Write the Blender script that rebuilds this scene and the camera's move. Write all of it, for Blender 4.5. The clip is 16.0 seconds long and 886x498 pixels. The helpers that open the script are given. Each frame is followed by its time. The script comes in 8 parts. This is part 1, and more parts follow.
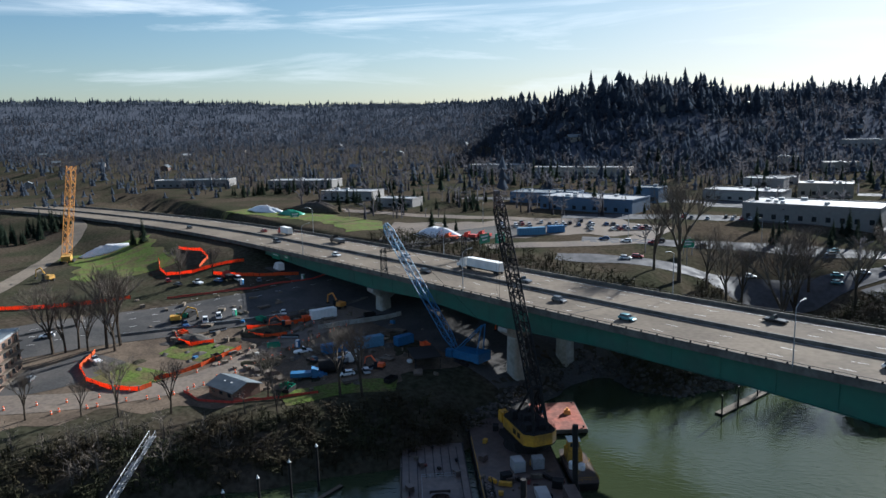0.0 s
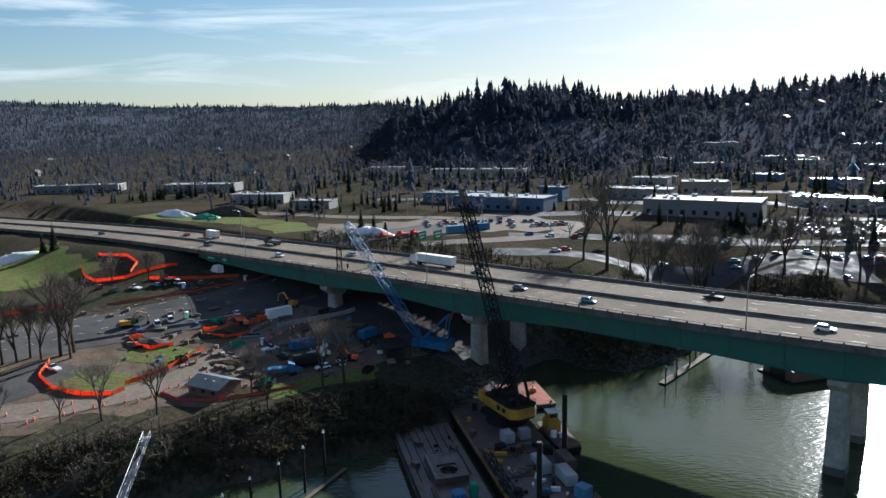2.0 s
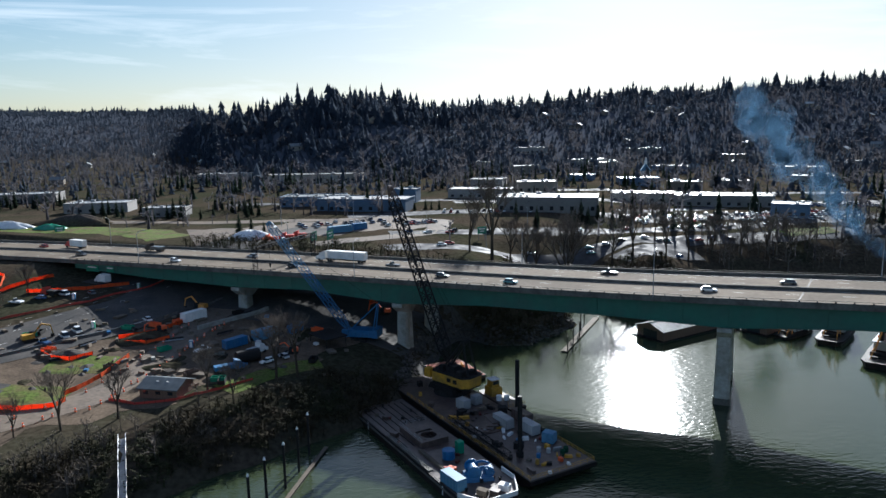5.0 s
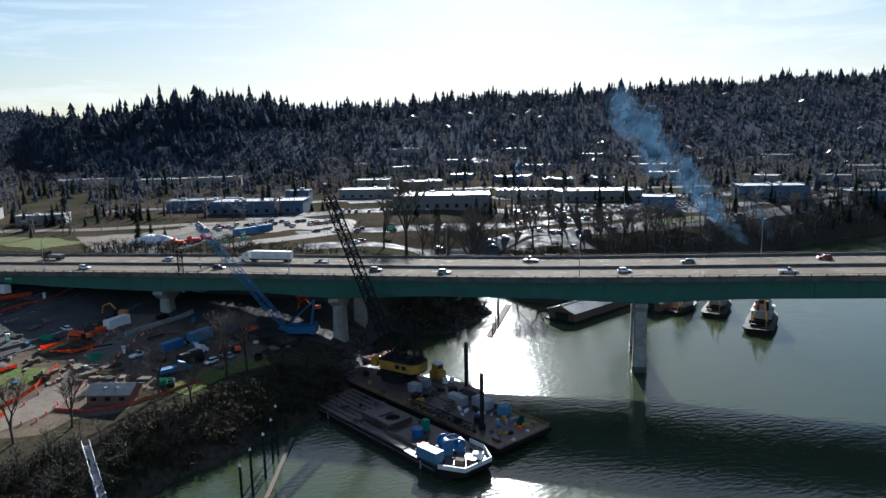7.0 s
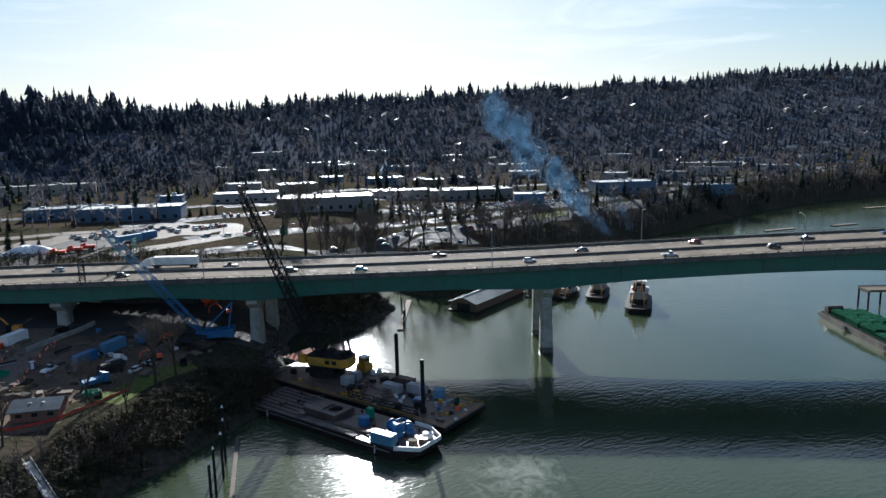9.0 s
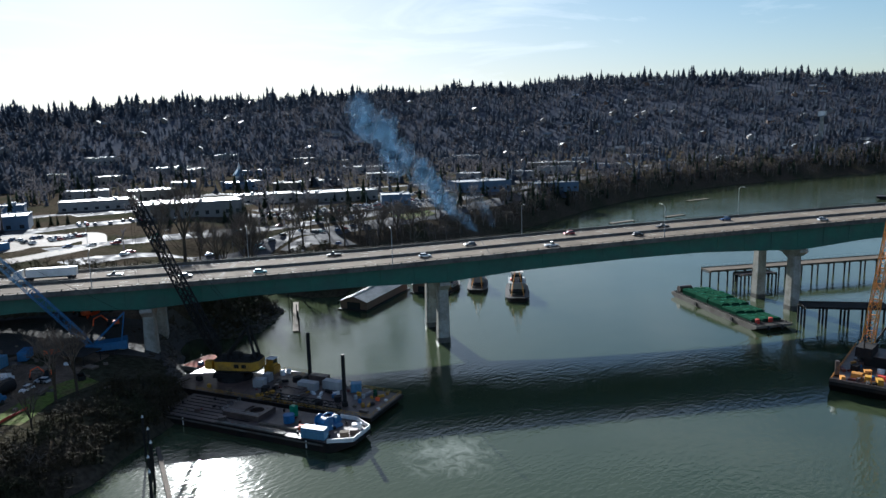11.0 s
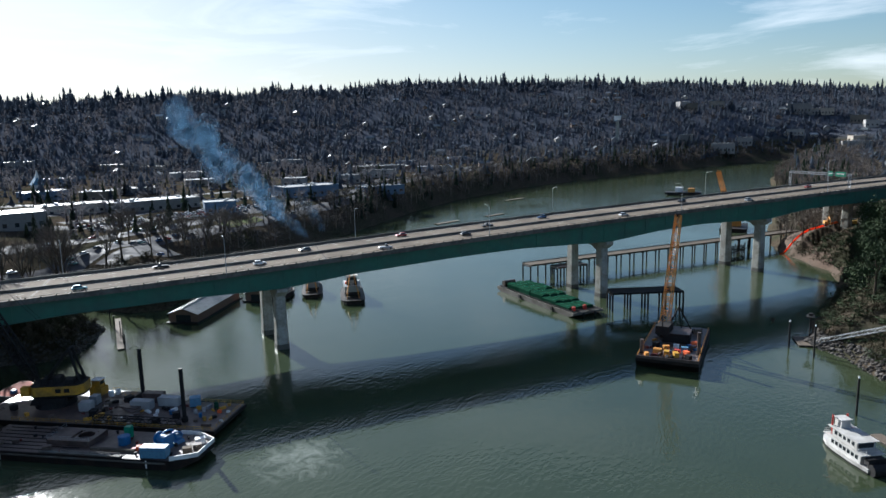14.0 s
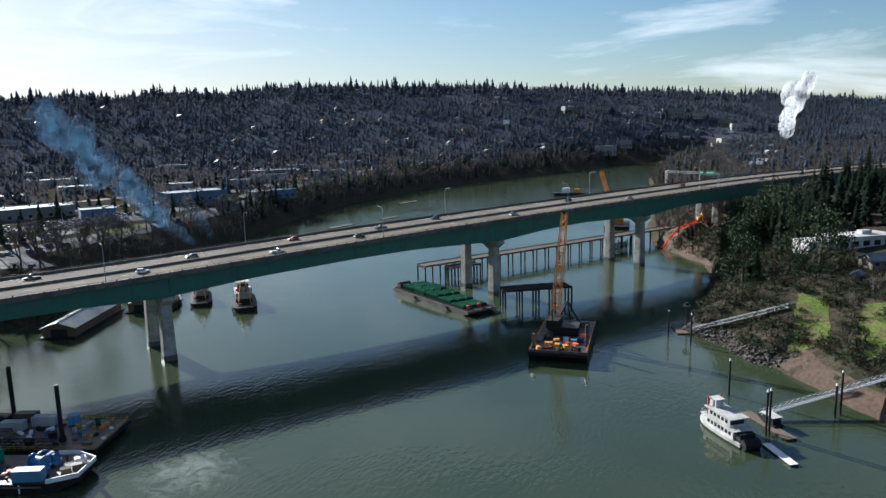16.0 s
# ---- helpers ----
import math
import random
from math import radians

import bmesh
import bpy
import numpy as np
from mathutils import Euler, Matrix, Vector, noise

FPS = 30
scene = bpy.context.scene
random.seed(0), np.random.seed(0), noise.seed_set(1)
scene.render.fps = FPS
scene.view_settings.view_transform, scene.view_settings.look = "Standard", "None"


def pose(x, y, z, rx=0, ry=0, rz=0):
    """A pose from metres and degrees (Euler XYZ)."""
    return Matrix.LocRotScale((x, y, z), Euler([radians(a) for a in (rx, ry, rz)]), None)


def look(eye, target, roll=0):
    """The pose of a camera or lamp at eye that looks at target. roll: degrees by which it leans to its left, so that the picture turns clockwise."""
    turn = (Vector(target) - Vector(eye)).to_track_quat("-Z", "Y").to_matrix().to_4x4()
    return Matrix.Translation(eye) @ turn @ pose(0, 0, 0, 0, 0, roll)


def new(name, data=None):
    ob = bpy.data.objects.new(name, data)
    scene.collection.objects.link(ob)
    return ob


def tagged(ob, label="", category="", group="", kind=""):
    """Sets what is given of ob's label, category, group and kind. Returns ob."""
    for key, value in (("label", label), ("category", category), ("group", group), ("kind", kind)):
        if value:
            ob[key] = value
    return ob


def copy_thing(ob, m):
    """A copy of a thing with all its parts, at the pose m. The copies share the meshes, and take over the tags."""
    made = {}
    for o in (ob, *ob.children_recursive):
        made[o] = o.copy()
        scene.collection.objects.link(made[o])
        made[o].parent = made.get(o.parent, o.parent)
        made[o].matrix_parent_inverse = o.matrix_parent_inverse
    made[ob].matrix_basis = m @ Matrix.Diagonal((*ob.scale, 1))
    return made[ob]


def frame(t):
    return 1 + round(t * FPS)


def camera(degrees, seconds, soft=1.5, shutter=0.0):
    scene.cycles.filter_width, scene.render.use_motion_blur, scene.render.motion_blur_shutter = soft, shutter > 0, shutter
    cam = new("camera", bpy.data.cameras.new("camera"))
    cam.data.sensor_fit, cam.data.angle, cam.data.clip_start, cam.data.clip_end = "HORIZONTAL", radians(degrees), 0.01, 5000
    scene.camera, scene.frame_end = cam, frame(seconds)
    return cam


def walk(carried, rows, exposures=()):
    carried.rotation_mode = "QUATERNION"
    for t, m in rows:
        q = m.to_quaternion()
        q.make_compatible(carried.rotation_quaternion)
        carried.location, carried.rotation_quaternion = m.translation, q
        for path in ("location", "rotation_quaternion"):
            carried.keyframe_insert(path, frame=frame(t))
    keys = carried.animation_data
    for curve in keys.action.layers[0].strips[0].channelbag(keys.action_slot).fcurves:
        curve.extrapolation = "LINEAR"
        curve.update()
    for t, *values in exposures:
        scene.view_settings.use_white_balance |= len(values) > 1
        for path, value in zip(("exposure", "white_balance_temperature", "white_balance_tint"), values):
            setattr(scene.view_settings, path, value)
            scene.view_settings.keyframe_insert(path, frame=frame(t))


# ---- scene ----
cam = camera(63.45, 16.0)
EXPOSURE = 1.20
# seconds, x, y, z, heading, pitch, roll
PATH = [
    (0.0, 19.16, 31.73, 80.17, 10.99, -10.15, -1.65),
    (0.5, 12.54, 27.43, 80.07, 7.91, -10.11, -1.55),
    (1.0, 6.18, 23.50, 80.23, 5.64, -10.12, -1.45),
    (1.5, -0.14, 19.71, 80.38, 3.25, -10.12, -1.40),
    (2.0, -6.90, 16.24, 80.42, 0.72, -10.11, -1.37),
    (2.5, -13.76, 13.24, 80.31, -2.01, -10.09, -1.35),
    (3.0, -21.29, 10.49, 80.49, -4.89, -10.11, -1.21),
    (3.5, -28.53, 8.03, 80.36, -7.60, -10.08, -1.11),
    (4.0, -35.62, 5.50, 80.36, -10.51, -10.02, -1.09),
    (6.5, -69.70, 0.18, 79.21, -23.57, -9.82, -1.16),
    (7.0, -76.55, 0.13, 79.27, -27.00, -9.87, -1.22),
    (7.5, -83.13, 0.17, 79.33, -30.26, -9.85, -1.23),
    (8.0, -89.53, 0.69, 79.25, -33.23, -9.83, -1.31),
    (8.5, -95.61, 1.68, 79.23, -36.22, -9.86, -1.39),
    (9.0, -101.79, 2.84, 79.59, -39.23, -9.93, -1.33),
    (9.5, -107.25, 4.56, 79.56, -42.83, -9.98, -1.42),
    (12.0, -128.39, 12.37, 79.55, -57.00, -9.94, -1.29),
    (12.5, -129.27, 12.19, 79.63, -59.33, -9.95, -1.30),
    (13.0, -129.25, 11.51, 80.19, -61.63, -9.99, -1.37),
    (13.5, -129.11, 11.00, 80.62, -63.89, -10.06, -1.36),
    (14.0, -129.00, 10.55, 80.63, -66.13, -10.06, -1.34),
    (14.5, -128.97, 10.50, 80.36, -68.40, -10.00, -1.36),
    (15.0, -128.98, 10.33, 80.18, -70.61, -9.99, -1.33),
    (15.5, -129.27, 10.11, 79.79, -72.79, -9.92, -1.33),
    (16.0, -129.41, 9.78, 79.60, -74.59, -9.92, -1.35),
]


def facing(yaw, pitch):
    a, b = radians(yaw), radians(pitch)
    return Vector((-math.sin(a) * math.cos(b), math.cos(a) * math.cos(b), math.sin(b)))


walk(cam, [(t, look((x, y, z), Vector((x, y, z)) + facing(yaw, pitch), roll)) for t, x, y, z, yaw, pitch, roll in PATH], ((0.0, EXPOSURE, 5750.0, 8.0), (16.0, EXPOSURE, 5750.0, 8.0)))

# ---- sky, sun, exposure ----
SUN_AZ, SUN_EL = 31.8, 23.0  # clockwise from +y, above the horizon
world = bpy.data.worlds.new("sky")
scene.world = world
world.use_nodes = True
wt = world.node_tree
wt.nodes.clear()
sky = wt.nodes.new("ShaderNodeTexSky")
sky.sky_type, sky.sun_disc = "NISHITA", False
sky.sun_elevation, sky.sun_rotation = radians(SUN_EL), radians(SUN_AZ)
sky.air_density, sky.dust_density, sky.ozone_density, sky.altitude = 1.0, 0.5, 2.5, 50
coord = wt.nodes.new("ShaderNodeTexCoord")


def sky_node(kind, operation="", **values):
    n = wt.nodes.new(kind)
    if operation:
        n.operation = operation
    for key, value in values.items():
        n.inputs[int(key[1:])].default_value = value
    return n


# clear winter sky: deep blue away from the sun, a white veil of glare round it
dim = sky_node("ShaderNodeVectorMath", "SCALE")
dim.inputs["Scale"].default_value = 0.101
deepen = wt.nodes.new("ShaderNodeGamma")
deepen.inputs["Gamma"].default_value = 1.58
veil = sky_node("ShaderNodeVectorMath", "MULTIPLY_ADD", i1=(1.6, 1.62, 1.66), i2=(1.0, 1.0, 1.0))
evened = sky_node("ShaderNodeVectorMath", "DIVIDE")
# streaks of high cloud
squash = wt.nodes.new("ShaderNodeMapping")
squash.inputs["Scale"].default_value = (1.1, 1.6, 9.0)
squash.inputs["Rotation"].default_value = (0.05, 0.02, 0.5)
wisps = wt.nodes.new("ShaderNodeTexNoise")
wisps.inputs["Scale"].default_value, wisps.inputs["Detail"].default_value = 1.9, 10
wisps.inputs["Roughness"].default_value, wisps.inputs["Distortion"].default_value = 0.6, 0.6
thin = wt.nodes.new("ShaderNodeMapRange")
thin.inputs["From Min"].default_value, thin.inputs["From Max"].default_value = 0.50, 0.74
thin.inputs["To Max"].default_value = 0.75
cloud = wt.nodes.new("ShaderNodeMix")
cloud.data_type, cloud.blend_type = "RGBA", "MIX"
cloud.inputs["B"].default_value = (0.52, 0.53, 0.53, 1)
background = wt.nodes.new("ShaderNodeBackground")
world_out = wt.nodes.new("ShaderNodeOutputWorld")
wt.links.new(sky.outputs["Color"], dim.inputs[0])
wt.links.new(dim.outputs["Vector"], deepen.inputs["Color"])
wt.links.new(deepen.outputs["Color"], veil.inputs[0])
wt.links.new(deepen.outputs["Color"], evened.inputs[0])
wt.links.new(veil.outputs["Vector"], evened.inputs[1])
wt.links.new(coord.outputs["Generated"], squash.inputs["Vector"])
wt.links.new(squash.outputs["Vector"], wisps.inputs["Vector"])
wt.links.new(wisps.outputs["Fac"], thin.inputs["Value"])
wt.links.new(thin.outputs["Result"], cloud.inputs["Factor"])
wt.links.new(evened.outputs["Vector"], cloud.inputs["A"])
wt.links.new(cloud.outputs["Result"], background.inputs["Color"])
wt.links.new(background.outputs["Background"], world_out.inputs["Surface"])

sun = new("sun", bpy.data.lights.new("sun", "SUN"))
sun.data.energy, sun.data.angle, sun.data.color = 5.0, radians(0.53), (1.0, 0.95, 0.87)
to_sun = Vector((math.sin(radians(SUN_AZ)) * math.cos(radians(SUN_EL)), math.cos(radians(SUN_AZ)) * math.cos(radians(SUN_EL)), math.sin(radians(SUN_EL))))
sun.matrix_world = look(to_sun * 900, (0, 0, 0))

# ---- materials ----


def material(name, base, rough=0.8, metal=0.0, vary=0.25, grain=1.0, bump=0.0, stain=None, per=0.0, coarse=0.08, island=False, spec=None):
    """A surface with variation at two scales, in metres; stain: a second colour in patches; per: variation from object to object."""
    m = bpy.data.materials.new(name)
    m.use_nodes = True
    t = m.node_tree
    b = t.nodes["Principled BSDF"]
    b.inputs["Roughness"].default_value, b.inputs["Metallic"].default_value = rough, metal
    if spec is not None:
        b.inputs["Specular IOR Level"].default_value = spec
    geo = t.nodes.new("ShaderNodeNewGeometry")
    fine, wide = t.nodes.new("ShaderNodeTexNoise"), t.nodes.new("ShaderNodeTexNoise")
    fine.inputs["Scale"].default_value, fine.inputs["Detail"].default_value = grain, 5
    wide.inputs["Scale"].default_value, wide.inputs["Detail"].default_value = coarse, 4
    for n in (fine, wide):
        t.links.new(geo.outputs["Position"], n.inputs["Vector"])
    ramp = t.nodes.new("ShaderNodeMapRange")
    ramp.inputs["From Min"].default_value, ramp.inputs["From Max"].default_value = 0.3, 0.7
    ramp.inputs["To Min"].default_value, ramp.inputs["To Max"].default_value = 1 - vary, 1 + vary
    t.links.new(fine.outputs["Fac"], ramp.inputs["Value"])
    mix = t.nodes.new("ShaderNodeMix")
    mix.data_type = "RGBA"
    mix.inputs["A"].default_value = (*base, 1)
    mix.inputs["B"].default_value = (*(stain or [c * (1 - vary * 0.6) for c in base]), 1)
    patch = t.nodes.new("ShaderNodeMapRange")
    patch.inputs["From Min"].default_value, patch.inputs["From Max"].default_value = 0.42, 0.62
    t.links.new(wide.outputs["Fac"], patch.inputs["Value"])
    t.links.new(patch.outputs["Result"], mix.inputs["Factor"])
    hsv = t.nodes.new("ShaderNodeHueSaturation")
    t.links.new(mix.outputs["Result"], hsv.inputs["Color"])
    value = ramp.outputs["Result"]
    if per:
        source = geo.outputs["Random Per Island"] if island else t.nodes.new("ShaderNodeObjectInfo").outputs["Random"]
        each = t.nodes.new("ShaderNodeMapRange")
        each.inputs["To Min"].default_value, each.inputs["To Max"].default_value = 1 - per, 1 + per
        t.links.new(source, each.inputs["Value"])
        times = t.nodes.new("ShaderNodeMath")
        times.operation = "MULTIPLY"
        t.links.new(value, times.inputs[0])
        t.links.new(each.outputs["Result"], times.inputs[1])
        value = times.outputs["Value"]
    t.links.new(value, hsv.inputs["Value"])
    t.links.new(hsv.outputs["Color"], b.inputs["Base Color"])
    if bump:
        bn = t.nodes.new("ShaderNodeBump")
        bn.inputs["Distance"].default_value = bump
        bn.inputs["Strength"].default_value = 0.6
        t.links.new(fine.outputs["Fac"], bn.inputs["Height"])
        t.links.new(bn.outputs["Normal"], b.inputs["Normal"])
    return m


def crown_shading(m, upward=0.7):
    """Leaf and needle masses take the light as one soft crown: their normals lean upwards."""
    t = m.node_tree
    geo, lean, unit = t.nodes.new("ShaderNodeNewGeometry"), t.nodes.new("ShaderNodeMix"), t.nodes.new("ShaderNodeVectorMath")
    lean.data_type = "VECTOR"
    lean.inputs["Factor"].default_value = upward
    lean.inputs["B"].default_value = (0.0, 0.0, 1.0)
    unit.operation = "NORMALIZE"
    t.links.new(geo.outputs["Normal"], lean.inputs["A"])
    t.links.new(lean.outputs["Result"], unit.inputs[0])
    skin = t.nodes["Principled BSDF"]
    t.links.new(unit.outputs["Vector"], skin.inputs["Normal"])
    # light that filters through from behind
    thin_, both = t.nodes.new("ShaderNodeBsdfTranslucent"), t.nodes.new("ShaderNodeMixShader")
    both.inputs["Fac"].default_value = 0.55
    t.links.new(skin.inputs["Base Color"].links[0].from_socket, thin_.inputs["Color"])
    t.links.new(skin.outputs["BSDF"], both.inputs[1])
    t.links.new(thin_.outputs["BSDF"], both.inputs[2])
    t.links.new(both.outputs["Shader"], t.nodes["Material Output"].inputs["Surface"])
    return m


def water_material():
    m = bpy.data.materials.new("river_water")
    m.use_nodes = True
    t = m.node_tree
    b = t.nodes["Principled BSDF"]
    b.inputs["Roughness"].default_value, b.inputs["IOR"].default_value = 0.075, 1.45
    geo = t.nodes.new("ShaderNodeNewGeometry")
    silt = t.nodes.new("ShaderNodeTexNoise")
    silt.inputs["Scale"].default_value, silt.inputs["Detail"].default_value, silt.inputs["Distortion"].default_value = 0.012, 6, 1.2
    ramp = t.nodes.new("ShaderNodeMix")
    ramp.data_type = "RGBA"
    ramp.inputs["A"].default_value, ramp.inputs["B"].default_value = (0.023, 0.036, 0.018, 1), (0.050, 0.062, 0.031, 1)
    t.links.new(geo.outputs["Position"], silt.inputs["Vector"])
    t.links.new(silt.outputs["Fac"], ramp.inputs["Factor"])
    # a swirl of foam drifting off the moored barges
    away, reach, lace = t.nodes.new("ShaderNodeVectorMath"), t.nodes.new("ShaderNodeMapRange"), t.nodes.new("ShaderNodeTexNoise")
    away.operation = "DISTANCE"
    away.inputs[1].default_value = (7.0, 111.0, 0.0)
    reach.inputs["From Min"].default_value, reach.inputs["From Max"].default_value = 32.0, 4.0
    lace.inputs["Scale"].default_value, lace.inputs["Detail"].default_value, lace.inputs["Distortion"].default_value = 0.24, 10, 1.2
    lace.inputs["Roughness"].default_value = 0.68
    knit, flecks, froth = t.nodes.new("ShaderNodeMath"), t.nodes.new("ShaderNodeMapRange"), t.nodes.new("ShaderNodeMix")
    knit.operation = "MULTIPLY"
    flecks.inputs["From Min"].default_value, flecks.inputs["From Max"].default_value, flecks.inputs["To Max"].default_value = 0.36, 0.66, 0.5
    froth.data_type = "RGBA"
    froth.inputs["B"].default_value = (0.30, 0.32, 0.27, 1)
    t.links.new(geo.outputs["Position"], away.inputs[0])
    t.links.new(geo.outputs["Position"], lace.inputs["Vector"])
    t.links.new(away.outputs["Value"], reach.inputs["Value"])
    t.links.new(reach.outputs["Result"], knit.inputs[0])
    t.links.new(lace.outputs["Fac"], knit.inputs[1])
    t.links.new(knit.outputs["Value"], flecks.inputs["Value"])
    t.links.new(flecks.outputs["Result"], froth.inputs["Factor"])
    t.links.new(ramp.outputs["Result"], froth.inputs["A"])
    t.links.new(froth.outputs["Result"], b.inputs["Base Color"])
    stretch = t.nodes.new("ShaderNodeMapping")
    stretch.inputs["Rotation"].default_value = (0, 0, radians(40))
    stretch.inputs["Scale"].default_value = (0.8, 1.6, 1)
    t.links.new(geo.outputs["Position"], stretch.inputs["Vector"])
    calm = t.nodes.new("ShaderNodeTexNoise")
    calm.inputs["Scale"].default_value, calm.inputs["Detail"].default_value = 0.02, 2
    t.links.new(geo.outputs["Position"], calm.inputs["Vector"])
    small, big = t.nodes.new("ShaderNodeTexNoise"), t.nodes.new("ShaderNodeTexNoise")
    small.inputs["Scale"].default_value, small.inputs["Detail"].default_value = 0.55, 3
    big.inputs["Scale"].default_value, big.inputs["Detail"].default_value = 0.09, 2
    for n in (small, big):
        t.links.new(stretch.outputs["Vector"], n.inputs["Vector"])
    amount = t.nodes.new("ShaderNodeMath")
    amount.operation = "MULTIPLY"
    t.links.new(small.outputs["Fac"], amount.inputs[0])
    t.links.new(calm.outputs["Fac"], amount.inputs[1])
    b1, b2 = t.nodes.new("ShaderNodeBump"), t.nodes.new("ShaderNodeBump")
    b1.inputs["Distance"].default_value, b1.inputs["Strength"].default_value = 0.15, 1.0
    b2.inputs["Distance"].default_value, b2.inputs["Strength"].default_value = 0.06, 1.0
    t.links.new(amount.outputs["Value"], b1.inputs["Height"])
    t.links.new(big.outputs["Fac"], b2.inputs["Height"])
    t.links.new(b1.outputs["Normal"], b2.inputs["Normal"])
    t.links.new(b2.outputs["Normal"], b.inputs["Normal"])
    return m


WATER = water_material()
EARTH = material("earth_with_hill_haze", (0.062, 0.050, 0.037), 0.95, vary=0.4, grain=0.7, bump=0.15, stain=(0.040, 0.040, 0.026), coarse=0.03, spec=0.0)
# haze painted on the high wooded ground: blue-grey blended in by height
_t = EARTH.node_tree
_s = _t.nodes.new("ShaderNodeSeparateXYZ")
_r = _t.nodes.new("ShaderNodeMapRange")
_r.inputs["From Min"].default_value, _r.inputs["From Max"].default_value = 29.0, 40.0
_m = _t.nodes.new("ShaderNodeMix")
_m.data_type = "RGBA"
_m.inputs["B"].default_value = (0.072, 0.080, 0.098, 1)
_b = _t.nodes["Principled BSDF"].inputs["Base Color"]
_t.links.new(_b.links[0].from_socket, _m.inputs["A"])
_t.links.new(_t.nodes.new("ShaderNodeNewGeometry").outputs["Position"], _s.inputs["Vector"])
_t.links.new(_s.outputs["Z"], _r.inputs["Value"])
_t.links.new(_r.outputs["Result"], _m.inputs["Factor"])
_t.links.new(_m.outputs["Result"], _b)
ASPHALT = material("asphalt", (0.080, 0.075, 0.071), 0.85, vary=0.18, grain=1.5, stain=(0.055, 0.054, 0.053), coarse=0.1, spec=0.08)
CONCRETE = material("road_concrete", (0.185, 0.155, 0.122), 0.9, vary=0.15, grain=0.8, stain=(0.14, 0.118, 0.095), coarse=0.06, spec=0.03)
PIER = material("pier_concrete", (0.357, 0.348, 0.315), 0.85, vary=0.15, grain=1.2, bump=0.01, stain=(0.255, 0.246, 0.212), coarse=0.25, spec=0.2)
WET = material("wet_concrete", (0.10, 0.095, 0.08), 0.5, vary=0.3, grain=2.0)
GREEN_STEEL = material("green_steel", (0.024, 0.128, 0.093), 0.5, vary=0.10, grain=0.6, stain=(0.030, 0.106, 0.081), coarse=0.15)
RAIL = material("parapet_concrete", (0.140, 0.133, 0.119), 0.85, vary=0.2, grain=1.0, stain=(0.091, 0.084, 0.077), coarse=0.2, spec=0.1)
PAINT = material("road_paint", (0.75, 0.74, 0.70), 0.7, vary=0.1)
GRASS = material("grass", (0.088, 0.122, 0.028), 0.9, vary=0.4, grain=1.2, bump=0.08, stain=(0.105, 0.090, 0.042), coarse=0.16, spec=0.05)
GRAVEL = material("gravel", (0.130, 0.100, 0.074), 0.95, vary=0.25, grain=1.4, bump=0.05, stain=(0.085, 0.066, 0.050), coarse=0.13, spec=0.02)
LOT = material("worn_asphalt", (0.165, 0.135, 0.108), 0.7, vary=0.2, grain=0.9, stain=(0.14, 0.118, 0.10), coarse=0.06, spec=0.05)
ROCK = material("riprap_rock", (0.085, 0.077, 0.069), 0.9, vary=0.3, grain=1.5, bump=0.08, per=0.4, island=True, spec=0.1)
CONIFER = crown_shading(material("conifer_needles", (0.040, 0.056, 0.040), 1.0, vary=0.25, grain=0.5, per=0.25, island=True, spec=0.0))
# paler, bluer copy of the needles: distant haze painted into the base colour
HAZE_FIR = crown_shading(material("hazed_conifer_needles", (0.090, 0.110, 0.140), 1.0, vary=0.12, grain=0.05, per=0.15, island=True, spec=0.0))
TWIG = material("bare_twigs", (0.145, 0.122, 0.102), 0.95, vary=0.3, grain=1.0, per=0.35, island=True, spec=0.05)
BARK = material("bark", (0.070, 0.055, 0.041), 0.95, vary=0.35, grain=3.0, per=0.2, spec=0.1)
SHRUB = material("winter_shrub", (0.042, 0.032, 0.017), 0.95, vary=0.35, grain=1.2, per=0.4, island=True, spec=0.2, stain=(0.034, 0.036, 0.016), coarse=0.08)
IVY = material("evergreen_leaves", (0.035, 0.056, 0.020), 0.85, vary=0.35, grain=1.5, per=0.35, island=True, spec=0.25)
STEEL = material("dark_steel", (0.018, 0.017, 0.017), 0.7, 0.0, vary=0.3, grain=1.5, spec=0.2)
GALV = material("galvanised_steel", (0.34, 0.35, 0.36), 0.55, 0.5, vary=0.15, grain=2.0)
RUST = material("rusty_deck", (0.105, 0.074, 0.062), 0.38, 0.1, vary=0.3, grain=0.8, stain=(0.07, 0.05, 0.043), coarse=0.15, spec=0.5)
REDLEAD = material("faded_red_deck", (0.33, 0.12, 0.09), 0.9, vary=0.25, grain=0.9, stain=(0.22, 0.10, 0.08), spec=0.1, coarse=0.2)
HULL = material("black_hull", (0.01, 0.0095, 0.0095), 0.55, vary=0.3, grain=0.8, stain=(0.022, 0.014, 0.011), coarse=0.2, spec=0.25)
GREYHULL = material("weathered_hull", (0.128, 0.120, 0.100), 0.7, vary=0.25, grain=0.8, stain=(0.072, 0.060, 0.048), coarse=0.2)
TIMBER = material("weathered_timber", (0.143, 0.116, 0.090), 0.85, vary=0.3, grain=2.0, per=0.25, spec=0.15)
BLUE = material("blue_paint", (0.014, 0.115, 0.27), 0.5, vary=0.15, grain=1.5, stain=(0.03, 0.13, 0.27), coarse=0.3)
LIGHTBLUE = material("pale_blue_paint", (0.085, 0.21, 0.33), 0.5, vary=0.15, grain=1.5)
YELLOW = material("yellow_paint", (0.52, 0.27, 0.02), 0.55, vary=0.2, grain=1.5, stain=(0.30, 0.17, 0.03), coarse=0.3)
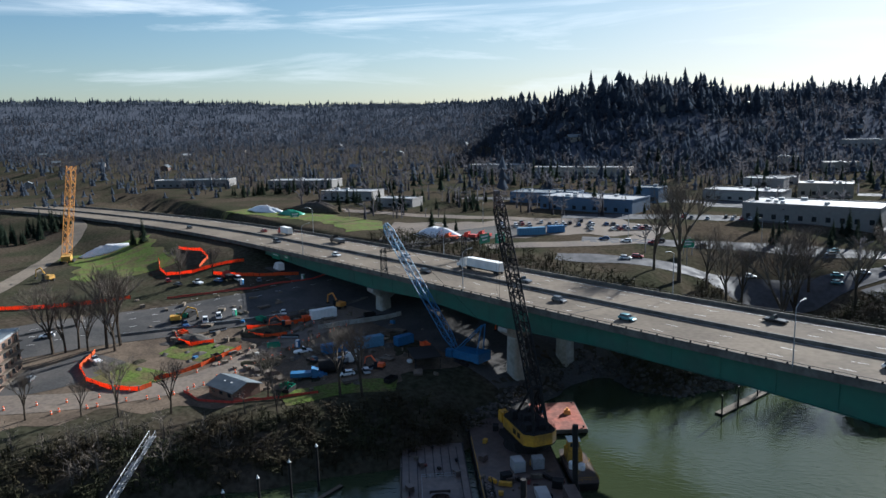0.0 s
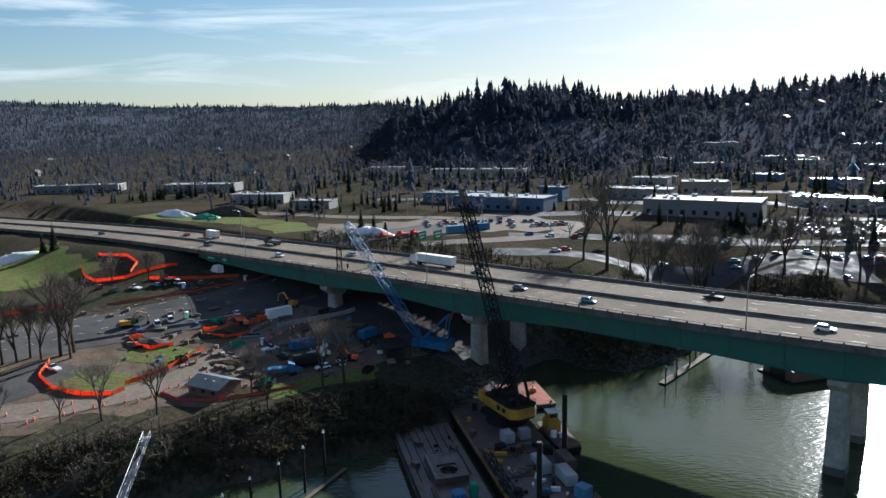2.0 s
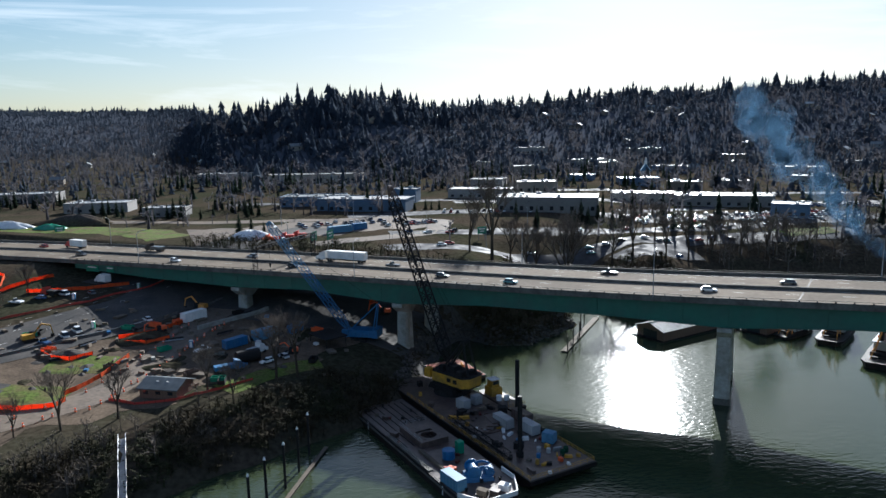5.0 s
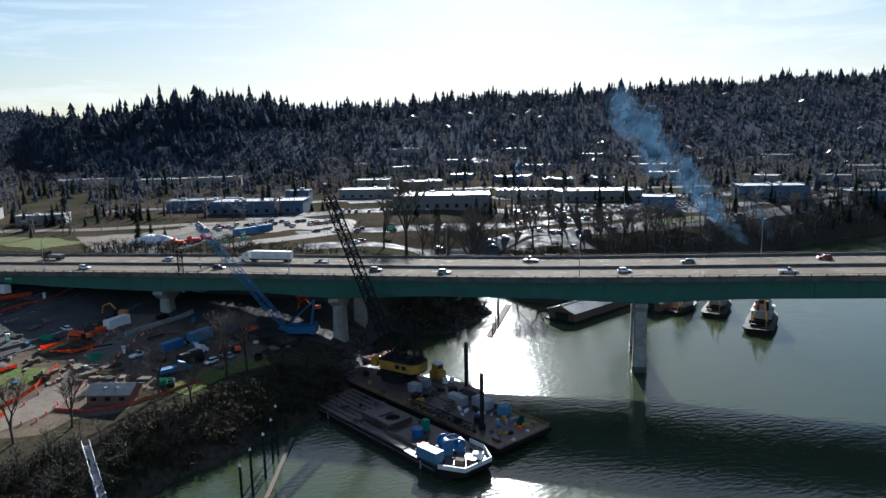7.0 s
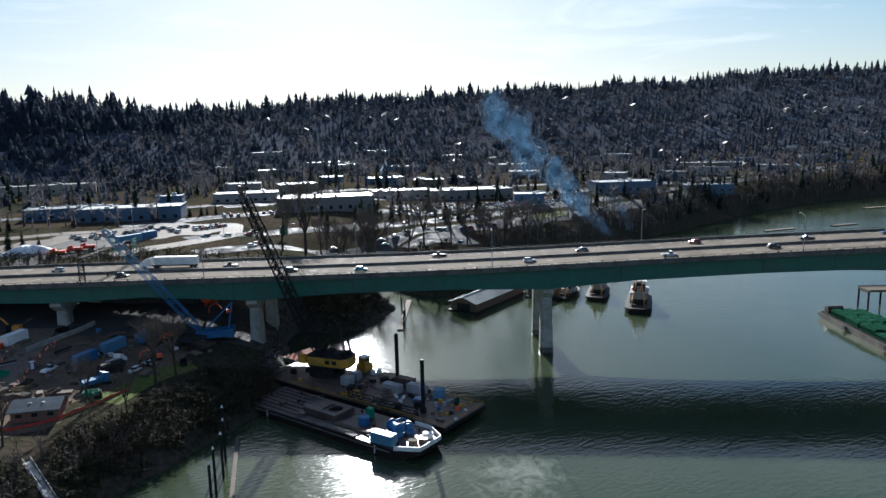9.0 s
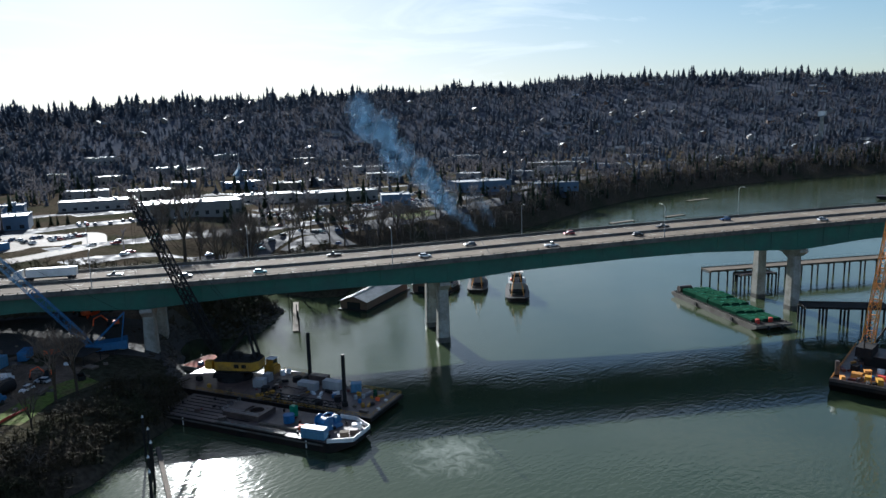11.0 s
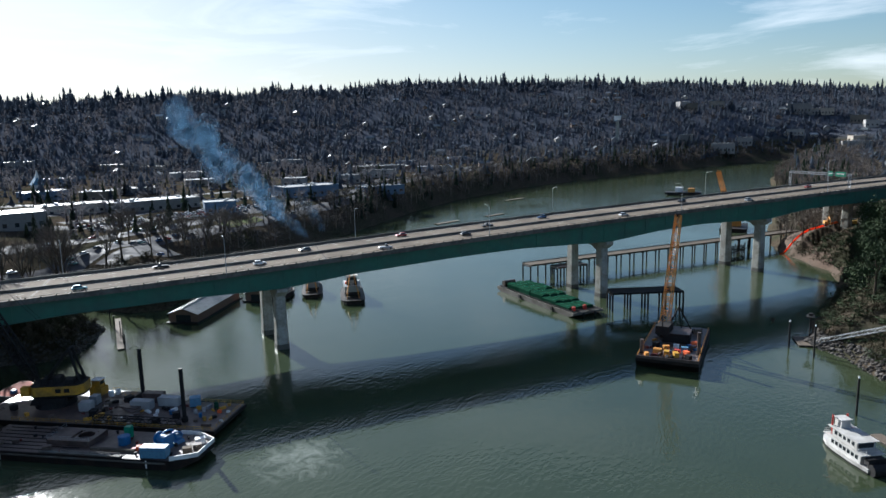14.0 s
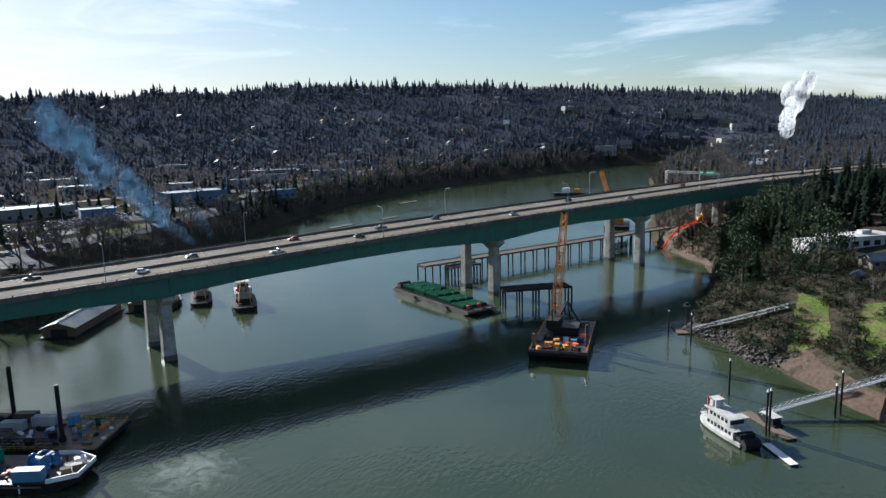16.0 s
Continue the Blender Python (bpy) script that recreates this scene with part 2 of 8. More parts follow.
def netting(name, colour):
    """Thin plastic mesh that glows when the sun stands behind it."""
    m = material(name, colour, 0.6, vary=0.15, grain=2.0)
    t = m.node_tree
    thin, both = t.nodes.new("ShaderNodeBsdfTranslucent"), t.nodes.new("ShaderNodeMixShader")
    thin.inputs["Color"].default_value = (*colour, 1)
    both.inputs["Fac"].default_value = 0.55
    t.links.new(t.nodes["Principled BSDF"].outputs["BSDF"], both.inputs[1])
    t.links.new(thin.outputs["BSDF"], both.inputs[2])
    t.links.new(both.outputs["Shader"], t.nodes["Material Output"].inputs["Surface"])
    return m


NET = netting("orange_netting", (0.85, 0.15, 0.03))
DARKRED = material("dark_red_paint", (0.11, 0.018, 0.014), 0.5, vary=0.2, grain=2.0)
ORANGE = material("orange_plastic", (0.80, 0.13, 0.03), 0.6, vary=0.15, grain=2.0)
CRANEORANGE = material("orange_crane_paint", (0.62, 0.27, 0.05), 0.55, vary=0.15, grain=1.5)
RED = material("red_paint", (0.50, 0.05, 0.035), 0.5, vary=0.15, grain=2.0)
WHITE = material("white_paint", (0.78, 0.77, 0.74), 0.55, vary=0.06, grain=1.5, stain=(0.66, 0.65, 0.62), coarse=0.25)
ROOFWHITE = material("pale_flat_roof", (0.390, 0.390, 0.383), 0.45, vary=0.15, grain=0.3, stain=(0.270, 0.270, 0.270), coarse=0.05)
ROOFGREY = material("shingle_roof", (0.075, 0.072, 0.07), 0.75, vary=0.25, grain=2.0, per=0.5, spec=0.08)
WALLTAN = material("house_wall", (0.247, 0.217, 0.180), 0.85, vary=0.12, grain=1.5, per=0.5, spec=0.2)
BRICKBROWN = material("brown_siding", (0.16, 0.10, 0.07), 0.85, vary=0.2, grain=2.0)
GLASS = material("dark_glass", (0.02, 0.025, 0.03), 0.08, vary=0.1, grain=0.5)
RUBBER = material("tyre_rubber", (0.02, 0.02, 0.02), 0.9, vary=0.2, grain=4.0)
SAND = material("wet_sand", (0.085, 0.055, 0.037), 0.85, vary=0.3, grain=0.8, stain=(0.075, 0.052, 0.036), coarse=0.1, spec=0.2)
GREENTARP = material("green_tarp", (0.013, 0.050, 0.030), 0.9, vary=0.2, grain=1.2, stain=(0.017, 0.058, 0.036), coarse=0.3, spec=0.0)
SIGNGREEN = material("sign_green", (0.01, 0.22, 0.12), 0.5, vary=0.05, grain=2.0)
TARP = material("white_sheeting", (0.70, 0.71, 0.72), 0.35, vary=0.12, grain=0.8, bump=0.2)
PAINTS = [material("car_" + n, c, 0.3, 0.2, vary=0.04, grain=1.0) for n, c in (
    ("white", (0.75, 0.75, 0.74)), ("silver", (0.42, 0.43, 0.44)), ("black", (0.02, 0.02, 0.022)), ("grey", (0.11, 0.115, 0.12)),
    ("red", (0.30, 0.03, 0.025)), ("blue", (0.04, 0.09, 0.20)), ("teal", (0.10, 0.25, 0.28)))]

# ---- mesh tools ----


class Build:
    """Collects vertices and faces for one mesh."""

    def __init__(self):
        self.v, self.f = [], []

    def add(self, verts, faces):
        k = len(self.v)
        self.v += [tuple(p) for p in verts]
        self.f += [tuple(i + k for i in q) for q in faces]
        return self

    def box(self, x, y, z, sx, sy, sz, turn=0.0, taper=1.0):
        """A box with its base centre at x, y, z; taper narrows the top."""
        c, s = math.cos(radians(turn)), math.sin(radians(turn))
        pts = []
        for k, h in ((1.0, 0.0), (taper, sz)):
            for a, b in ((-1, -1), (1, -1), (1, 1), (-1, 1)):
                px, py = a * sx / 2 * k, b * sy / 2 * k
                pts.append((x + c * px - s * py, y + s * px + c * py, z + h))
        return self.add(pts, [(3, 2, 1, 0), (4, 5, 6, 7), (0, 1, 5, 4), (1, 2, 6, 5), (2, 3, 7, 6), (3, 0, 4, 7)])

    def tube(self, a, b, r, n=6, r2=None):
        a, b = Vector(a), Vector(b)
        w = (b - a).normalized()
        p = w.orthogonal().normalized()
        q = w.cross(p)
        r2 = r if r2 is None else r2
        pts = [a + (p * math.cos(i * 2 * math.pi / n) + q * math.sin(i * 2 * math.pi / n)) * r for i in range(n)]
        pts += [b + (p * math.cos(i * 2 * math.pi / n) + q * math.sin(i * 2 * math.pi / n)) * r2 for i in range(n)]
        faces = [(i, (i + 1) % n, n + (i + 1) % n, n + i) for i in range(n)]
        return self.add(pts, faces + [tuple(range(n))[::-1], tuple(range(n, 2 * n))])

    def prism(self, outline, z0, z1, top=None):
        """An upright solid over a plan outline (anticlockwise)."""
        n = len(outline)
        top = top or outline
        pts = [(x, y, z0) for x, y in outline] + [(x, y, z1) for x, y in top]
        faces = [(i, (i + 1) % n, n + (i + 1) % n, n + i) for i in range(n)]
        return self.add(pts, faces + [tuple(range(n))[::-1], tuple(range(n, 2 * n))])

    def loft(self, rings):
        """Skins equal rings of points, with closed ends."""
        n, k = len(rings[0]), len(rings)
        pts = [p for ring in rings for p in ring]
        faces = [(j * n + i, j * n + (i + 1) % n, (j + 1) * n + (i + 1) % n, (j + 1) * n + i) for j in range(k - 1) for i in range(n)]
        return self.add(pts, faces + [tuple(range(n))[::-1], tuple(range((k - 1) * n, k * n))])

    def lattice(self, a, b, w0, w1, chord=0.14, lace=0.07, bay=3.0, up=(0, 0, 1)):
        """A four-chord laced boom from a to b."""
        a, b = Vector(a), Vector(b)
        d = (b - a).normalized()
        side = d.cross(Vector(up)).normalized() if abs(d.dot(Vector(up))) < 0.98 else Vector((1, 0, 0))
        top = side.cross(d).normalized()
        n = max(2, round((b - a).length / bay))
        rings = []
        for i in range(n + 1):
            w = (w0 + (w1 - w0) * i / n) / 2
            m = a.lerp(b, i / n)
            rings.append([m + side * w * p + top * w * q for p, q in ((-1, -1), (1, -1), (1, 1), (-1, 1))])
        for k in range(4):
            self.tube(rings[0][k], rings[-1][k], chord, 4)
        for i in range(n):
            for k in range(4):
                j = (k + 1) % 4
                self.tube(rings[i][k], rings[i + 1][j] if i % 2 else rings[i][j], lace, 3)
                self.tube(rings[i][j], rings[i + 1][k], lace, 3)
        return self

    def mesh(self, name, mat=None, smooth=False):
        me = bpy.data.meshes.new(name)
        me.from_pydata(self.v, [], self.f)
        if mat:
            me.materials.append(mat)
        if smooth:
            me.polygons.foreach_set("use_smooth", [True] * len(me.polygons))
        me.update()
        return me


def triangles(name, verts, tris, mat):
    """A mesh from arrays of corners and triangles."""
    me = bpy.data.meshes.new(name)
    verts, tris = np.asarray(verts, np.float32), np.asarray(tris, np.int32)
    me.vertices.add(len(verts))
    me.vertices.foreach_set("co", verts.ravel())
    me.loops.add(tris.size)
    me.loops.foreach_set("vertex_index", tris.ravel())
    me.polygons.add(len(tris))
    me.polygons.foreach_set("loop_start", np.arange(0, tris.size, 3, dtype=np.int32))
    me.polygons.foreach_set("loop_total", np.full(len(tris), 3, np.int32))
    me.materials.append(mat)
    me.update(calc_edges=True)
    return me


def part(name, b, mat, parent, label="", smooth=False):
    ob = new(name, b.mesh(name, mat, smooth) if isinstance(b, Build) else b)
    ob.parent = parent
    return tagged(ob, label)


def thing(name, m, label, category, group="", kind=""):
    ob = new(name)
    ob.empty_display_size = 0.5
    ob.matrix_basis = m
    return tagged(ob, label, category, group, kind)


def solo(name, b, mat, label, category, group="", kind="", smooth=False, m=None):
    ob = new(name, b.mesh(name, mat, smooth) if isinstance(b, Build) else b)
    if m is not None:
        ob.matrix_basis = m
    return tagged(ob, label, category, group, kind)


# ---- the lie of the land ----
BO, BU, BN = np.array((59.9, 175.0)), np.array((0.772, -0.636)), np.array((0.636, 0.772))  # bridge: near edge, along, across
DECK_S = [-900, -420, -240, -140, -60, 0, 50, 113, 170, 211, 275, 353, 430, 600]
DECK_Z = [24.0, 25.5, 28.0, 29.8, 30.4, 31.4, 33.2, 35.2, 36.5, 37.4, 38.6, 40.0, 41.2, 43.5]
WIDE = 37.0


def deck_z(s):
    """Height of the parapet's top."""
    k = 14.0
    return float(np.mean([np.interp(s + d, DECK_S, DECK_Z) for d in (-2 * k, -k, 0, k, 2 * k)]))


def bend(s):
    """The line of the bridge swings off at its ends."""
    return -0.00050 * max(0.0, -s - 230) ** 2 - 0.0006 * max(0.0, s - 330) ** 2


def on_bridge(s, p, dz=0.0):
    q = BO + BU * s + BN * (p + bend(s))
    return Vector((q[0], q[1], deck_z(s) + dz))


RIVER = [(-900, -500), (-250, 60), (-120, 133), (-85, 152), (-70, 161), (-55, 169), (-40, 176), (-25, 182), (-12, 192), (0, 212), (8, 228),
         (15, 242), (24, 250), (31, 250), (36, 240), (47, 236), (62, 244), (74, 254), (82, 275), (88, 300), (100, 302), (97, 265), (108, 252),
         (135, 262), (170, 285), (240, 284), (300, 287), (380, 293), (464, 300), (562, 298), (723, 268), (805, 237), (901, 193), (1038, 125),
         (1226, 41), (1345, -42), (1400, -110), (1330, -110), (1181, -50), (990, -22), (864, -4), (720, -4), (600, -8), (430, 2), (345, 0), (318, -10), (278, -27), (235, -26),
         (199, -16), (165, -11), (147, -8), (132, -20), (115, -27), (108, -36), (92, -43), (72, -53), (30, -75), (-60, -140), (-500, -700)]
AZ = [-180, -120, -60, -41, -20, -10, -3, -1, 4, 9, 14, 25, 38, 50, 63, 80, 92, 100, 108, 140, 180]
FOOT = [900, 900, 1500, 1500, 1600, 1500, 1400, 740, 690, 680, 690, 760, 820, 850, 900, 1000, 1100, 1250, 1500, 900, 900]
CREST = [2000, 2000, 3000, 3000, 3200, 3100, 2900, 1200, 1050, 1020, 1080, 1500, 1700, 1800, 1900, 2000, 2300, 2500, 3000, 2000, 2000]
# skyline: bearing and elevation of the ridge
SKY_AZ = [-180, -120, -60, -41, -30, -20, -13, -10, -3, -1, 3, 5.5, 9, 10, 13, 15, 19, 23, 26, 31, 36, 41, 45, 50, 53, 58, 61, 68, 76, 80, 90, 95, 100, 108, 140, 180]
SKY_EL = [1.5, 1.5, 2.2, 2.2, 2.0, 1.5, 1.45, 1.4, 1.35, 0.95, 1.25, 1.7, 2.2, 2.15, 1.8, 1.3, 1.4, 1.45, 1.8, 1.95, 2.0, 2.3, 2.5, 2.6, 2.7, 2.72, 2.95, 3.1, 2.9, 2.7, 2.1, 1.78, 1.5, 0.8, 1.2, 1.5]


def smooth_step(x, a, b):
    t = np.clip((x - a) / (b - a), 0, 1)
    return t * t * (3 - 2 * t)


def shore(x, y):
    """Signed distance to the river's edge: positive on land."""
    x, y = np.asarray(x, float), np.asarray(y, float)
    best, inside = np.full(x.shape, 1e9), np.zeros(x.shape, bool)
    for (ax, ay), (bx, by) in zip(RIVER, RIVER[1:] + RIVER[:1]):
        dx, dy = bx - ax, by - ay
        t = np.clip(((x - ax) * dx + (y - ay) * dy) / (dx * dx + dy * dy), 0, 1)
        best = np.minimum(best, np.hypot(x - ax - t * dx, y - ay - t * dy))
        if dy:
            inside ^= ((ay > y) != (by > y)) & (x < (bx - ax) * (y - ay) / dy + ax)
    return np.where(inside, -best, best)


def ripple(x, y):
    return np.sin(x * 0.071 + 1.3 * np.sin(y * 0.043)) * np.sin(y * 0.063 + 1.1 * np.sin(x * 0.037))


def ground(x, y):
    x, y = np.asarray(x, float), np.asarray(y, float)
    d = shore(x, y) + 1.5 * ripple(3 * x, 3 * y)
    p = (x - BO[0]) * BN[0] + (y - BO[1]) * BN[1]
    s = (x - BO[0]) * BU[0] + (y - BO[1]) * BU[1]
    flat = 9.0 + 4.0 * smooth_step(p, 0, 30) * smooth_step(-s, 40, 90) + 14.0 * (smooth_step(p, 38, 110) + smooth_step(-s, 40, 90) * (smooth_step(p, 38, 45) - smooth_step(p, 38, 110)))
    # the building site climbs towards the bridge's end, where a bank carries the highway
    q = p - (-0.00050 * np.maximum(0.0, -s - 230) ** 2)
    flat = flat + (8.0 * smooth_step(-s, 125, 225) + 3.0 * smooth_step(p, -60, -10) * smooth_step(-s, 60, 130)) * (1 - smooth_step(p, 22, 40)) * (1 - smooth_step(-s, 600, 1100))
    bank = 17.0 + (np.interp(s, DECK_S, DECK_Z) - 19.4) * smooth_step(q, -48, -3)
    flat = flat + (bank - flat) * smooth_step(-s, 218, 250) * (1 - smooth_step(q, 37.5, 50)) * smooth_step(q, -120, -48) * (1 - smooth_step(-s, 600, 900))
    east = smooth_step(x * 0.75 - y * 0.66, 60, 130) * smooth_step(-p, -60, 30)
    flat = flat + east * (16 + 8 * smooth_step(s, 250, 450) - (flat - 9))
    steep = np.where(east > 0.4, 26.0, 9.0) + 10 * smooth_step(p, 40, 80)
    land = flat * (1 - np.exp(-np.maximum(d, 0) / steep)) + 0.25 * ripple(x * 2, y * 2) * smooth_step(d, 2, 15)
    r, az = np.hypot(x + 60, y), np.degrees(np.arctan2(x + 60, y))
    foot, crest, el = np.interp(az, AZ, FOOT), np.interp(az, AZ, CREST), np.interp(az, SKY_AZ, SKY_EL)
    top = 80 + crest * np.tan(np.radians(el)) - 10
    rise = smooth_step(r, foot, crest)
    far = rise * np.maximum(top - flat, 0) * (1 - 0.15 * smooth_step(r, crest, crest + 1500))
    far = far * (1 + 0.05 * ripple(x * 0.2, y * 0.2)) * smooth_step(d, 5, 160)
    return np.where(d < 0, np.maximum(-4.0, d * 0.35), land + far)


def gz(x, y):
    return float(ground(np.array([x]), np.array([y]))[0])


def axis(lo, a, b, hi, step):
    """Grid lines: close between a and b, ever wider outside."""
    out = list(np.arange(a, b + 0.1, step))
    d, v = step, b
    while v < hi:
        d *= 1.12
        v += d
        out.append(v)
    d, v = step, a
    while v > lo:
        d *= 1.12
        v -= d
        out.insert(0, v)
    return np.array(out)


GX, GY = axis(-3600, -230, 330, 4600, 2.5), axis(-1500, -110, 430, 4600, 2.5)
xx, yy = np.meshgrid(GX, GY)
zz = ground(xx, yy)
nx, ny = len(GX), len(GY)
k = (np.arange(ny - 1)[:, None] * nx + np.arange(nx - 1)[None]).ravel()
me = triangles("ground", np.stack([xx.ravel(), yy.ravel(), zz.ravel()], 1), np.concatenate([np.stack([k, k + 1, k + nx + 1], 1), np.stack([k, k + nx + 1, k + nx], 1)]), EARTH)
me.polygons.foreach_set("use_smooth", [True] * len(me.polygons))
solo("ground", me, EARTH, "brown winter ground of banks and valley, hills tinted for haze", "ground", kind="structure")
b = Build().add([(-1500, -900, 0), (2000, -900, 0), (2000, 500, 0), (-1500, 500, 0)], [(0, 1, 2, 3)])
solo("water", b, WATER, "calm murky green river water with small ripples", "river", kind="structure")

# ---- the bridge ----
PIERS = [(-149, 9.0), (-82, 4.0), (19, 0.0), (167, 0.0), (270, 0.0), (356, 3.0)]  # along, foot
HAUNCH = [(-420, 4.0), (-240, 3.4), (-190, 6.2), (-149, 7.4), (-118, 6.4), (-82, 8.6), (-50, 7.0), (-10, 7.4), (19, 8.8), (48, 7.4), (90, 7.2), (120, 7.6), (167, 10.4), (195, 8.6), (222, 8.2), (270, 10.5), (300, 8.0), (356, 9.0), (430, 7.5), (700, 7.0)]


def depth(s):
    return float(np.interp(s, [a for a, _ in HAUNCH], [b for _, b in HAUNCH]))


def strip(stations, p0, p1, top, low):
    """A long bar along the bridge between two lines, from below to above, as offsets from the parapet's top."""
    rings = []
    for s in stations:
        t, l = (top(s) if callable(top) else top), (low(s) if callable(low) else low)
        rings.append([on_bridge(s, p0, l), on_bridge(s, p1, l), on_bridge(s, p1, t), on_bridge(s, p0, t)])
    return Build().loft(rings)


bridge = thing("bridge", Matrix(), "long highway bridge with deep green steel girders on concrete piers", "bridge")
S_ALL = [float(s) for s in range(-560, 601, 10)]
S_SPAN = [float(s) for s in range(-232, 601, 6)]
part("deck", strip(S_ALL, 0.15, WIDE - 0.15, -0.95, -1.6), CONCRETE, bridge, "worn pale concrete road deck")
for p in (0.0, WIDE - 0.4):
    part("parapet", strip(S_ALL, p, p + 0.4, 0.0, -1.75), RAIL, bridge, "weathered concrete parapet")
part("median_barrier", strip(S_ALL, WIDE / 2 - 0.35, WIDE / 2 + 0.35, -0.05, -0.96), RAIL, bridge, "dark stained concrete median barrier")
for p in (2.2, 13.0, 23.5, 34.0):
    part("girder", strip(S_SPAN, p, p + 0.5, -1.6, lambda s: -depth(s)), GREEN_STEEL, bridge, "green painted haunched plate girder")
for p in (1.75, 33.75):
    part("girder_flange", strip(S_SPAN, p, p + 1.3, lambda s: 0.09 - depth(s), lambda s: -0.02 - depth(s)), GREEN_STEEL, bridge)
for s in S_SPAN[::2]:
    q = on_bridge(s, 2.06)
    part("web_stiffener", Build().tube(q + Vector((0, 0, -1.7)), q + Vector((0, 0, 0.1 - depth(s))), 0.07, 4), GREEN_STEEL, bridge)
for s in S_SPAN[::2]:
    part("cross_beam", Build().tube(on_bridge(s, 2.7, -2.2), on_bridge(s, 34.0, -2.2), 0.3, 4), GREEN_STEEL, bridge)
for line in (WIDE * 0.5 - 0.9, WIDE * 0.5 + 0.9, 2.8, WIDE - 2.8):
    b = Build()
    for s in range(-420, 500, 20):
        a, c = on_bridge(s, line - 0.08, -0.945), on_bridge(s + 20, line - 0.08, -0.945)
        a2, c2 = on_bridge(s, line + 0.08, -0.945), on_bridge(s + 20, line + 0.08, -0.945)
        b.add([a, c, c2, a2], [(3, 2, 1, 0)])
    part("edge_line", b, PAINT, bridge)
for line in (6.4, 12.2, 24.8, 30.6):
    for s in range(-260, 420, 14):
        part("lane_dash", Build().add([on_bridge(s, line - 0.07, -0.944), on_bridge(s + 3.2, line - 0.07, -0.944), on_bridge(s + 3.2, line + 0.07, -0.944), on_bridge(s, line + 0.07, -0.944)], [(3, 2, 1, 0)]), PAINT, bridge)
for s in (-150, -60, 36, 150, 238, 300):
    part("deck_joint", Build().add([on_bridge(s, 0.5, -0.943), on_bridge(s + 0.35, 0.5, -0.943), on_bridge(s + 6.35, WIDE - 0.5, -0.943), on_bridge(s + 6, WIDE - 0.5, -0.943)], [(3, 2, 1, 0)]), STEEL, bridge)
for s in np.arange(-232, 480, 4.2):
    q = on_bridge(s, 0.0)
    part("rail_post", Build().box(q.x, q.y, q.z - 0.05, 0.35, 0.22, 0.42, -39.5), STEEL, bridge)
part("top_rail", strip(S_SPAN, 0.02, 0.14, 0.52, 0.42), STEEL, bridge)
part("top_rail", strip(S_SPAN, WIDE - 0.14, WIDE - 0.02, 0.52, 0.42), STEEL, bridge)
for s, foot in PIERS:
    top = deck_z(s) - depth(s) - 0.05
    u, n = Vector((*BU, 0)), Vector((*BN, 0))
    for p in ((7.0, 28.5) if s != 356 else (7.0, 18.0, 30.0)):
        o = on_bridge(s, p)
        def ring(h, a, c):
            q = Vector((o.x, o.y, h))
            return [q + u * (i * a) + n * (j * c) for i, j in ((-1, -.75), (-.75, -1), (.75, -1), (1, -.75), (1, .75), (.75, 1), (-.75, 1), (-1, .75))]
        col = part("column", Build().loft([ring(-4 if foot < 1 else foot - 3, 2.3, 2.6), ring(top - 4, 1.9, 2.2), ring(top - 2.2, 1.9, 2.2)]), PIER, bridge, "tapered concrete column with water stains")
        if foot < 1:
            part("tide_band", Build().loft([ring(-1, 2.33, 2.63), ring(1.9, 2.29, 2.59)]), WET, col, "dark wet band at the waterline")
    # cap with an arched soffit and tapered ends
    prof = [(1.5, top), (WIDE - 1.5, top), (WIDE - 1.5, top - 1.2), (31.2, top - 3.2), (26.2, top - 4.2), (23.5, top - 2.6), (17.75, top - 1.9), (12.0, top - 2.6), (9.3, top - 4.2), (4.3, top - 3.2), (1.5, top - 1.2)]
    rings = []
    for e in (-1.9, 1.9):
        rings.append([Vector((*(BO + BU * (s + e) + BN * (p + bend(s)))[:2], z)) for p, z in prof])
    part("pier_cap", Build().loft(rings), PIER, bridge, "arched concrete pier cap")

# lamp posts along both parapets
post = None
for p, stations, turn in ((0.1, (-194, -97, 0, 104, 208, 312, 416), 0), (WIDE - 0.1, (-250, -150, -50, 60, 161, 262, 363), 180)):
    for s in stations:
        m = Matrix.Translation(on_bridge(s, p)) @ pose(0, 0, 0, 0, 0, -39.5 + turn)
        if post is None:
            post = thing("street_lamp", m, "tall slender steel lamp post on the bridge parapet", "street lamp", "bridge lamp posts")
            part("pole", Build().tube((0, 0, -0.4), (0, 0, 11.5), 0.15, 8, 0.09), GALV, post)
            part("arm", Build().tube((0, 0, 11.4), (0, 1.4, 12.3), 0.07, 6).tube((0, 1.4, 12.3), (0, 3.2, 12.5), 0.06, 6), GALV, post)
            part("lamp_head", Build().box(0, 3.6, 12.4, 0.35, 0.9, 0.18, taper=0.8), GALV, post)
        else:
            copy_thing(post, m)

# ---- woods ----
rng = np.random.default_rng(4)


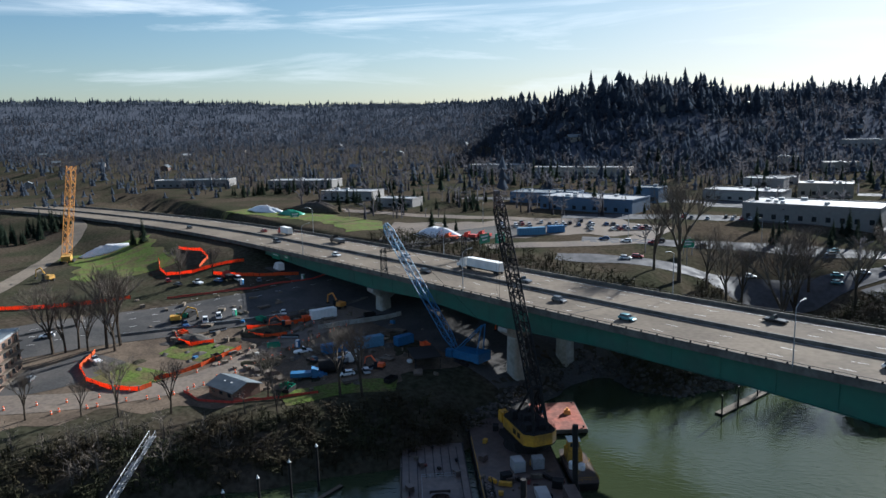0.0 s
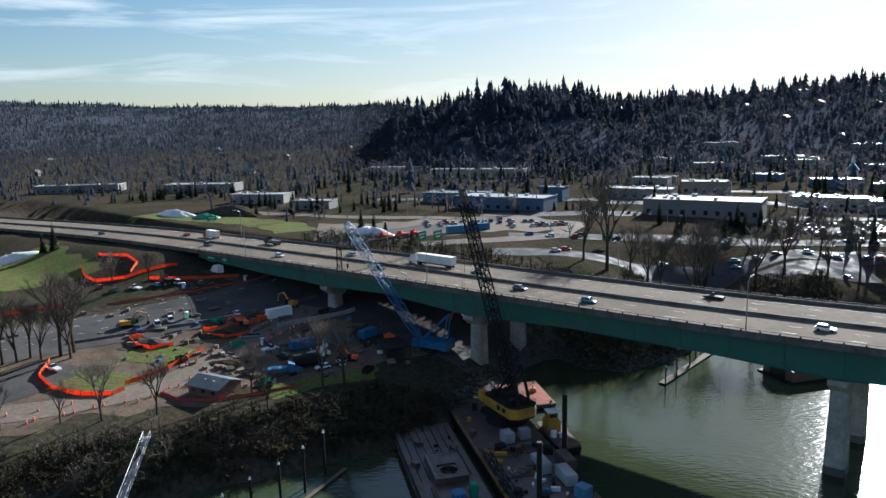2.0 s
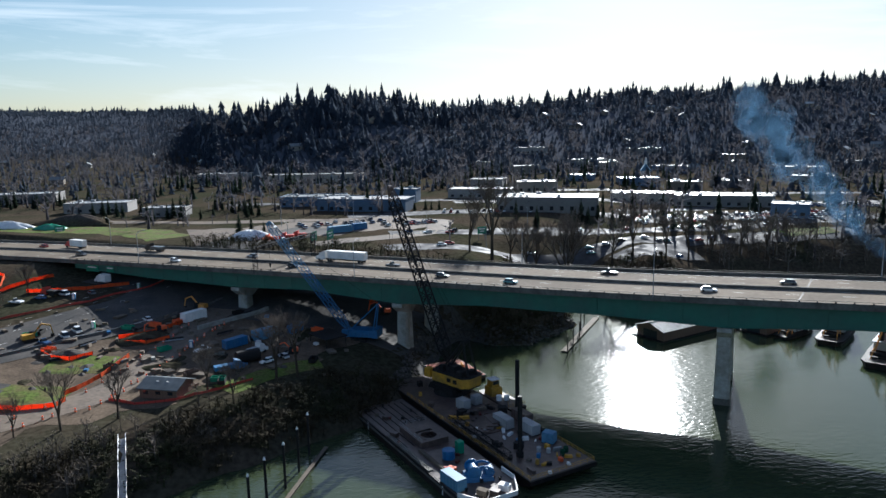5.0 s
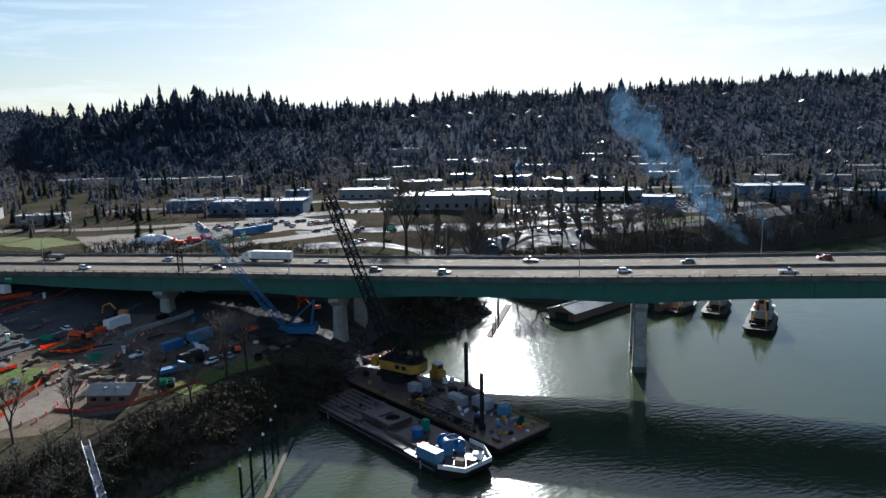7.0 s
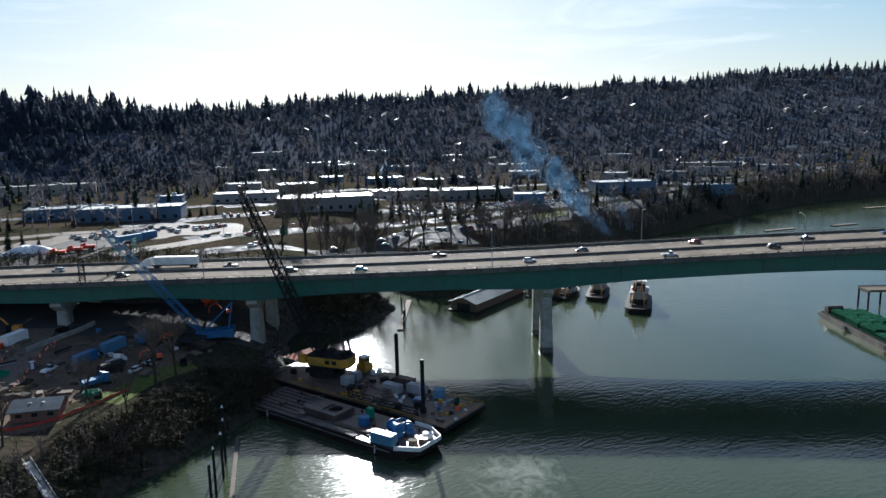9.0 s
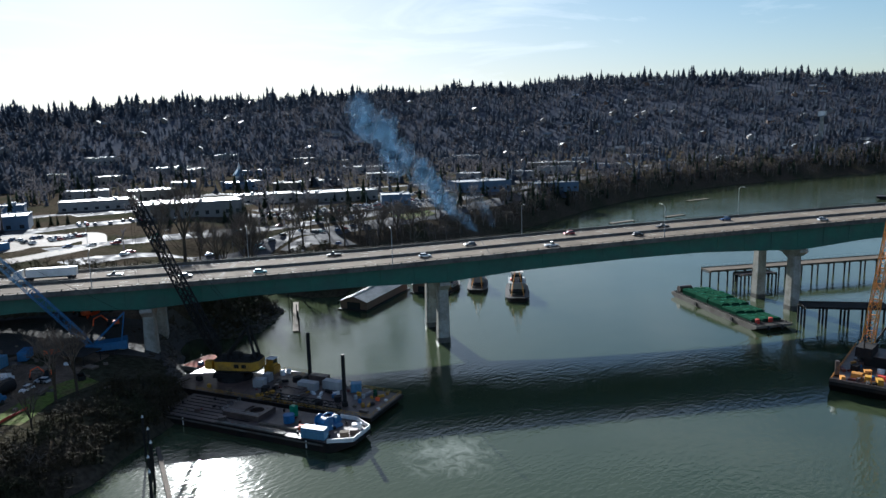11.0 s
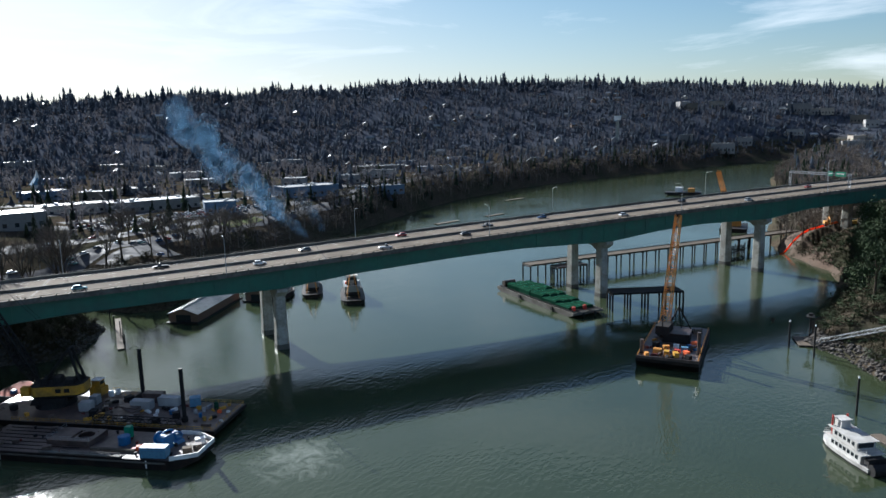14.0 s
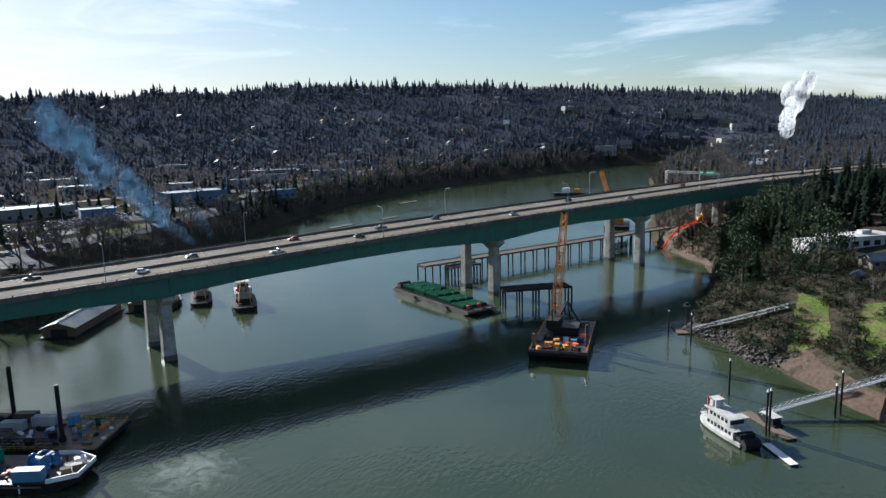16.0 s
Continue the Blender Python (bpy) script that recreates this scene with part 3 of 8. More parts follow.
def conifer(layers, sides, seed):
    """Corners and triangles of a fir one metre high: ragged skirts on a thin stem."""
    g = np.random.default_rng(seed)
    v, f = [], []
    for i in range(layers):
        z0 = 0.06 + 0.80 * i / layers
        r = 0.19 * (1 - 0.88 * i / layers) * g.uniform(0.85, 1.1)
        top = len(v)
        v.append((g.uniform(-.01, .01), g.uniform(-.01, .01), min(1.0, z0 + 0.42 * (1 - 0.5 * i / layers)) if i < layers - 1 else 1.0))
        for j in range(sides):
            a = 2 * math.pi * (j + 0.5 * i + g.uniform(-.25, .25)) / sides
            k = r * (g.uniform(0.9, 1.2) if j % 2 else g.uniform(0.45, 0.7))
            v.append((k * math.cos(a), k * math.sin(a), z0 + (0.0 if j % 2 else 0.05) + g.uniform(-.02, .02)))
        f += [(top, top + 1 + j, top + 1 + (j + 1) % sides) for j in range(sides)]
    return np.array(v), np.array(f)


def twiggy(n, seed, spread=0.32, thick=1.0):
    """A leafless tree one metre high: a stem and slivers of twig that fan out into a ragged crown."""
    g = np.random.default_rng(seed)
    v, f = [], []

    def sliver(a, b, w):
        a, b = np.array(a), np.array(b)
        side = np.cross(b - a, g.normal(size=3))
        side = side / (np.linalg.norm(side) + 1e-9) * w
        k = len(v)
        v.extend([a - side, a + side, b])
        f.append((k, k + 1, k + 2))

    for _ in range(2):
        sliver((0, 0, 0), (g.uniform(-.03, .03), g.uniform(-.03, .03), 0.75), 0.016 * thick)
    for _ in range(n):
        h = g.uniform(0.22, 0.65)
        a, e = g.uniform(0, 6.3), g.uniform(0.3, 1.2)
        l = g.uniform(0.2, 0.42)
        tip = np.array((spread / 0.32 * l * math.cos(a) * math.cos(e), spread / 0.32 * l * math.sin(a) * math.cos(e), h + l * math.sin(e)))
        sliver((0, 0, h), tip, 0.007 * thick)
        for _ in range(5):
            q = np.array((0, 0, h)) + (tip - np.array((0, 0, h))) * g.uniform(0.35, 1)
            sliver(q, q + g.normal(size=3) * 0.07 + (0, 0, 0.06), 0.005 * thick)
    return np.array(v), np.array(f)


def scatter(name, kinds, places, sizes, mat, label, category, widths=None):
    """Copies of the given shapes at many places, joined into one mesh."""
    places = list(places)
    vs, fs, k = [], [], 0
    turns = rng.uniform(0, 6.28, len(places))
    for i, ((x, y, z), h) in enumerate(zip(places, sizes)):
        v, f = kinds[i % len(kinds)]
        c, s, w = math.cos(turns[i]), math.sin(turns[i]), h * (1.0 if widths is None else widths[i])
        vs.append(np.stack([(v[:, 0] * c - v[:, 1] * s) * w + x, (v[:, 0] * s + v[:, 1] * c) * w + y, v[:, 2] * h + z], 1))
        fs.append(f + k)
        k += len(v)
    me_ = triangles(name, np.concatenate(vs), np.concatenate(fs), mat)
    me_.polygons.foreach_set("use_smooth", [mat in (CONIFER, HAZE_FIR)] * len(me_.polygons))
    return solo(name, me_, mat, label, category, kind="stuff")


def polar(n, az0, az1, r0, r1, power=0.5):
    az, r = np.radians(rng.uniform(az0, az1, n)), r0 + (r1 - r0) * rng.uniform(0, 1, n) ** power
    return np.sin(az) * r - 60, np.cos(az) * r


FIRS = [conifer(4, 6, i) for i in range(8)]
BARE = [twiggy(10, i, 0.34, 1.4) for i in range(6)]
FAR_FIRS = [conifer(3, 5, 30 + i) for i in range(8)]
FAR_BARE = [twiggy(5, 20 + i, 0.46, 3.0) for i in range(8)]

# twigs turned blue-grey so that their colour carries the haze of distance
HAZE_TWIG = crown_shading(material("hazed_bare_twigs", (0.074, 0.073, 0.082), 1.0, vary=0.3, grain=0.5, per=0.25, island=True, spec=0.0))
# wooded hill and valley sides
x, y = polar(120000, -55, 112, 560, 3300, 0.8)
az, r = np.degrees(np.arctan2(x + 60, y)), np.hypot(x + 60, y)
foot, crest = np.interp(az, AZ, FOOT), np.interp(az, AZ, CREST)
dense = np.where(az < 20, 1.0, 0.68 + 0.3 * ripple(x * 0.35, y * 0.35))
keep = (rng.uniform(0, 1, len(x)) < np.where(r > foot * 1.02, dense, np.where(az < -6, 0.16, 0.14))) & (shore(x, y) > 12) & (r < crest * 1.12)
x, y = x[keep], y[keep]
z = ground(x, y) - 0.5
tall = np.where(rng.uniform(0, 1, len(x)) < 0.12, rng.uniform(14, 24, len(x)), rng.uniform(6, 13, len(x))) * (1 + 0.25 * ripple(x * 0.5, y * 0.5))
scatter("conifer_forest", FAR_FIRS, zip(x, y, z), tall * np.where(np.degrees(np.arctan2(x + 60, y)) < -6, 0.75, 0.95), HAZE_FIR, "dense conifer forest over the hillsides, tinted blue for haze", "forest", rng.uniform(1.5, 2.8, len(x)) * np.where(tall > 13, 0.7, 1.0))
# a close row along each crest
az = rng.uniform(-55, 112, 4200)
r = np.interp(az, AZ, CREST) * rng.uniform(0.86, 1.02, len(az))
x, y = np.sin(np.radians(az)) * r - 60, np.cos(np.radians(az)) * r
scatter("ridge_conifers", FIRS, zip(x, y, ground(x, y) - 0.5), (10 + 26 * rng.uniform(0, 1, len(x)) ** 2.2) * (1 + 0.35 * ripple(x * 0.8, y * 0.8)) * np.where(az < -6, 0.65, 0.85), HAZE_FIR, "conifers along the skyline of the ridges, tinted blue for haze", "forest", rng.uniform(1.0, 2.4, len(x)))
x, y = polar(32000, -55, 112, 330, 2300, 0.72)
az, r = np.degrees(np.arctan2(x + 60, y)), np.hypot(x + 60, y)
s = (x - BO[0]) * BU[0] + (y - BO[1]) * BU[1]
p = (x - BO[0]) * BN[0] + (y - BO[1]) * BN[1]
clump = ripple(x * 0.6, y * 0.6) + 0.5 * ripple(x * 1.7 + 50, y * 1.7)
keep = (shore(x, y) > 6) & ((p > 82) | (s > 480)) & (clump > -0.35) & ((r > 640) | ((clump > 0.15) & (rng.uniform(0, 1, len(x)) < 0.8))) & ~((x > -100) & (x < 75) & (y > 335) & (y < 412)) & ~((x > 60) & (x < 330) & (y > 300) & (y < 395) & (clump < 0.1))
x, y = x[keep], y[keep]
scatter("bare_woods", FAR_BARE, zip(x, y, ground(x, y) - 0.3), rng.uniform(7, 18, len(x)), HAZE_TWIG, "leafless winter trees across the valley, greyed blue for haze", "woods", rng.uniform(0.9, 1.4, len(x)))

# ---- things on the river ----


def hull(length, wide, deck, draft=-0.6, rake=4.0, bow=0.0):
    """A barge hull along +y from y = 0, left side at x = 0, raked at both ends; bow: how far its front narrows."""
    def ring(y, z0, inset):
        return [(inset, y, z0), (wide - inset, y, z0), (wide - inset, y, deck), (inset, y, deck)]
    return Build().loft([ring(-rake if bow else 0, deck - 1.0, bow), ring(0 if bow else rake, draft, 0), ring(length - rake, draft, 0), ring(length, deck - 1.2, 0)])


def rail(b, pts, h=1.0, posts=2.0, r=0.04):
    for a, c in zip(pts, pts[1:]):
        a, c = Vector(a), Vector(c)
        for k in (0.5, 1.0):
            b.tube(a + Vector((0, 0, h * k)), c + Vector((0, 0, h * k)), r, 4)
        n = max(1, round((c - a).length / posts))
        for i in range(n + 1):
            q = a.lerp(c, i / n)
            b.tube(q, q + Vector((0, 0, h)), r, 4)
    return b


def container(name, m, l, w, h, mat, label, category="container", group=""):
    """A ribbed steel box on its base, long side along y."""
    t = thing(name, m, label, category, group)
    n = max(4, int(l / 0.3))
    b = Build().loft([[(-w / 2 + k, y, 0.12), (w / 2 - k, y, 0.12), (w / 2 - k, y, h), (-w / 2 + k, y, h)] for i in range(n + 1) for k, y in ((0.06 * (i // 2 % 2), -l / 2 + l * i / n),)])
    part("body", b, mat, t)
    part("roof", Build().box(0, 0, h, w - 0.1, l - 0.1, 0.06), mat, t)
    part("door", Build().box(0, -l / 2 - 0.04, 0.2, w - 0.3, 0.06, h - 0.4), mat, t)
    part("base_frame", Build().box(0, 0, 0, w + 0.02, l + 0.02, 0.12), STEEL, t)
    return t


def drum(name, m, r, h, mat, label, category="tank", lying=False):
    t = thing(name, m, label, category)
    if lying:
        part("shell", Build().tube((0, -h / 2, r), (0, h / 2, r), r, 16), mat, t)
        for y in (-h / 3, h / 3):
            part("saddle", Build().box(0, y, 0, r * 1.6, 0.3, r * 0.6), STEEL, t)
    else:
        part("shell", Build().tube((0, 0, 0), (0, 0, h), r, 16), mat, t)
        part("lid", Build().tube((0, 0, h), (0, 0, h + 0.12), r * 1.04, 16, r * 0.8), mat, t)
        part("band", Build().tube((0, 0, h * 0.5), (0, 0, h * 0.5 + 0.15), r * 1.03, 16), mat, t)
    return t


BARGE = pose(-10, 136, 0, 0, 0, 13.9)  # x to its right, y to its far end


def aboard(x, y, z=2.5, turn=0.0):
    return BARGE @ pose(x, y, z, 0, 0, turn)


barge = thing("deck_barge", aboard(0, 0, 0), "long flat work barge with a rusty deck and dark hull", "barge", "work barges")
part("hull", hull(56, 15, 2.45, rake=6, bow=3.5), HULL, barge)
part("deck_plate", Build().prism([(0.3, 0), (3.6, -5.6), (11.4, -5.6), (14.7, 0), (14.7, 55.6), (0.3, 55.6)], 2.45, 2.5), RUST, barge, "rust-brown steel deck")
for i in range(7):
    part("deck_rail", Build().box(1.8 + i * 1.9, 40, 2.5, 0.16, 27, 0.14), STEEL, barge)
b = Build()
for a, c in (((0.2, 0, 0), (3.4, -5.7, 0)), ((3.4, -5.7, 0), (11.6, -5.7, 0)), ((11.6, -5.7, 0), (14.8, 0, 0)), ((14.8, 0, 0), (14.8, 5, 0))):
    a, c = Vector(a), Vector(c)
    d = (c - a).normalized()
    n = Vector((d.y, -d.x, 0)) * 0.13
    b.prism([(a - n)[:2], (a + n)[:2], (c + n)[:2], (c - n)[:2]], 2.4, 3.5)
part("bow_bulwark", b, WHITE, barge, "scuffed white bow bulwark")
part("rub_rail", Build().box(-0.12, 28, 1.6, 0.3, 54, 0.35), GREYHULL, barge)
part("side_walkway", rail(Build().box(0.9, 24, 2.5, 1.3, 22, 0.25), [(0.3, 13, 2.7), (0.3, 35, 2.7)]), GREYHULL, barge, "pale metal side walkway with railings")
for x, y in ((2.0, 52), (7.5, 53), (12.8, 46), (2.2, 10), (12.9, 22), (3.0, 1.0), (12.0, 1.5)):
    part("bollard", Build().tube((x, y, 2.5), (x, y, 3.1), 0.25, 8).tube((x, y, 3.05), (x, y, 3.2), 0.38, 8), STEEL, barge)
for x, y in ((-0.05, 6.0), (-0.05, 46)):
    part("draft_mark", Build().box(x, y, 0.3, 0.06, 0.35, 2.0), WHITE, barge)
house = thing("hatch_house", aboard(8.2, 30), "low rusty steel deck housing with a round opening", "hatch", )
outer, hole = [(-3.8, -6), (3.8, -6), (3.8, 6), (-3.8, 6)], [(2.0 * math.cos(i * 6.2832 / 20), -2.6 + 2.0 * math.sin(i * 6.2832 / 20)) for i in range(20)]
b = Build()
for (x, y, sx, sy) in ((0, 3.3, 7.6, 5.4), (-3.0, -2.6, 1.6, 6.6), (3.0, -2.6, 1.6, 6.6), (0, -5.4, 4.6, 1.2)):
    b.box(x, y, 0, sx, sy, 1.5)
part("housing", b, RUST, house)
b = Build()
for i in range(20):
    a, c = hole[i], hole[(i + 1) % 20]
    ea, ec = [tuple(v / max(abs(v[0]) / 2.25, abs(v[1]) / 2.2, 1e-3) for v in (Vector((q[0], q[1] + 2.6)),))[0] for q in (a, c)]
    b.add([(*a, 1.5), (*c, 1.5), (ec[0], ec[1] - 2.6, 1.5), (ea[0], ea[1] - 2.6, 1.5)], [(0, 3, 2, 1)])
part("coaming", b, RUST, house)
part("rails", rail(Build(), [(-3.7, -5.9, 1.5), (-3.7, 5.9, 1.5), (3.7, 5.9, 1.5)]), GALV, house)
drum("blue_tank", aboard(7.6, 16.5), 1.5, 2.1, BLUE, "round blue steel tank standing on the barge deck")
container("green_cabinet", aboard(11.2, 17.5), 1.6, 1.6, 3.0, SIGNGREEN, "narrow dark green steel cabinet on the barge deck", "cabinet")
container("blue_box", aboard(1.9, 4.6, 2.5, 4), 6.5, 2.6, 2.7, LIGHTBLUE, "pale blue steel storage box on the barge deck")
winch = thing("blue_winch", aboard(8.5, 5.0, 2.5, -20), "heavy blue winch machine with drum and curved frame", "winch")
part("bed", Build().box(0, 0, 0, 6.5, 4.6, 0.9, taper=0.92), BLUE, winch)
part("winch_drum", Build().tube((-1.2, -1.7, 2.0), (-1.2, 1.7, 2.0), 1.1, 16), BLUE, winch)
for y in (-1.9, 1.9):
    part("flange", Build().tube((-1.2, y - 0.1, 2.0), (-1.2, y + 0.1, 2.0), 1.6, 18), BLUE, winch)
arc = [(0.9 + 2.4 * math.cos(a), 0, 1.2 + 1.9 * math.sin(a)) for a in np.linspace(0.1, 3.0, 9)]
for y in (-1.4, 1.4):
    b = Build()
    for a, c in zip(arc, arc[1:]):
        b.tube((a[0], y, a[2]), (c[0], y, c[2]), 0.28, 6)
    part("hoop_frame", b, BLUE, winch)
part("engine_cover", Build().box(2.4, 0, 0.9, 1.8, 2.6, 1.5, taper=0.85), BLUE, winch)
for x, y, s, mat, lab in ((5.0, 10.5, 1.2, ORANGE, "bright orange gear box"), (4.2, 11.6, 0.8, RED, "small red gear box"), (1.9, 34, 1.3, RUST, "rusty gear crate"), (4.6, 45, 1.0, RUST, "rusty gear crate"),
                        (12.4, 40, 1.2, RUST, "rusty gear crate"), (10.4, -2.6, 1.6, WHITE, "pale deck locker"), (7.4, -3.4, 1.4, RUST, "rusty anchor winch housing"), (5.2, -2.0, 1.5, TIMBER, "timber deck crate")):
    t = thing("gear_box", aboard(x, y, 2.5, 20 * s), lab + " on the barge deck", "box", "deck gear")
    part("body", Build().box(0, 0, 0, s, s * 1.5, s * 0.8, taper=0.95), mat, t)
    part("lid", Build().box(0, 0, s * 0.8, s * 1.04, s * 1.55, 0.1), mat, t)
t = thing("timber_stack", BARGE, "stack of long pale timbers on the barge deck", "timber")
for i in range(9):
    part("timber_beam", Build().box(3.2 + 0.28 * (i % 3), 17, 2.5 + 0.22 * (i // 3), 0.24, 12, 0.2), TIMBER, t)

barge2 = thing("crane_barge", aboard(17, -3, 0), "cluttered crane barge with a dark steel hull", "barge", "work barges")
part("hull", hull(73, 19, 2.45, rake=5), HULL, barge2)
part("deck_plate", Build().box(9.5, 36.5, 2.45, 18.4, 72, 0.05), RUST, barge2, "rust-brown steel deck")
part("side_rail", rail(Build(), [(0.3, 1, 2.5), (0.3, 60, 2.5)], 1.0, 2.5, 0.06), YELLOW, barge2, "yellow tube railing")
part("end_rail", rail(Build(), [(0.4, 0.6, 2.5), (18.6, 0.6, 2.5), (18.6, 14, 2.5)], 1.0, 2.0, 0.05), YELLOW, barge2)
part("tyre_fender", Build().box(19.2, 30, 1.0, 0.4, 40, 0.6), RUBBER, barge2)
for x, y, r in ((22.2, 8.2, 0.55), (36.6, 29.5, 0.6)):
    t = thing("spud_pile", aboard(x, y, -4), "tall dark steel spud pile standing through the barge", "pile", "spud piles")
    part("shaft", Build().tube((0, 0, 0), (0, 0, 21.5), r, 12), STEEL, t)
    part("guide_collar", Build().tube((0, 0, 6.6), (0, 0, 7.8), r + 0.35, 12), STEEL, t)
for (x, y, l, mat, lab, turn) in ((29.0, 25.0, 6.0, ROOFWHITE, "white shipping container", 2), (32.4, 18.5, 6.0, ROOFWHITE, "white shipping container", 2), (35.0, 25.0, 6.0, RUST, "rusty brown shipping container", 2),
                            (26.2, 40.5, 3.4, ROOFWHITE, "small pale deck shed", 10), (30.8, 41.0, 2.2, GALV, "small grey generator box", 5), (33.0, 11.0, 3.0, LIGHTBLUE, "small pale blue tool box", 30)):
    container("shipping_container", aboard(x, y, 2.5, turn), l, 2.6, 2.6, mat, lab + " on the crane barge", "container", "barge containers")
t = thing("plate_stack", BARGE, "stack of rusty steel plates on the barge deck", "steel plates")
for i in range(5):
    part("steel_plate", Build().box(23.2 + 1.1 * i, 24 + 0.9 * i, 2.5 + 0.28 * i, 6.0, 3.0, 0.26, 20 * i), RUST, t)
for i, (x, y, r, mat, lab) in enumerate(((27.6, 8.0, 0.55, ROOFWHITE, "white round tank"), (29.2, 6.4, 0.5, ROOFWHITE, "white round tank"), (25.6, 5.5, 0.5, BLUE, "blue drum"), (31.2, 3.6, 0.6, GREENTARP, "green drum"), (33.0, 4.6, 0.6, GREENTARP, "green drum"), (23.5, 3.2, 0.5, YELLOW, "yellow drum"))):
    drum("deck_drum", aboard(x, y), r, r * 2.1, mat, lab + " standing on the crane barge", "drum")
for i, (x, y, s, mat) in enumerate(((29, 1.6, .8, ORANGE), (34, 1.2, .7, YELLOW), (24.5, 12, 1.6, STEEL), (20.5, 16, 1.2, STEEL), (33.5, 32, 1.8, STEEL), (21.0, 30, .8, YELLOW), (23, 36, 1.8, STEEL), (27, 35, 1.2, RUST), (19, 46, 1.4, RUST), (20.5, 55, .9, YELLOW), (24, 62, 1.4, STEEL), (30.5, 8.6, 0.9, YELLOW), (26.5, 14.5, 1.0, BLUE))):
    t = thing("gear_box", aboard(x, y, 2.5, 17 * i), {ORANGE: "orange", YELLOW: "yellow", STEEL: "dark steel", RUST: "rusty", BLUE: "blue"}[mat] + " gear crate on the crane barge", "box", "deck gear")
    part("body", Build().box(0, 0, 0, s, s * 1.3, s * 0.9, taper=0.94), mat, t)
    part("lid", Build().box(0, 0, s * 0.9, s * 1.05, s * 1.36, 0.12), mat, t)

g = random.Random(51)
for i in range(60):
    x, y, q = g.uniform(17.6, 35), g.uniform(-2, 44), g.uniform(0.35, 0.95)
    mat, lab = g.choice([(STEEL, "dark steel"), (STEEL, "dark steel"), (RUST, "rusty"), (RUST, "rusty"), (TIMBER, "weathered timber"), (GALV, "galvanised"), (YELLOW, "yellow"), (DARKRED, "dark red"), (WHITE, "white")])
    c = thing("gear_box", aboard(x, y, 2.5, g.uniform(0, 180)), lab + " gear crate on the crane barge", "box", "deck gear")
    part("body", Build().box(0, 0, 0, q, q * g.uniform(1.2, 3.5), q * g.uniform(.5, 1.3), taper=0.93), mat, c)
    part("lid", Build().box(0, 0, q * 0.5, q * 1.05, q * 1.1, 0.1), mat, c)
for i in range(16):
    x, y, q = g.uniform(1, 13.5), g.uniform(2, 54), g.uniform(0.3, 0.7)
    mat, lab = g.choice([(STEEL, "dark steel"), (RUST, "rusty"), (TIMBER, "weathered timber"), (DARKRED, "dark red")])
    c = thing("gear_box", aboard(x, y, 2.5, g.uniform(0, 180)), lab + " gear crate on the deck barge", "box", "deck gear")
    part("body", Build().box(0, 0, 0, q, q * g.uniform(1.2, 3.5), q * g.uniform(.5, 1.2), taper=0.93), mat, c)
    part("lid", Build().box(0, 0, q * 0.5, q * 1.05, q * 1.1, 0.1), mat, c)
boom_rest = thing("lattice_section", BARGE, "spare dark lattice boom section lying on the barge", "crane part")
part("lattice", Build().lattice((18.6, 8, 3.6), (18.6, 34, 3.6), 1.8, 1.8, .12, .07, 2.0), STEEL, boom_rest)
# lattice-boom crane on the barge
CFOOT, TIP = Vector((9.3, 205.5, 6.0)), Vector((-3.6, 228.5, 60.2))
crane = thing("crawler_crane", Matrix(), "big yellow and black lattice-boom crane on the barge", "crane", "construction cranes")
out = (TIP - CFOOT).to_2d().normalized()
turn = math.degrees(math.atan2(-out.x, out.y))
base = pose(6.6, 195.0, 3.9, 0, 0, turn)


def shaped(name, b, mat, parent, m, label=""):
    b.v = [tuple(m @ Vector(q)) for q in b.v]
    return part(name, b, mat, parent, label)


for x in (-4.2, 4.2):
    shaped("crawler_track", Build().prism([(x - 0.9, -5), (x + 0.9, -5), (x + 0.9, 5), (x - 0.9, 5)], 0.0, 1.5, [(x - 0.9, -4.4), (x + 0.9, -4.4), (x + 0.9, 4.4), (x - 0.9, 4.4)]), STEEL, crane, base)
shaped("tub", Build().tube((0, 0, -1.4), (0, 0, 0), 5.6, 16, 5.2), STEEL, crane, base, "black round crane tub")
shaped("car_body", Build().box(0, 0, 0, 7, 4, 1.8), STEEL, crane, base)
for x, y, l, w, h in ((-2.2, -5.6, 2.2, 2.6, 1.5), (1.6, -6.2, 2.6, 1.8, 1.1), (0, -1.4, 3.4, 2.2, 1.7), (2.4, 2.2, 1.6, 2.4, 1.2), (-2.6, 1.4, 1.4, 1.8, 2.0)):
    shaped("winch_housing", Build().box(x, y, 5.04, l, w, h, taper=0.85), STEEL, crane, base)
body = [(-4.2, -7.6), (-2.4, -9.2), (2.4, -9.2), (4.2, -7.6), (4.2, 4.2), (2.6, 5.6), (-2.6, 5.6), (-4.2, 4.2)]
shaped("house", Build().prism(body, 2.2, 4.9), YELLOW, crane, base, "yellow machinery house")
shaped("house_roof", Build().prism(body, 4.9, 5.05, [(x * 0.97, y * 0.97) for x, y in body]), STEEL, crane, base, "black roof")
shaped("house_skirt", Build().prism([(x * 0.98, y * 0.98) for x, y in body], 1.7, 2.2), STEEL, crane, base)
for y in (-5, -2.6):
    shaped("vent_window", Build().box(4.22, y, 3.0, 0.08, 1.5, 1.2), STEEL, crane, base)
    shaped("vent_window", Build().box(-4.22, y, 3.0, 0.08, 1.5, 1.2), STEEL, crane, base)
shaped("name_panel", Build().box(4.24, 1.0, 3.2, 0.06, 3.0, 0.5), STEEL, crane, base)
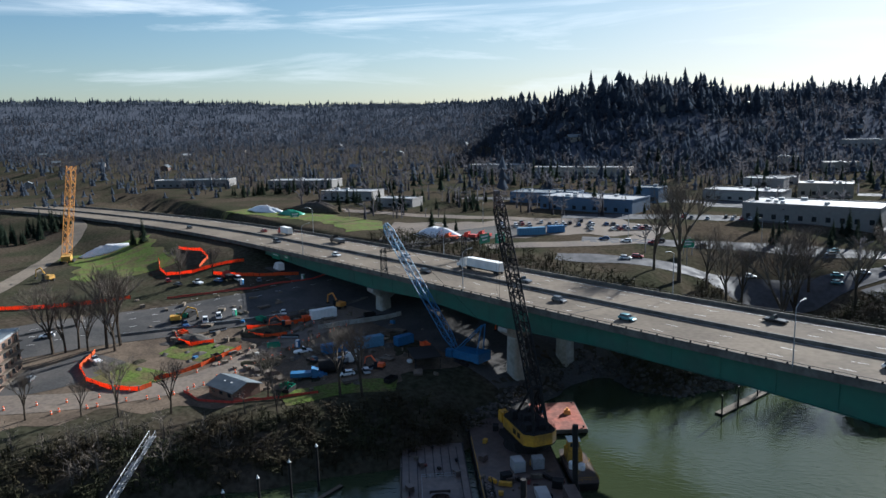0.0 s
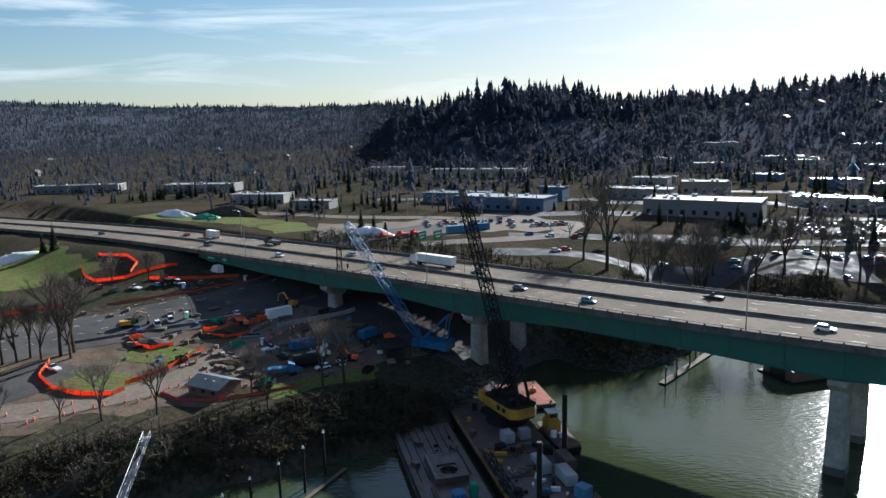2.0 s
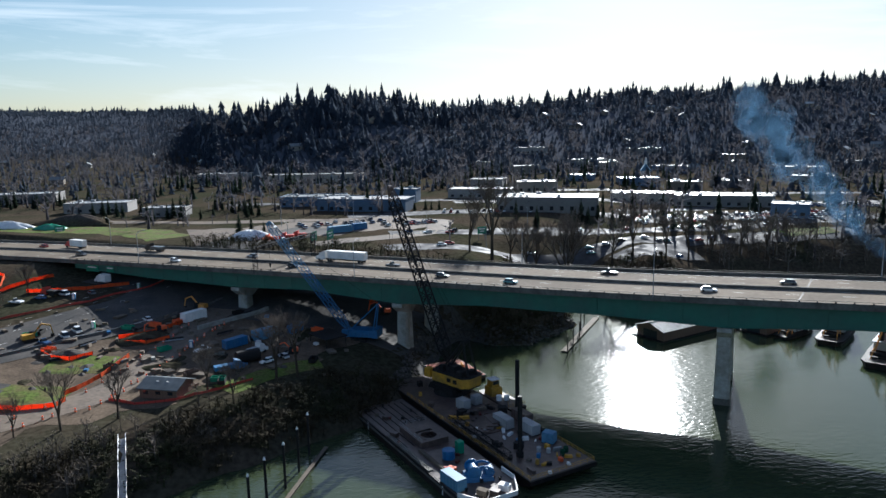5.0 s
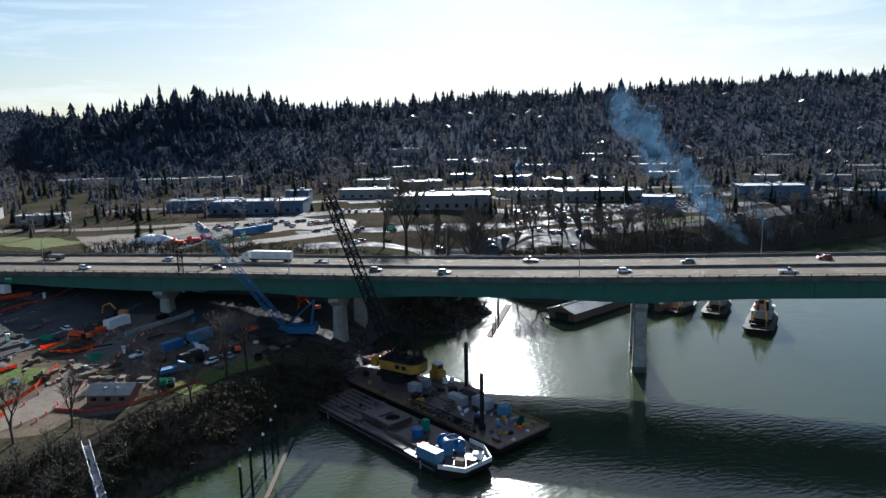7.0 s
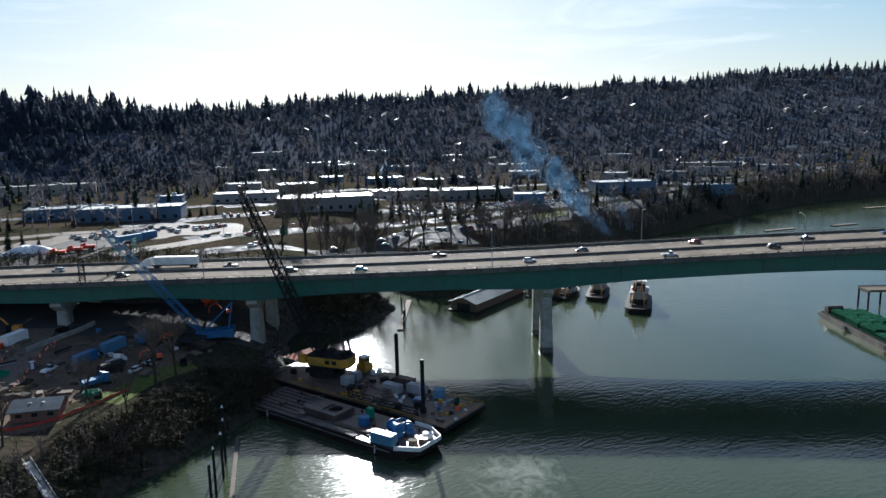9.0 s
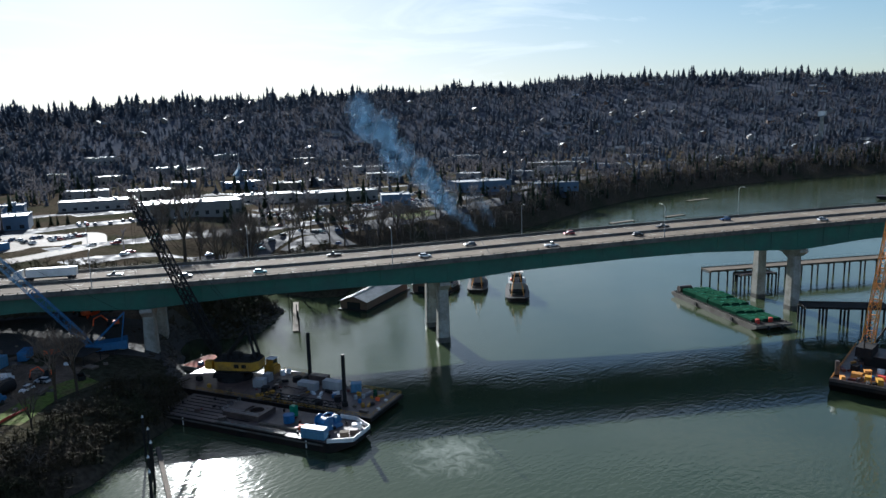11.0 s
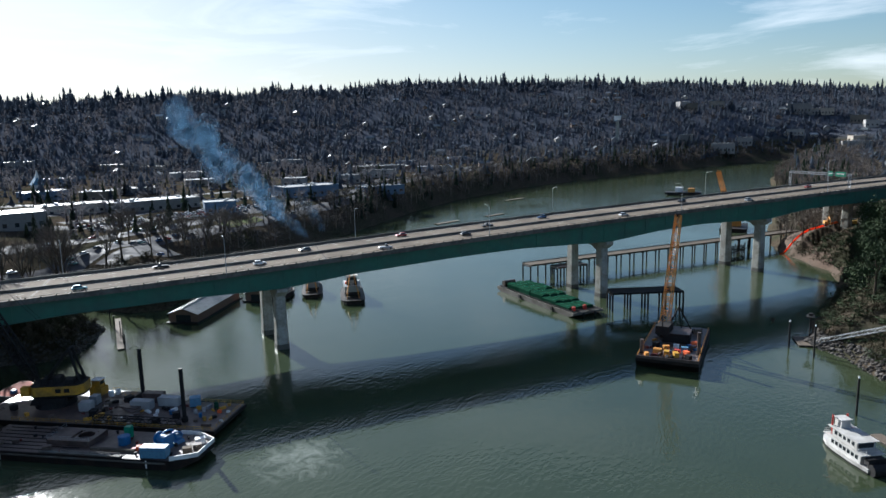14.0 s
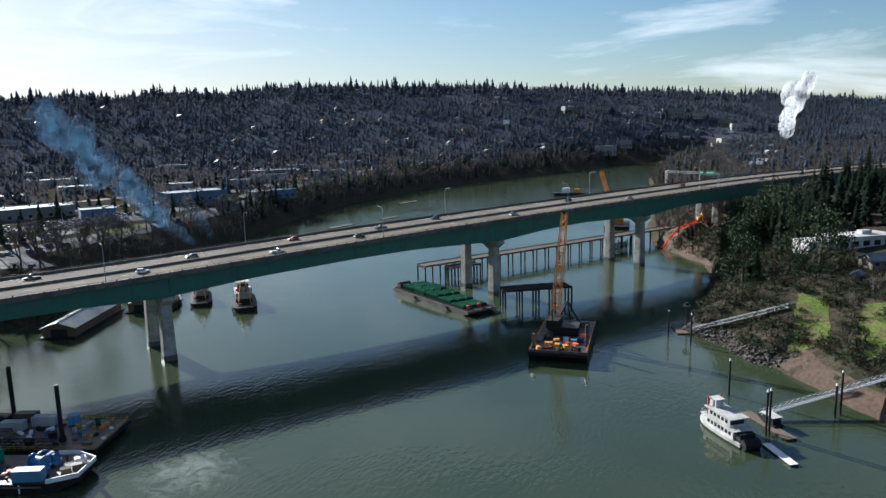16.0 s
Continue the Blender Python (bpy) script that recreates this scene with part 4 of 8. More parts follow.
shaped("roof_railing", rail(Build(), [(-4, -7.4, 5.0), (4, -7.4, 5.0), (4, 4, 5.0), (-4, 4, 5.0), (-4, -7.4, 5.0)], 0.9), STEEL, crane, base)
shaped("operator_cab", Build().box(-3.0, 6.6, 2.4, 2.0, 2.4, 2.6, taper=0.9), YELLOW, crane, base)
shaped("cab_window", Build().box(-3.0, 7.75, 3.3, 1.6, 0.1, 1.3), GLASS, crane, base)
b = Build()
for x in (-1.8, 1.8):
    b.tube((x, -8, 5), (x * 0.6, -5.5, 15), 0.42, 6).tube((x, 2.5, 5), (x * 0.6, -5.5, 15), 0.34, 6)
b.tube((-1.2, -5.5, 15), (1.2, -5.5, 15), 0.3, 6)
shaped("gantry_frame", b, STEEL, crane, base)
mast_top = base @ Vector((0, -5.5, 15))
part("boom", Build().lattice(CFOOT, CFOOT.lerp(TIP, 0.1), 0.7, 2.8, 0.28, 0.16, 2.4).lattice(CFOOT.lerp(TIP, 0.1), CFOOT.lerp(TIP, 0.93), 2.8, 2.5, 0.28, 0.16, 2.2), STEEL, crane, "black lattice boom")
part("boom_head", Build().lattice(CFOOT.lerp(TIP, 0.93), TIP, 2.2, 1.1, 0.22, 0.14, 1.2).tube(TIP + Vector((-0.7, -0.4, 0)), TIP + Vector((0.7, 0.4, 0)), 0.7, 10), RUST, crane, "rusty brown boom head")
b = Build()
for dx in (-0.6, 0.6):
    b.tube(mast_top + Vector((dx, 0, 0)), TIP + Vector((dx, 0, -0.6)), 0.05, 3)
    b.tube(TIP + Vector((dx, 0, 0)), TIP + Vector((dx * 0.6, 1.0, -30)), 0.04, 3)
part("rigging", b, STEEL, crane)
part("hook_block", Build().tube(TIP + Vector((0, 1, -30)), TIP + Vector((0, 1, -32)), 0.5, 8, 0.25), STEEL, crane)

# blue crawler crane on the bank
BTIP, BFOOT = Vector((-41.7, 249.7, 48.4)), Vector((-17.0, 236.0, 11.5))
crane = thing("crawler_crane", Matrix(), "blue crawler crane with a long pale blue lattice boom", "crane", "construction cranes")
out = (BTIP - BFOOT).to_2d().normalized()
base = pose(BFOOT.x - out.x * 2, BFOOT.y - out.y * 2, 8.6, 0, 0, math.degrees(math.atan2(-out.x, out.y)))
for x in (-3.2, 3.2):
    shaped("crawler_track", Build().box(x, 0, 0, 1.3, 9, 1.3, taper=0.92), STEEL, crane, base)
shaped("car_body", Build().box(0, 0, 0.5, 5, 3, 1.2), STEEL, crane, base)
shaped("house", Build().box(0, -2.4, 1.8, 5.2, 8.5, 2.4, taper=0.97), BLUE, crane, base, "blue machinery house")
shaped("counterweight", Build().box(0, -7.4, 1.7, 6.0, 1.8, 2.8), BLUE, crane, base)
shaped("operator_cab", Build().box(-2.4, 2.9, 1.9, 1.6, 2.4, 2.4, taper=0.9), BLUE, crane, base)
shaped("cab_window", Build().box(-2.4, 4.08, 2.7, 1.3, 0.1, 1.2), GLASS, crane, base)
b = Build()
for x in (-1.6, 1.6):
    b.tube((x, -6.5, 4), (x * 0.5, -8.0, 13), 0.2, 6).tube((x, 1.5, 4), (x * 0.5, -8.0, 13), 0.16, 6)
shaped("mast", b, BLUE, crane, base)
mast_top = base @ Vector((0, -8, 13))
part("boom", Build().lattice(BFOOT, BFOOT.lerp(BTIP, 0.12), 0.7, 2.2, 0.14, 0.08, 2.2).lattice(BFOOT.lerp(BTIP, 0.12), BFOOT.lerp(BTIP, 0.55), 2.2, 2.2, 0.15, 0.08, 2.4), BLUE, crane, "blue lattice boom")
part("upper_boom", Build().lattice(BFOOT.lerp(BTIP, 0.55), BFOOT.lerp(BTIP, 0.94), 2.2, 2.1, 0.15, 0.08, 2.4), LIGHTBLUE, crane, "pale blue upper boom")
part("boom_head", Build().lattice(BFOOT.lerp(BTIP, 0.94), BTIP, 2.1, 1.0, 0.18, 0.1, 1.2), LIGHTBLUE, crane)
part("rigging", Build().tube(mast_top, BTIP, 0.05, 3).tube(BTIP, BTIP + Vector((0, 0, -14)), 0.04, 3), STEEL, crane)
part("hook_block", Build().tube(BTIP + Vector((0, 0, -14)), BTIP + Vector((0, 0, -15.5)), 0.4, 8, 0.2), STEEL, crane)

# orange lattice tower far on the bank
OTIP, OFOOT = Vector((-223.7, 341.7, 63.7)), Vector((-229.5, 337.1, 15.0))
crane = thing("crawler_crane", Matrix(), "orange crawler crane with an upright lattice boom", "crane", "construction cranes")
base = pose(OFOOT.x + 2, OFOOT.y - 1, gz(OFOOT.x, OFOOT.y), 0, 0, 30)
for x in (-2.6, 2.6):
    shaped("crawler_track", Build().box(x, 0, 0, 1.1, 7, 1.1, taper=0.92), STEEL, crane, base)
shaped("house", Build().box(0, -2, 1.4, 4.2, 7, 2.2), YELLOW, crane, base)
shaped("operator_cab", Build().box(-1.8, 2.6, 1.5, 1.4, 2.0, 2.2, taper=0.9), YELLOW, crane, base)
part("boom", Build().lattice(OFOOT, OTIP, 3.2, 3.0, 0.15, 0.08, 3.0), CRANEORANGE, crane, "orange lattice boom")
part("rigging", Build().tube(base @ Vector((0, -5, 4)), OTIP, 0.05, 3), STEEL, crane)

# small faded red barge
t = thing("pontoon_barge", pose(8.8, 205.0, 0, 0, 0, 12), "small flat barge with a faded red deck", "barge", "work barges")
part("hull", hull(18, 13, 1.45, rake=2), GREYHULL, t)
part("deck_plate", Build().box(6.5, 9, 1.45, 12.6, 17.6, 0.05), REDLEAD, t, "faded red deck")
part("deck_winch", Build().box(3, 12, 1.5, 1.6, 1.2, 1.0), BLUE, t)
part("deck_machine", Build().box(9.5, 10, 1.5, 1.8, 1.4, 1.1, taper=0.8).tube((9.5, 10, 2.5), (9.5, 10, 3.2), 0.3, 8), CRANEORANGE, t)
for x, y in ((1, 1), (12, 1), (1, 17), (12, 17)):
    part("bollard", Build().tube((x, y, 1.5), (x, y, 2.0), 0.22, 8), STEEL, t)

# yellow work boat beside the crane barge
t = thing("work_boat", aboard(37.4, 34.0, 0), "small yellow work boat with a raised wheelhouse", "boat", "boats")
part("hull", Build().loft([[(0.6, 0, .2), (5.4, 0, .2), (5.6, 0, 1.6), (0.4, 0, 1.6)], [(0, 3, -.5), (6, 3, -.5), (6.2, 3, 1.6), (-.2, 3, 1.6)], [(0, 13, -.5), (6, 13, -.5), (6.2, 13, 1.6), (-.2, 13, 1.6)], [(0.8, 17, .4), (5.2, 17, .4), (5.5, 17, 1.8), (.5, 17, 1.8)]]), HULL, t)
part("deck", Build().box(3, 8.2, 1.6, 5.6, 15.6, 0.08), RUST, t)
part("wheelhouse", Build().box(2.8, 12.5, 1.68, 3.6, 4.0, 2.4, taper=0.95), YELLOW, t, "yellow wheelhouse")
part("upper_cab", Build().box(2.8, 12.6, 4.1, 2.6, 2.8, 2.2, taper=0.9), YELLOW, t)
part("cab_roof", Build().box(2.8, 12.6, 6.3, 3.0, 3.2, 0.15), WHITE, t)
for y in (11.15, 14.02):
    part("cab_window", Build().box(2.8, y, 5.0, 2.0, 0.08, 1.0), GLASS, t)
part("tank", Build().tube((1.4, 7.5, 1.7), (1.4, 7.5, 3.2), 0.8, 12), WHITE, t)
part("tank", Build().tube((3.4, 6.6, 1.7), (3.4, 6.6, 3.0), 0.8, 12), WHITE, t)
part("side_rail", rail(Build(), [(5.8, 1, 1.7), (5.8, 10, 1.7), (0.2, 1, 1.7), (5.8, 1, 1.7)]), YELLOW, t)
part("mast", Build().tube((2.8, 13.5, 6.4), (2.8, 13.5, 9.0), 0.08, 6), STEEL, t)

# barge loaded under green covers
LOAD = pose(151.5, 77.2, 0, 0, 0, -39.6)
t = thing("cargo_barge", LOAD, "long grey barge loaded with green covered cargo", "barge", "work barges")
part("hull", hull(60, 15.5, 2.2, rake=5), GREYHULL, t)
part("deck_plate", Build().box(7.75, 30, 2.2, 15, 59, 0.05), STEEL, t)
for x, y in ((-0.25, 15), (-0.25, 40), (5, -0.2), (11, -0.2)):
    part("tyre_fender", Build().tube((x - 0.25, y, 1.1), (x + 0.25, y, 1.1), 0.8, 12), RUBBER, t)
part("rail", rail(Build(), [(0.4, 2, 2.2), (0.4, 58, 2.2)], 0.7, 1.5, 0.09), STEEL, t)
for x, y in ((1.2, 2.0), (14.2, 2.0), (1.2, 58), (14.2, 58)):
    part("bollard", Build().tube((x, y, 2.2), (x, y, 2.9), 0.28, 8), STEEL, t)
g = random.Random(5)
for row in range(3):
    for col in range(5):
        l = 9.2
        m = LOAD @ pose(3.2 + row * 4.4, 9.5 + col * 9.6, 2.25, 0, 0, g.uniform(-3, 3))
        c = thing("covered_load", m, "bundle of cargo under a dark green cover", "cargo", "covered loads")
        h = (1.2, 1.9, 2.6, 2.9, 2.7)[col] + g.uniform(-0.2, 0.2)
        rings = [[(-2, y, 0), (2, y, 0), (2, y, h * 0.75), (1.3, y, h * 0.97), (-1.3, y, h), (-2, y, h * 0.75)] for y in (-l / 2, -l / 4, 0, l / 4, l / 2)]
        part("cover", Build().loft(rings), GREENTARP, c)
        for y in (-l / 4, l / 4):
            part("strap", Build().box(0, y, h * 0.9, 2.7, 0.2, h * 0.14), SIGNGREEN, c)
for x, y in ((3.0, 3.6), (9.0, 4.0)):
    drum("fuel_drum", LOAD @ pose(x, y, 2.25), 0.8, 1.5, RED, "red fuel drum on the cargo barge", "drum")
drum("rusty_tank", LOAD @ pose(4.5, 56.5, 2.25, 0, 0, 90), 1.5, 6, RUST, "rusty tank lying on the cargo barge", "tank", True)

# derrick barge with an orange boom
DER = pose(101.0, 44.5, 0, 0, 0, -91)
t = thing("derrick_barge", DER, "black derrick barge crowded with gear", "barge", "work barges")
part("hull", hull(42, 19.6, 3.4, rake=3), HULL, t)
part("deck_plate", Build().box(9.8, 21, 3.4, 19, 41, 0.05), RUST, t)
part("side_rail", rail(Build(), [(0.4, 1, 3.4), (0.4, 40, 3.4)], 1.1, 2.0, 0.07), CRANEORANGE, t)
part("side_rail", rail(Build(), [(19.2, 1, 3.4), (19.2, 40, 3.4)], 1.1, 2.0, 0.07), CRANEORANGE, t)
part("deckhouse", Build().box(10, 24, 3.45, 9, 8, 3.2), STEEL, t)
part("house_roof", Build().box(10, 24, 6.65, 9.4, 8.4, 0.15), RUST, t)
part("mooring_winch", Build().box(6, 7, 3.45, 3.0, 2.2, 1.6, taper=0.9).tube((4.6, 7, 4.4), (7.4, 7, 4.4), 0.8, 12), CRANEORANGE, t)
for x, y in ((1.0, 6), (18.6, 10)):
    p_ = thing("spud_pile", DER @ pose(x, y, -4), "tall rusty spud pile on the derrick barge", "pile", "spud piles")
    part("shaft", Build().tube((0, 0, 0), (0, 0, 15 if x > 9 else 12), 0.6, 12), RUST, p_)
    part("guide_collar", Build().tube((0, 0, 6.8), (0, 0, 7.8), 0.95, 12), STEEL, p_)
for i, (x, y, s, mat, lab) in enumerate(((9, 6, 1.6, YELLOW, "yellow"), (12, 5, 1.6, YELLOW, "yellow"), (15, 8, 1.4, ORANGE, "orange"), (12, 9, 1.3, RED, "red"), (14, 12, 1.5, LIGHTBLUE, "pale blue"), (8, 12, 1.4, CRANEORANGE, "orange"),
                             (16.5, 15, 1.3, RUST, "rusty"), (4.5, 14, 1.8, STEEL, "dark steel"), (5, 20, 1.5, RUST, "rusty"), (3, 3, 1.2, CRANEORANGE, "orange"), (16, 4, 1.4, STEEL, "dark steel"), (11, 15, 1.2, WHITE, "white"), (6, 31, 1.8, STEEL, "dark steel"), (16, 34, 2.0, RUST, "rusty"))):
    c = thing("gear_box", DER @ pose(x, y, 3.45, 0, 0, 23 * i), lab + " gear crate on the derrick barge", "box", "deck gear")
    part("body", Build().box(0, 0, 0, s, s * 1.4, s * 0.9, taper=0.93), mat, c)
    part("lid", Build().box(0, 0, s * 0.9, s * 1.05, s * 1.46, 0.12), mat, c)
part("a_frame", Build().tube((5, 34, 3.4), (9.8, 30, 14), 0.3, 6).tube((14.6, 34, 3.4), (9.8, 30, 14), 0.3, 6).tube((9.8, 40, 3.4), (9.8, 30, 14), 0.22, 6), STEEL, t)
part("bulwark", Build().box(9.8, 0.3, 3.4, 19.4, 0.3, 0.9), RUST, t)
part("hose_reel", Build().tube((15.5, 18, 4.4), (17.5, 18, 4.4), 1.0, 14), ORANGE, t)
g = random.Random(77)
for i in range(34):
    x, y, q = g.uniform(1.5, 18), g.uniform(1.5, 38), g.uniform(0.4, 1.1)
    if 5 < x < 15 and 19 < y < 29:
        continue
    mat, lab = g.choice([(STEEL, "dark steel"), (RUST, "rusty"), (STEEL, "dark steel"), (CRANEORANGE, "orange"), (TIMBER, "weathered timber"), (YELLOW, "yellow"), (BLUE, "blue"), (DARKRED, "dark red")])
    c = thing("gear_box", DER @ pose(x, y, 3.45, 0, 0, g.uniform(0, 180)), lab + " gear crate on the derrick barge", "box", "deck gear")
    part("body", Build().box(0, 0, 0, q, q * g.uniform(1.2, 3.0), q * g.uniform(.5, 1.2), taper=0.93), mat, c)
    part("lid", Build().box(0, 0, q * 0.5, q * 1.05, q * 1.1, 0.1), mat, c)
crane = thing("barge_crane", Matrix(), "dark barge crane with a tall orange lattice boom", "crane", "construction cranes")
DF, DT = Vector((127.0, 38.5, 8.0)), Vector((138.5, 36.2, 45.8))
base = pose(124.5, 38.0, 3.45, 0, 0, -95)
shaped("pedestal", Build().tube((0, 0, 0), (0, 0, 3.0), 2.2, 14), STEEL, crane, base)
shaped("house", Build().box(0, -1.5, 3.0, 4.6, 8, 3.0, taper=0.96), STEEL, crane, base)
shaped("operator_cab", Build().box(-2.2, 2.4, 3.2, 1.6, 2.2, 2.4, taper=0.9), CRANEORANGE, crane, base)
part("boom", Build().lattice(DF, DT, 2.9, 1.9, 0.2, 0.11, 2.4), CRANEORANGE, crane, "orange lattice boom")
part("boom_head", Build().tube(DT + Vector((0, -0.9, 0)), DT + Vector((0, 0.9, 0)), 0.7, 10), STEEL, crane)
part("rigging", Build().tube(base @ Vector((0, -5, 10)), DT, 0.05, 3).tube(DT, DT + Vector((0.5, 0, -26)), 0.05, 3).tube(base @ Vector((0, -5, 5)), base @ Vector((0, -5, 10)), 0.25, 6), STEEL, crane)


def piled_deck(name, a, c, wide, top, bay, mat, label, category, legs=2, rails=None):
    """A deck on rows of piles from a to c."""
    a, c = Vector((*a, 0)), Vector((*c, 0))
    d = (c - a).normalized()
    n = Vector((-d.y, d.x, 0))
    t = thing(name, Matrix(), label, category)
    w = n * wide / 2
    part("deck", Build().prism([(a - w)[:2], (c - w)[:2], (c + w)[:2], (a + w)[:2]], top - 0.6, top), mat, t)
    for e in (-1, 1):
        part("edge_beam", Build().tube(a + w * e * 0.98 + Vector((0, 0, top + 0.1)), c + w * e * 0.98 + Vector((0, 0, top + 0.1)), 0.22, 4), STEEL, t)
    k = max(1, round((c - a).length / bay))
    for i in range(k + 1):
        q = a.lerp(c, i / k)
        b = Build()
        for j in range(legs):
            o = n * (wide * 0.42 * (2 * j / (legs - 1) - 1))
            b.tube(q + o + Vector((0, 0, -4)), q + o + Vector((0, 0, top - 0.6)), 0.4, 8)
        b.tube(q - w * 0.95 + Vector((0, 0, top - 1.0)), q + w * 0.95 + Vector((0, 0, top - 1.0)), 0.35, 4)
        part("pile_bent", b, STEEL, t)
    if rails:
        part("railing", rail(Build(), [a + w + Vector((0, 0, top)), c + w + Vector((0, 0, top))], 1.1, 3.0), rails, t)
    return t


piled_deck("work_trestle", (217, 117), (372, -13), 8.5, 8.0, 9.0, TIMBER, "long temporary work trestle on dark steel piles", "trestle", 2, GALV)
piled_deck("work_platform", (171, 66), (185, 39), 9.0, 8.0, 7.0, STEEL, "dark steel work platform on piles", "platform", 3, GALV)
piled_deck("landing_platform", (222, 104), (236, 92), 7.0, 6.5, 6.0, RUST, "rusty low landing platform on piles", "platform", 3)
t = thing("pile_frame", pose(318, 20, 0, 0, 0, -40), "dark cluster of braced timber piles in the river", "piles")
for i in range(6):
    part("shaft", Build().tube((i * 2.6 - 6, -1.5, -3), (i * 2.6 - 6 + 0.4, -1.2, 6 + (i % 3)), 0.35, 8).tube((i * 2.6 - 6, 1.8, -3), (i * 2.6 - 6.3, 1.6, 5), 0.35, 8), STEEL, t)
part("brace", Build().tube((-7, -1.5, 1.5), (8, -1.5, 4), 0.25, 6).tube((-7, 1.5, 4), (8, 1.5, 1.5), 0.25, 6), STEEL, t)


def gangway(a, c, wide=1.6, label="slender aluminium truss gangway from bank to float"):
    a, c = Vector(a), Vector(c)
    d = (c - a).normalized()
    n = Vector((-d.y, d.x, 0)).normalized() * wide / 2
    t = thing("gangway", Matrix(), label, "gangway", "gangways")
    part("walkway", Build().add([a - n, c - n, c + n, a + n, a - n - Vector((0, 0, .15)), c - n - Vector((0, 0, .15)), c + n - Vector((0, 0, .15)), a + n - Vector((0, 0, .15))],
                               [(3, 2, 1, 0), (4, 5, 6, 7), (0, 1, 5, 4), (1, 2, 6, 5), (2, 3, 7, 6), (3, 0, 4, 7)]), GALV, t)
    k = max(2, round((c - a).length / 1.8))
    for e in (-1, 1):
        b = Build()
        up = Vector((0, 0, 1.25))
        b.tube(a + n * e + up, c + n * e + up, 0.09, 5).tube(a + n * e, c + n * e, 0.09, 5)
        for i in range(k):
            q, r = a.lerp(c, i / k) + n * e, a.lerp(c, (i + 1) / k) + n * e
            b.tube(q, q + up, 0.06, 4).tube(q, r + up, 0.06, 4)
        part("side_truss", b, GALV, t)
    return t


def float_dock(x, y, l, w, turn, label, mat=TIMBER):
    t = thing("floating_dock", pose(x, y, 0, 0, 0, turn), label, "dock", "floating docks")
    part("pontoon", Build().box(0, 0, -0.3, w, l, 0.7), STEEL, t)
    b = Build()
    n = max(2, int(l / 1.2))
    for i in range(n):
        b.box(0, -l / 2 + (i + 0.5) * l / n, 0.4, w + 0.1, l / n - 0.05, 0.12)
    part("decking", b, mat, t)
    return t


def guide_pile(x, y, top, cap=True, r=0.3):
    t = thing("guide_pile", pose(x, y, -4), "dark round mooring pile with a pale pointed cap", "pile", "mooring piles")
    part("shaft", Build().tube((0, 0, 0), (0, 0, top + 4), r, 10), STEEL, t)
    if cap:
        part("cap", Build().tube((0, 0, top + 4), (0, 0, top + 4.7), r * 1.15, 10, 0.05), WHITE, t)


for x, y in ((-52, 143), (-48.5, 149.5), (-44.2, 155.8), (-40.6, 163.2), (-37.5, 171.0)):
    guide_pile(x, y, 10.5)
float_dock(-40.5, 158, 34, 0.9, -26, "narrow floating boom walkway beside the mooring piles", TIMBER)
gangway((-80.3, 175.5, 8.4), (-77.2, 150.0, 1.2))
float_dock(-76, 143, 16, 3.0, -10, "timber-decked float at the foot of the gangway")
float_dock(71.9, 242.2, 48, 2.2, -41, "long narrow pale floating dock", TIMBER)
for x, y in ((62, 229), (69, 238), (74, 247), (80, 256), (56.5, 222)):
    guide_pile(x, y, 6.5, False, 0.22)
for x, y, top in ((82.6, -16.8, 10.5), (56.4, -22.7, 11.5), (57.4, -23.6, 11.5), (130.5, -9.3, 11.0), (73.7, -43.8, 12.0), (71.5, -42.0, 9.0), (139.5, -2.0, 9.5), (160, -38, 12), (148, -38, 11)):
    guide_pile(x, y, top)
float_dock(148, -7.0, 11, 5.2, -80, "small square timber float with a pale hatch")
gangway((144.5, -11.0, 1.2), (133, -41, gz(133, -41) + 0.8))
float_dock(45, -24, 11.5, 2.0, -67, "narrow pale floating finger dock", WHITE)
float_dock(62, -24, 18, 3.0, -62, "timber float beside the river boat")
gangway((66.5, -23.0, 1.2), (86, -60, max(6.8, gz(86, -60) + .8)))
solo("drift_snag", Build().tube((172, 3, -0.5), (174.5, 2, 1.0), 0.5, 7, 0.3).tube((173, 2.5, 0.2), (172.2, 4.2, 1.8), 0.25, 6, 0.1).tube((174, 2.2, 0.6), (175.6, 3.6, 1.3), 0.2, 6, 0.08), BARK, "dark drifting tree stump in the water", "driftwood")
t = thing("marker_dolphin", pose(150, -9, 0), "dark pile with a small platform at its top", "marker")
part("shaft", Build().tube((0, 0, -4), (0, 0, 9.0), 0.3, 8), STEEL, t)
part("platform", Build().box(0, 0, 9.0, 4.0, 2.6, 0.35), STEEL, t)
part("box", Build().box(0.6, 0, 9.35, 1.4, 1.2, 0.9), STEEL, t)


CREAM = material("weathered_white_paint", (0.50, 0.485, 0.455), 0.7, vary=0.12, grain=1.2, stain=(0.36, 0.345, 0.32), coarse=0.3, spec=0.2)


